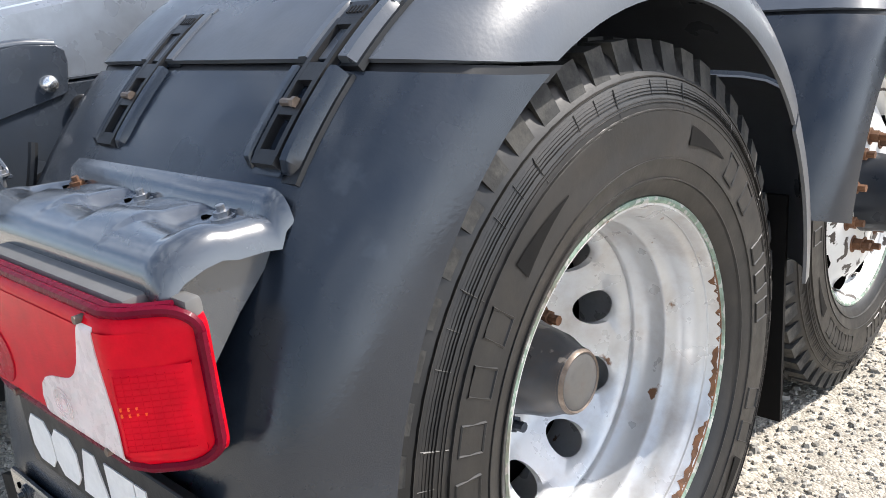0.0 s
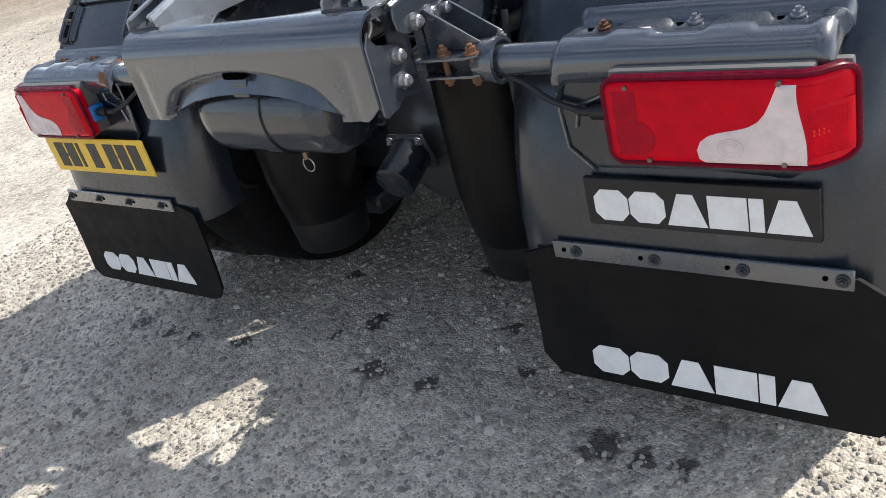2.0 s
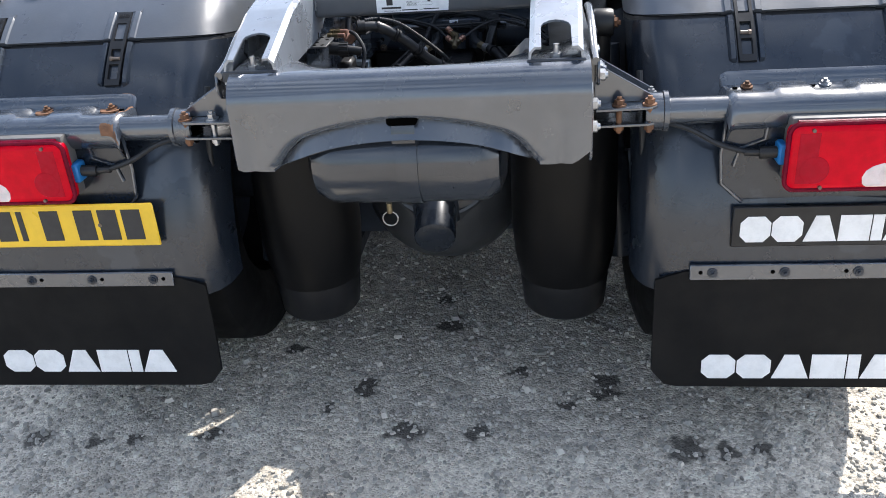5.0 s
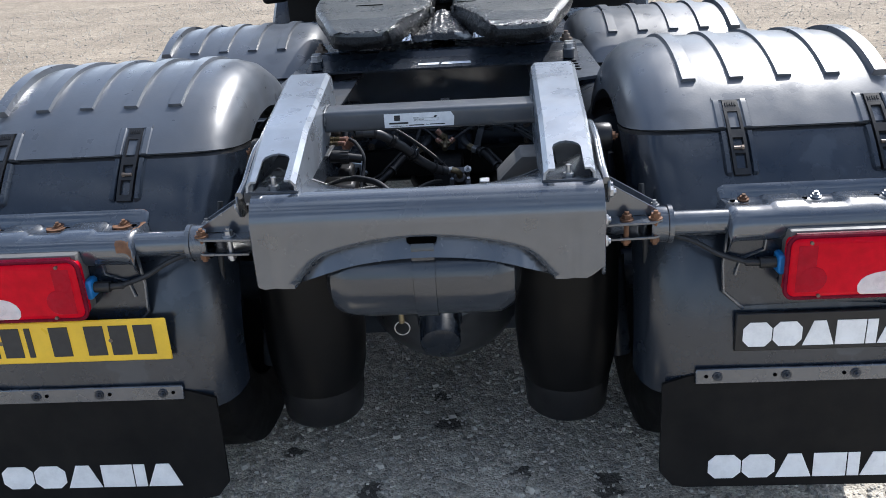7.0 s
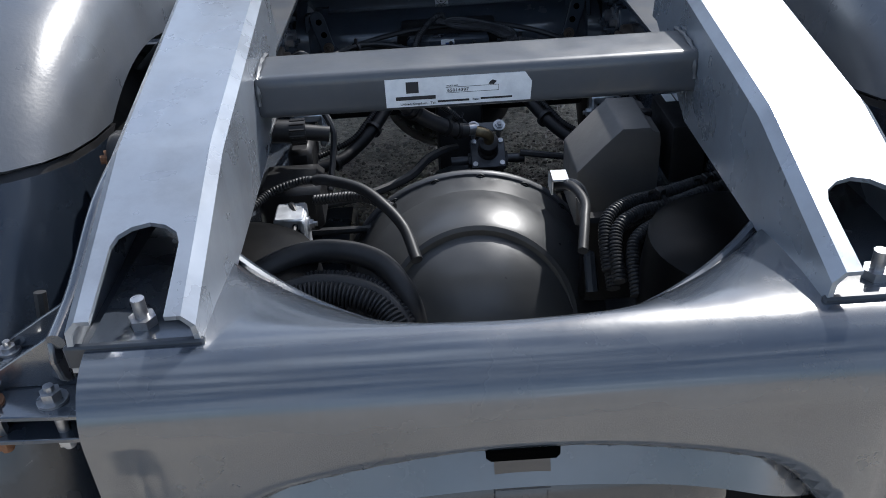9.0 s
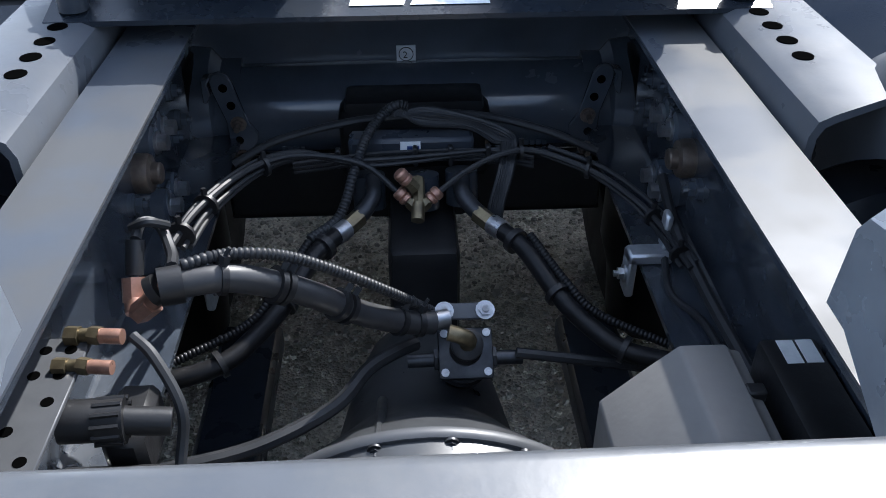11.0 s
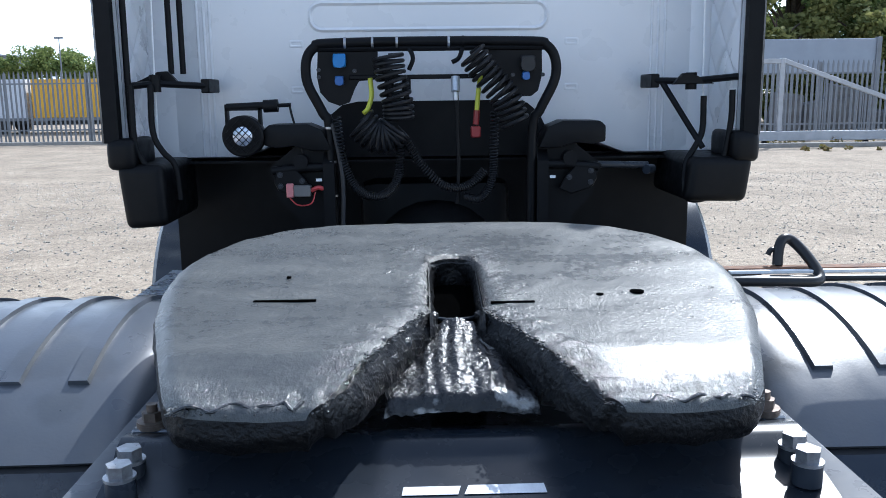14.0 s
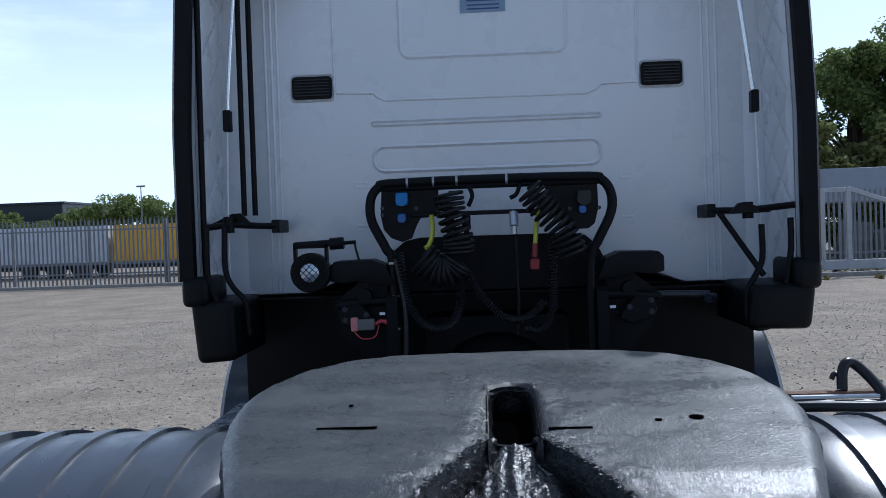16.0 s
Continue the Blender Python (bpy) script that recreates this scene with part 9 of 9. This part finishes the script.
def palisade(x0, x1, y, label, y1=None, spacing=0.155):
    f = thing("palisade_fence", label, "fence", at=(x0, y, 0))
    d = Vector((x1 - x0, (y1 if y1 is not None else y) - y, 0))
    n = int(d.length / spacing)
    a = math.atan2(d.y, d.x)
    for k in range(n):
        p = new("pale", PALE)
        p.parent = f
        p.matrix_local = Matrix.Translation(d * (k / n)) @ Matrix.Rotation(a, 4, 'Z')
    for z in (0.45, 2.0):
        v = box(0, d.length, 0.02, 0.07, z - 0.025, z + 0.025)
        part("fence_rail", moved(v, Matrix.Rotation(a, 4, 'Z')), "galv", f)
    for k in range(int(d.length / 2.75) + 1):
        v = box(k * 2.75 - 0.04, k * 2.75 + 0.04, 0.07, 0.15, 0, 2.35)
        part("fence_post", moved(v, Matrix.Rotation(a, 4, 'Z')), "galv", f)
    return f


palisade(-36, -4.0, 29.0, "grey galvanised palisade security fence behind the yard", y1=29.6)
palisade(-4.0, 9.2, 29.6, "grey galvanised palisade security fence behind the yard", y1=29.0)
palisade(9.6, 34.0, 26.6, "grey galvanised palisade security fence behind the yard", y1=26.2)

# sliding gate
gate = thing("sliding_gate", "grey steel sliding gate with vertical bars and a diagonal brace", "gate", at=(9.12, 23.6, 0))
part("bottom_rail", box(0, 10, -0.08, 0.08, 0.12, 0.38, 0.01, 1), "galv_sunlit", gate)
part("top_rail", box(0, 0.75, -0.05, 0.05, 2.22, 2.34, 0.008, 1), "galv_sunlit", gate)
part("upright", box(0.68, 0.80, -0.06, 0.06, 0.38, 2.36, 0.008, 1), "galv_sunlit", gate)
part("upright", box(0.02, 0.10, -0.06, 0.06, 0.38, 2.34, 0.008, 1), "galv_sunlit", gate)
part("brace", moved(box(0, 5.9, -0.05, 0.05, -0.06, 0.06, 0.008, 1), Matrix.Translation((0.76, 0, 2.30)) @ Matrix.Rotation(radians(19.5), 4, 'Y')), "galv_sunlit", gate)
for k in range(60):
    x = 0.20 + k * 0.158
    zt = 2.30 if x < 0.7 else max(0.45, 2.26 - (x - 0.76) * math.tan(radians(19.5)))
    part("bar", box(x, x + 0.022, -0.012, 0.012, 0.38, zt), "galv", gate)
for x in (0.35, 3.2, 6.0):
    part("wheel", cyl((x, -0.05, 0.065), (x, 0.05, 0.065), 0.065, 16), "cab_black", gate)
solid("kerb", joined(box(6.5, 30, 22.6, 22.85, -0.02, 0.11, 0.015, 1)), "concrete", "pale concrete kerb below the gate", "kerb", kind="structure")
solid("kerb", joined(box(-40, 8.0, 28.6, 28.85, -0.02, 0.10, 0.015, 1)), "concrete", "pale concrete kerb below the fence", "kerb", kind="structure")

# parked trailers beyond the fence
def trailer(x, y, length, mt, label):
    t = thing("box_trailer", label, "trailer", at=(x, y, 0))
    part("box", box(0, length, 0, 2.5, 0.68, 2.32, 0.02, 1), mt, t)
    part("side_rail", box(0, length, -0.02, 0.05, 0.56, 0.68), "galv", t)
    for k in range(int(length / 0.6)):
        part("panel_joint", box(k * 0.6, k * 0.6 + 0.025, -0.012, 0.0, 0.70, 2.30), "trailer_white" if mt == "trailer_white" else mt, t)
    part("chassis", box(0.3, length - 0.3, 0.6, 1.9, 0.40, 0.60), "dark_paint", t)
    for k in range(3):
        for yy in (0.05, 2.15):
            part("wheel", cyl((length - 1.2 - k * 1.25, yy, 0.34), (length - 1.2 - k * 1.25, yy + 0.3, 0.34), 0.36, 24), "rubber", t)
    part("leg", box(2.2, 2.32, 0.5, 0.62, 0.0, 0.6), "dark_paint", t)
    return t


trailer(-36.2, 37.5, 19.2, "trailer_white", "long white box trailer parked beyond the fence")
trailer(-16.7, 37.5, 15.0, "trailer_yellow", "yellow box trailer parked beyond the fence")
rng = random.Random(11)
for k in range(14):
    x = -36 + k * 2.8
    c = thing("parked_car", "parked car far beyond the fence", "car", group="cars beyond the fence", at=(x, 52, 0.9))
    mt = ("trailer_white", "grey_sheet", "red_plug", "dark_paint")[k % 4]
    part("body", box(0, 2.3, 0, 4.3, 0.35, 0.95, 0.15, 2), mt, c)
    part("roof", box(0.2, 2.1, 0.9, 3.6, 0.90, 1.45, 0.18, 2), mt, c)
    for xx in (0.05, 2.0):
        for yy in (0.8, 3.4):
            part("wheel", cyl((xx, yy, 0.32), (xx + 0.22, yy, 0.32), 0.32, 14), "rubber", c)
solid("car_bank", box(-60, 20, 50, 58, -0.1, 0.9, 0.3, 1), "slab", "raised parking bank beyond the fence", "bank", kind="structure")

# boards and rubble behind the gate
bd = thing("site_board", "grey sheet-steel hoarding on posts", "hoarding", at=(11.6, 30.4, 0))
part("board", box(0, 4.6, 0, 0.12, 2.05, 3.25, 0.02, 1), "grey_sheet", bd)
for x in (0.0, 4.45):
    part("post", box(x, x + 0.18, -0.06, 0.14, 0, 3.30, 0.01, 1), "galv", bd)
for k in range(16):
    x, y = 9.0 + rng.uniform(0, 14), 31.0 + rng.uniform(0, 2.5)
    w, d, h = rng.uniform(0.7, 2.0), rng.uniform(0.5, 1.2), rng.uniform(0.6, 1.7)
    ob = solid("concrete_block", bevelled(moved(box(-w / 2, w / 2, -d / 2, d / 2, -h * 0.5, h * 0.5), pose(0, 0, 0, rng.uniform(-12, 12), rng.uniform(-12, 12), rng.uniform(-30, 30))), 0.06, 2),
               "slab", "weathered grey concrete block in a heap behind the fence", "rubble", group="rubble behind the fence")
    ob.location = (x, y, h * 0.45)


# trees
def leaf_cloud(rng, centres, per, size):
    V, F = [], []
    for c, r in centres:
        for _ in range(per):
            while True:
                d = Vector((rng.uniform(-1, 1), rng.uniform(-1, 1), rng.uniform(-1, 1)))
                if 0.25 < d.length < 1:
                    break
            p = Vector(c) + Vector((d.x * r, d.y * r, d.z * r * 0.8)) * (0.6 + 0.4 * rng.random())
            a = Vector((rng.gauss(0, 1), rng.gauss(0, 1), rng.gauss(0, 0.6))).normalized() * size * rng.uniform(0.6, 1.3)
            b = a.cross(Vector((rng.gauss(0, 1), rng.gauss(0, 1), rng.gauss(0, 1)))).normalized() * size * rng.uniform(0.4, 0.8)
            o = len(V)
            V.extend([tuple(p - a), tuple(p + b), tuple(p + a), tuple(p - b)])
            F.append((o, o + 1, o + 2, o + 3))
    return V, F


def tree(x, y, h, w, seed, mt="leaf", n=110, per=680, size=0.105, label="leafy green tree beyond the fence", foot=0.16):
    rng = random.Random(seed)
    t = thing("tree", label, "tree", group="trees round the yard", at=(x, y, 0))
    trunk = [(0, 0, -0.1), (rng.uniform(-0.1, 0.1), 0, h * 0.3), (rng.uniform(-0.3, 0.3), rng.uniform(-0.2, 0.2), h * 0.6), (rng.uniform(-0.3, 0.3), 0, h * 0.85)]
    limbs = [tube(trunk, 0.2, 8, 4, radius_at=lambda i: 0.03 * h * (1 - 0.07 * i))]
    centres = []
    for k in range(n):
        z = h * (foot + (0.96 - foot) * rng.random())
        rr = w * (0.55 + 0.45 * math.sin(min(1, max(0, (z / h - 0.05))) * math.pi)) * math.sqrt(rng.random())
        a = rng.uniform(0, 6.283)
        c = (rr * math.cos(a), rr * math.sin(a), z)
        centres.append((c, w * rng.uniform(0.16, 0.34)))
        if k % 4 == 0:
            limbs.append(tube([(0, 0, max(0.5, z - 0.22 * h)), (c[0] * 0.5, c[1] * 0.5, z - 0.08 * h), c], 0.05, 5, 3, radius_at=lambda i: 0.012 * h * (1 - 0.12 * i)))
    part("trunk", joined(*limbs), "bark", t)
    me = bpy.data.meshes.new("crown")
    v, f = leaf_cloud(rng, centres, per, size)
    me.from_pydata(v, [], f)
    me.materials.append(M[mt])
    cr = new("crown", me)
    cr.parent = t
    return t


for k, (x, y, h, w) in enumerate(((13.0, 42, 7.6, 3.0), (17.2, 40, 9.4, 3.2), (22.5, 41, 11.0, 3.8), (28, 43, 11.5, 4.2), (34, 42, 11, 4), (40, 44, 11, 4), (9.0, 44, 7.2, 2.8))):
    tree(x, y, h, w, 100 + k)
for k, (x, y, h, w) in enumerate(((11.0, 36.5, 4.6, 2.4), (14.8, 35.8, 5.2, 2.6), (18.5, 36.2, 5.0, 2.6), (22.5, 36.5, 5.4, 2.8), (27.0, 36.0, 5.0, 2.8))):
    tree(x, y, h, w, 200 + k, "leaf_light", 44, 260, 0.15, "pale green bushy shrub behind the fence", 0.03)
rngf = random.Random(21)
fc = []
for k in range(520):
    x = rngf.uniform(-98, 8)
    top = 7.3 + 0.7 * math.sin(x * 0.23) + 0.7 * math.sin(x * 0.71) + (0.3 if -50 < x < -42 else 0) - (1.6 if x < -57 else 0)
    r = rngf.uniform(0.9, 1.9)
    fc.append(((x, 116 + rngf.uniform(-3, 6), rngf.uniform(0.3, 1.0) ** 0.5 * top - r * 0.4), r))
me = bpy.data.meshes.new("far_woods")
v, f = leaf_cloud(rngf, fc, 230, 0.21)
me.from_pydata(v, [], f)
me.materials.append(M["leaf"])
tagged(new("far_woods", me), "low green treeline on the skyline beyond the yard", "trees", kind="stuff")
pole = thing("lamp_post", "thin grey lamp post far beyond the yard", "lamp post", at=(-41, 100, 0))
part("pole", cyl((0, 0, 0), (0, 0, 8.2), 0.11, 8, 0.06), "galv", pole)
part("head", box(-0.5, 0.5, -0.15, 0.15, 8.1, 8.3), "galv", pole)
shed = thing("warehouse", "low dark warehouse on the skyline", "building", at=(-92, 130, 0))
part("wall", box(0, 26, 0, 20, 0, 8.0), "dark_paint", shed)
part("roof", box(-0.5, 26.5, -0.5, 20.5, 8.0, 8.3), "dark_paint", shed)
# weeds along the kerb
rngw = random.Random(9)
wc = [((rngw.uniform(7.0, 24), 23.3 + rngw.uniform(0, 2.4), 0.05), rngw.uniform(0.08, 0.25)) for _ in range(110)] + [((rngw.uniform(8, 20), 21.0 + rngw.uniform(0, 1.4), 0.03), rngw.uniform(0.05, 0.14)) for _ in range(26)]
me = bpy.data.meshes.new("weeds")
v, f = leaf_cloud(rngw, wc, 26, 0.05)
me.from_pydata(v, [], f)
me.materials.append(M["weed"])
tagged(new("weeds", me), "dry weeds and grass tufts along the kerb", "weeds", kind="stuff")
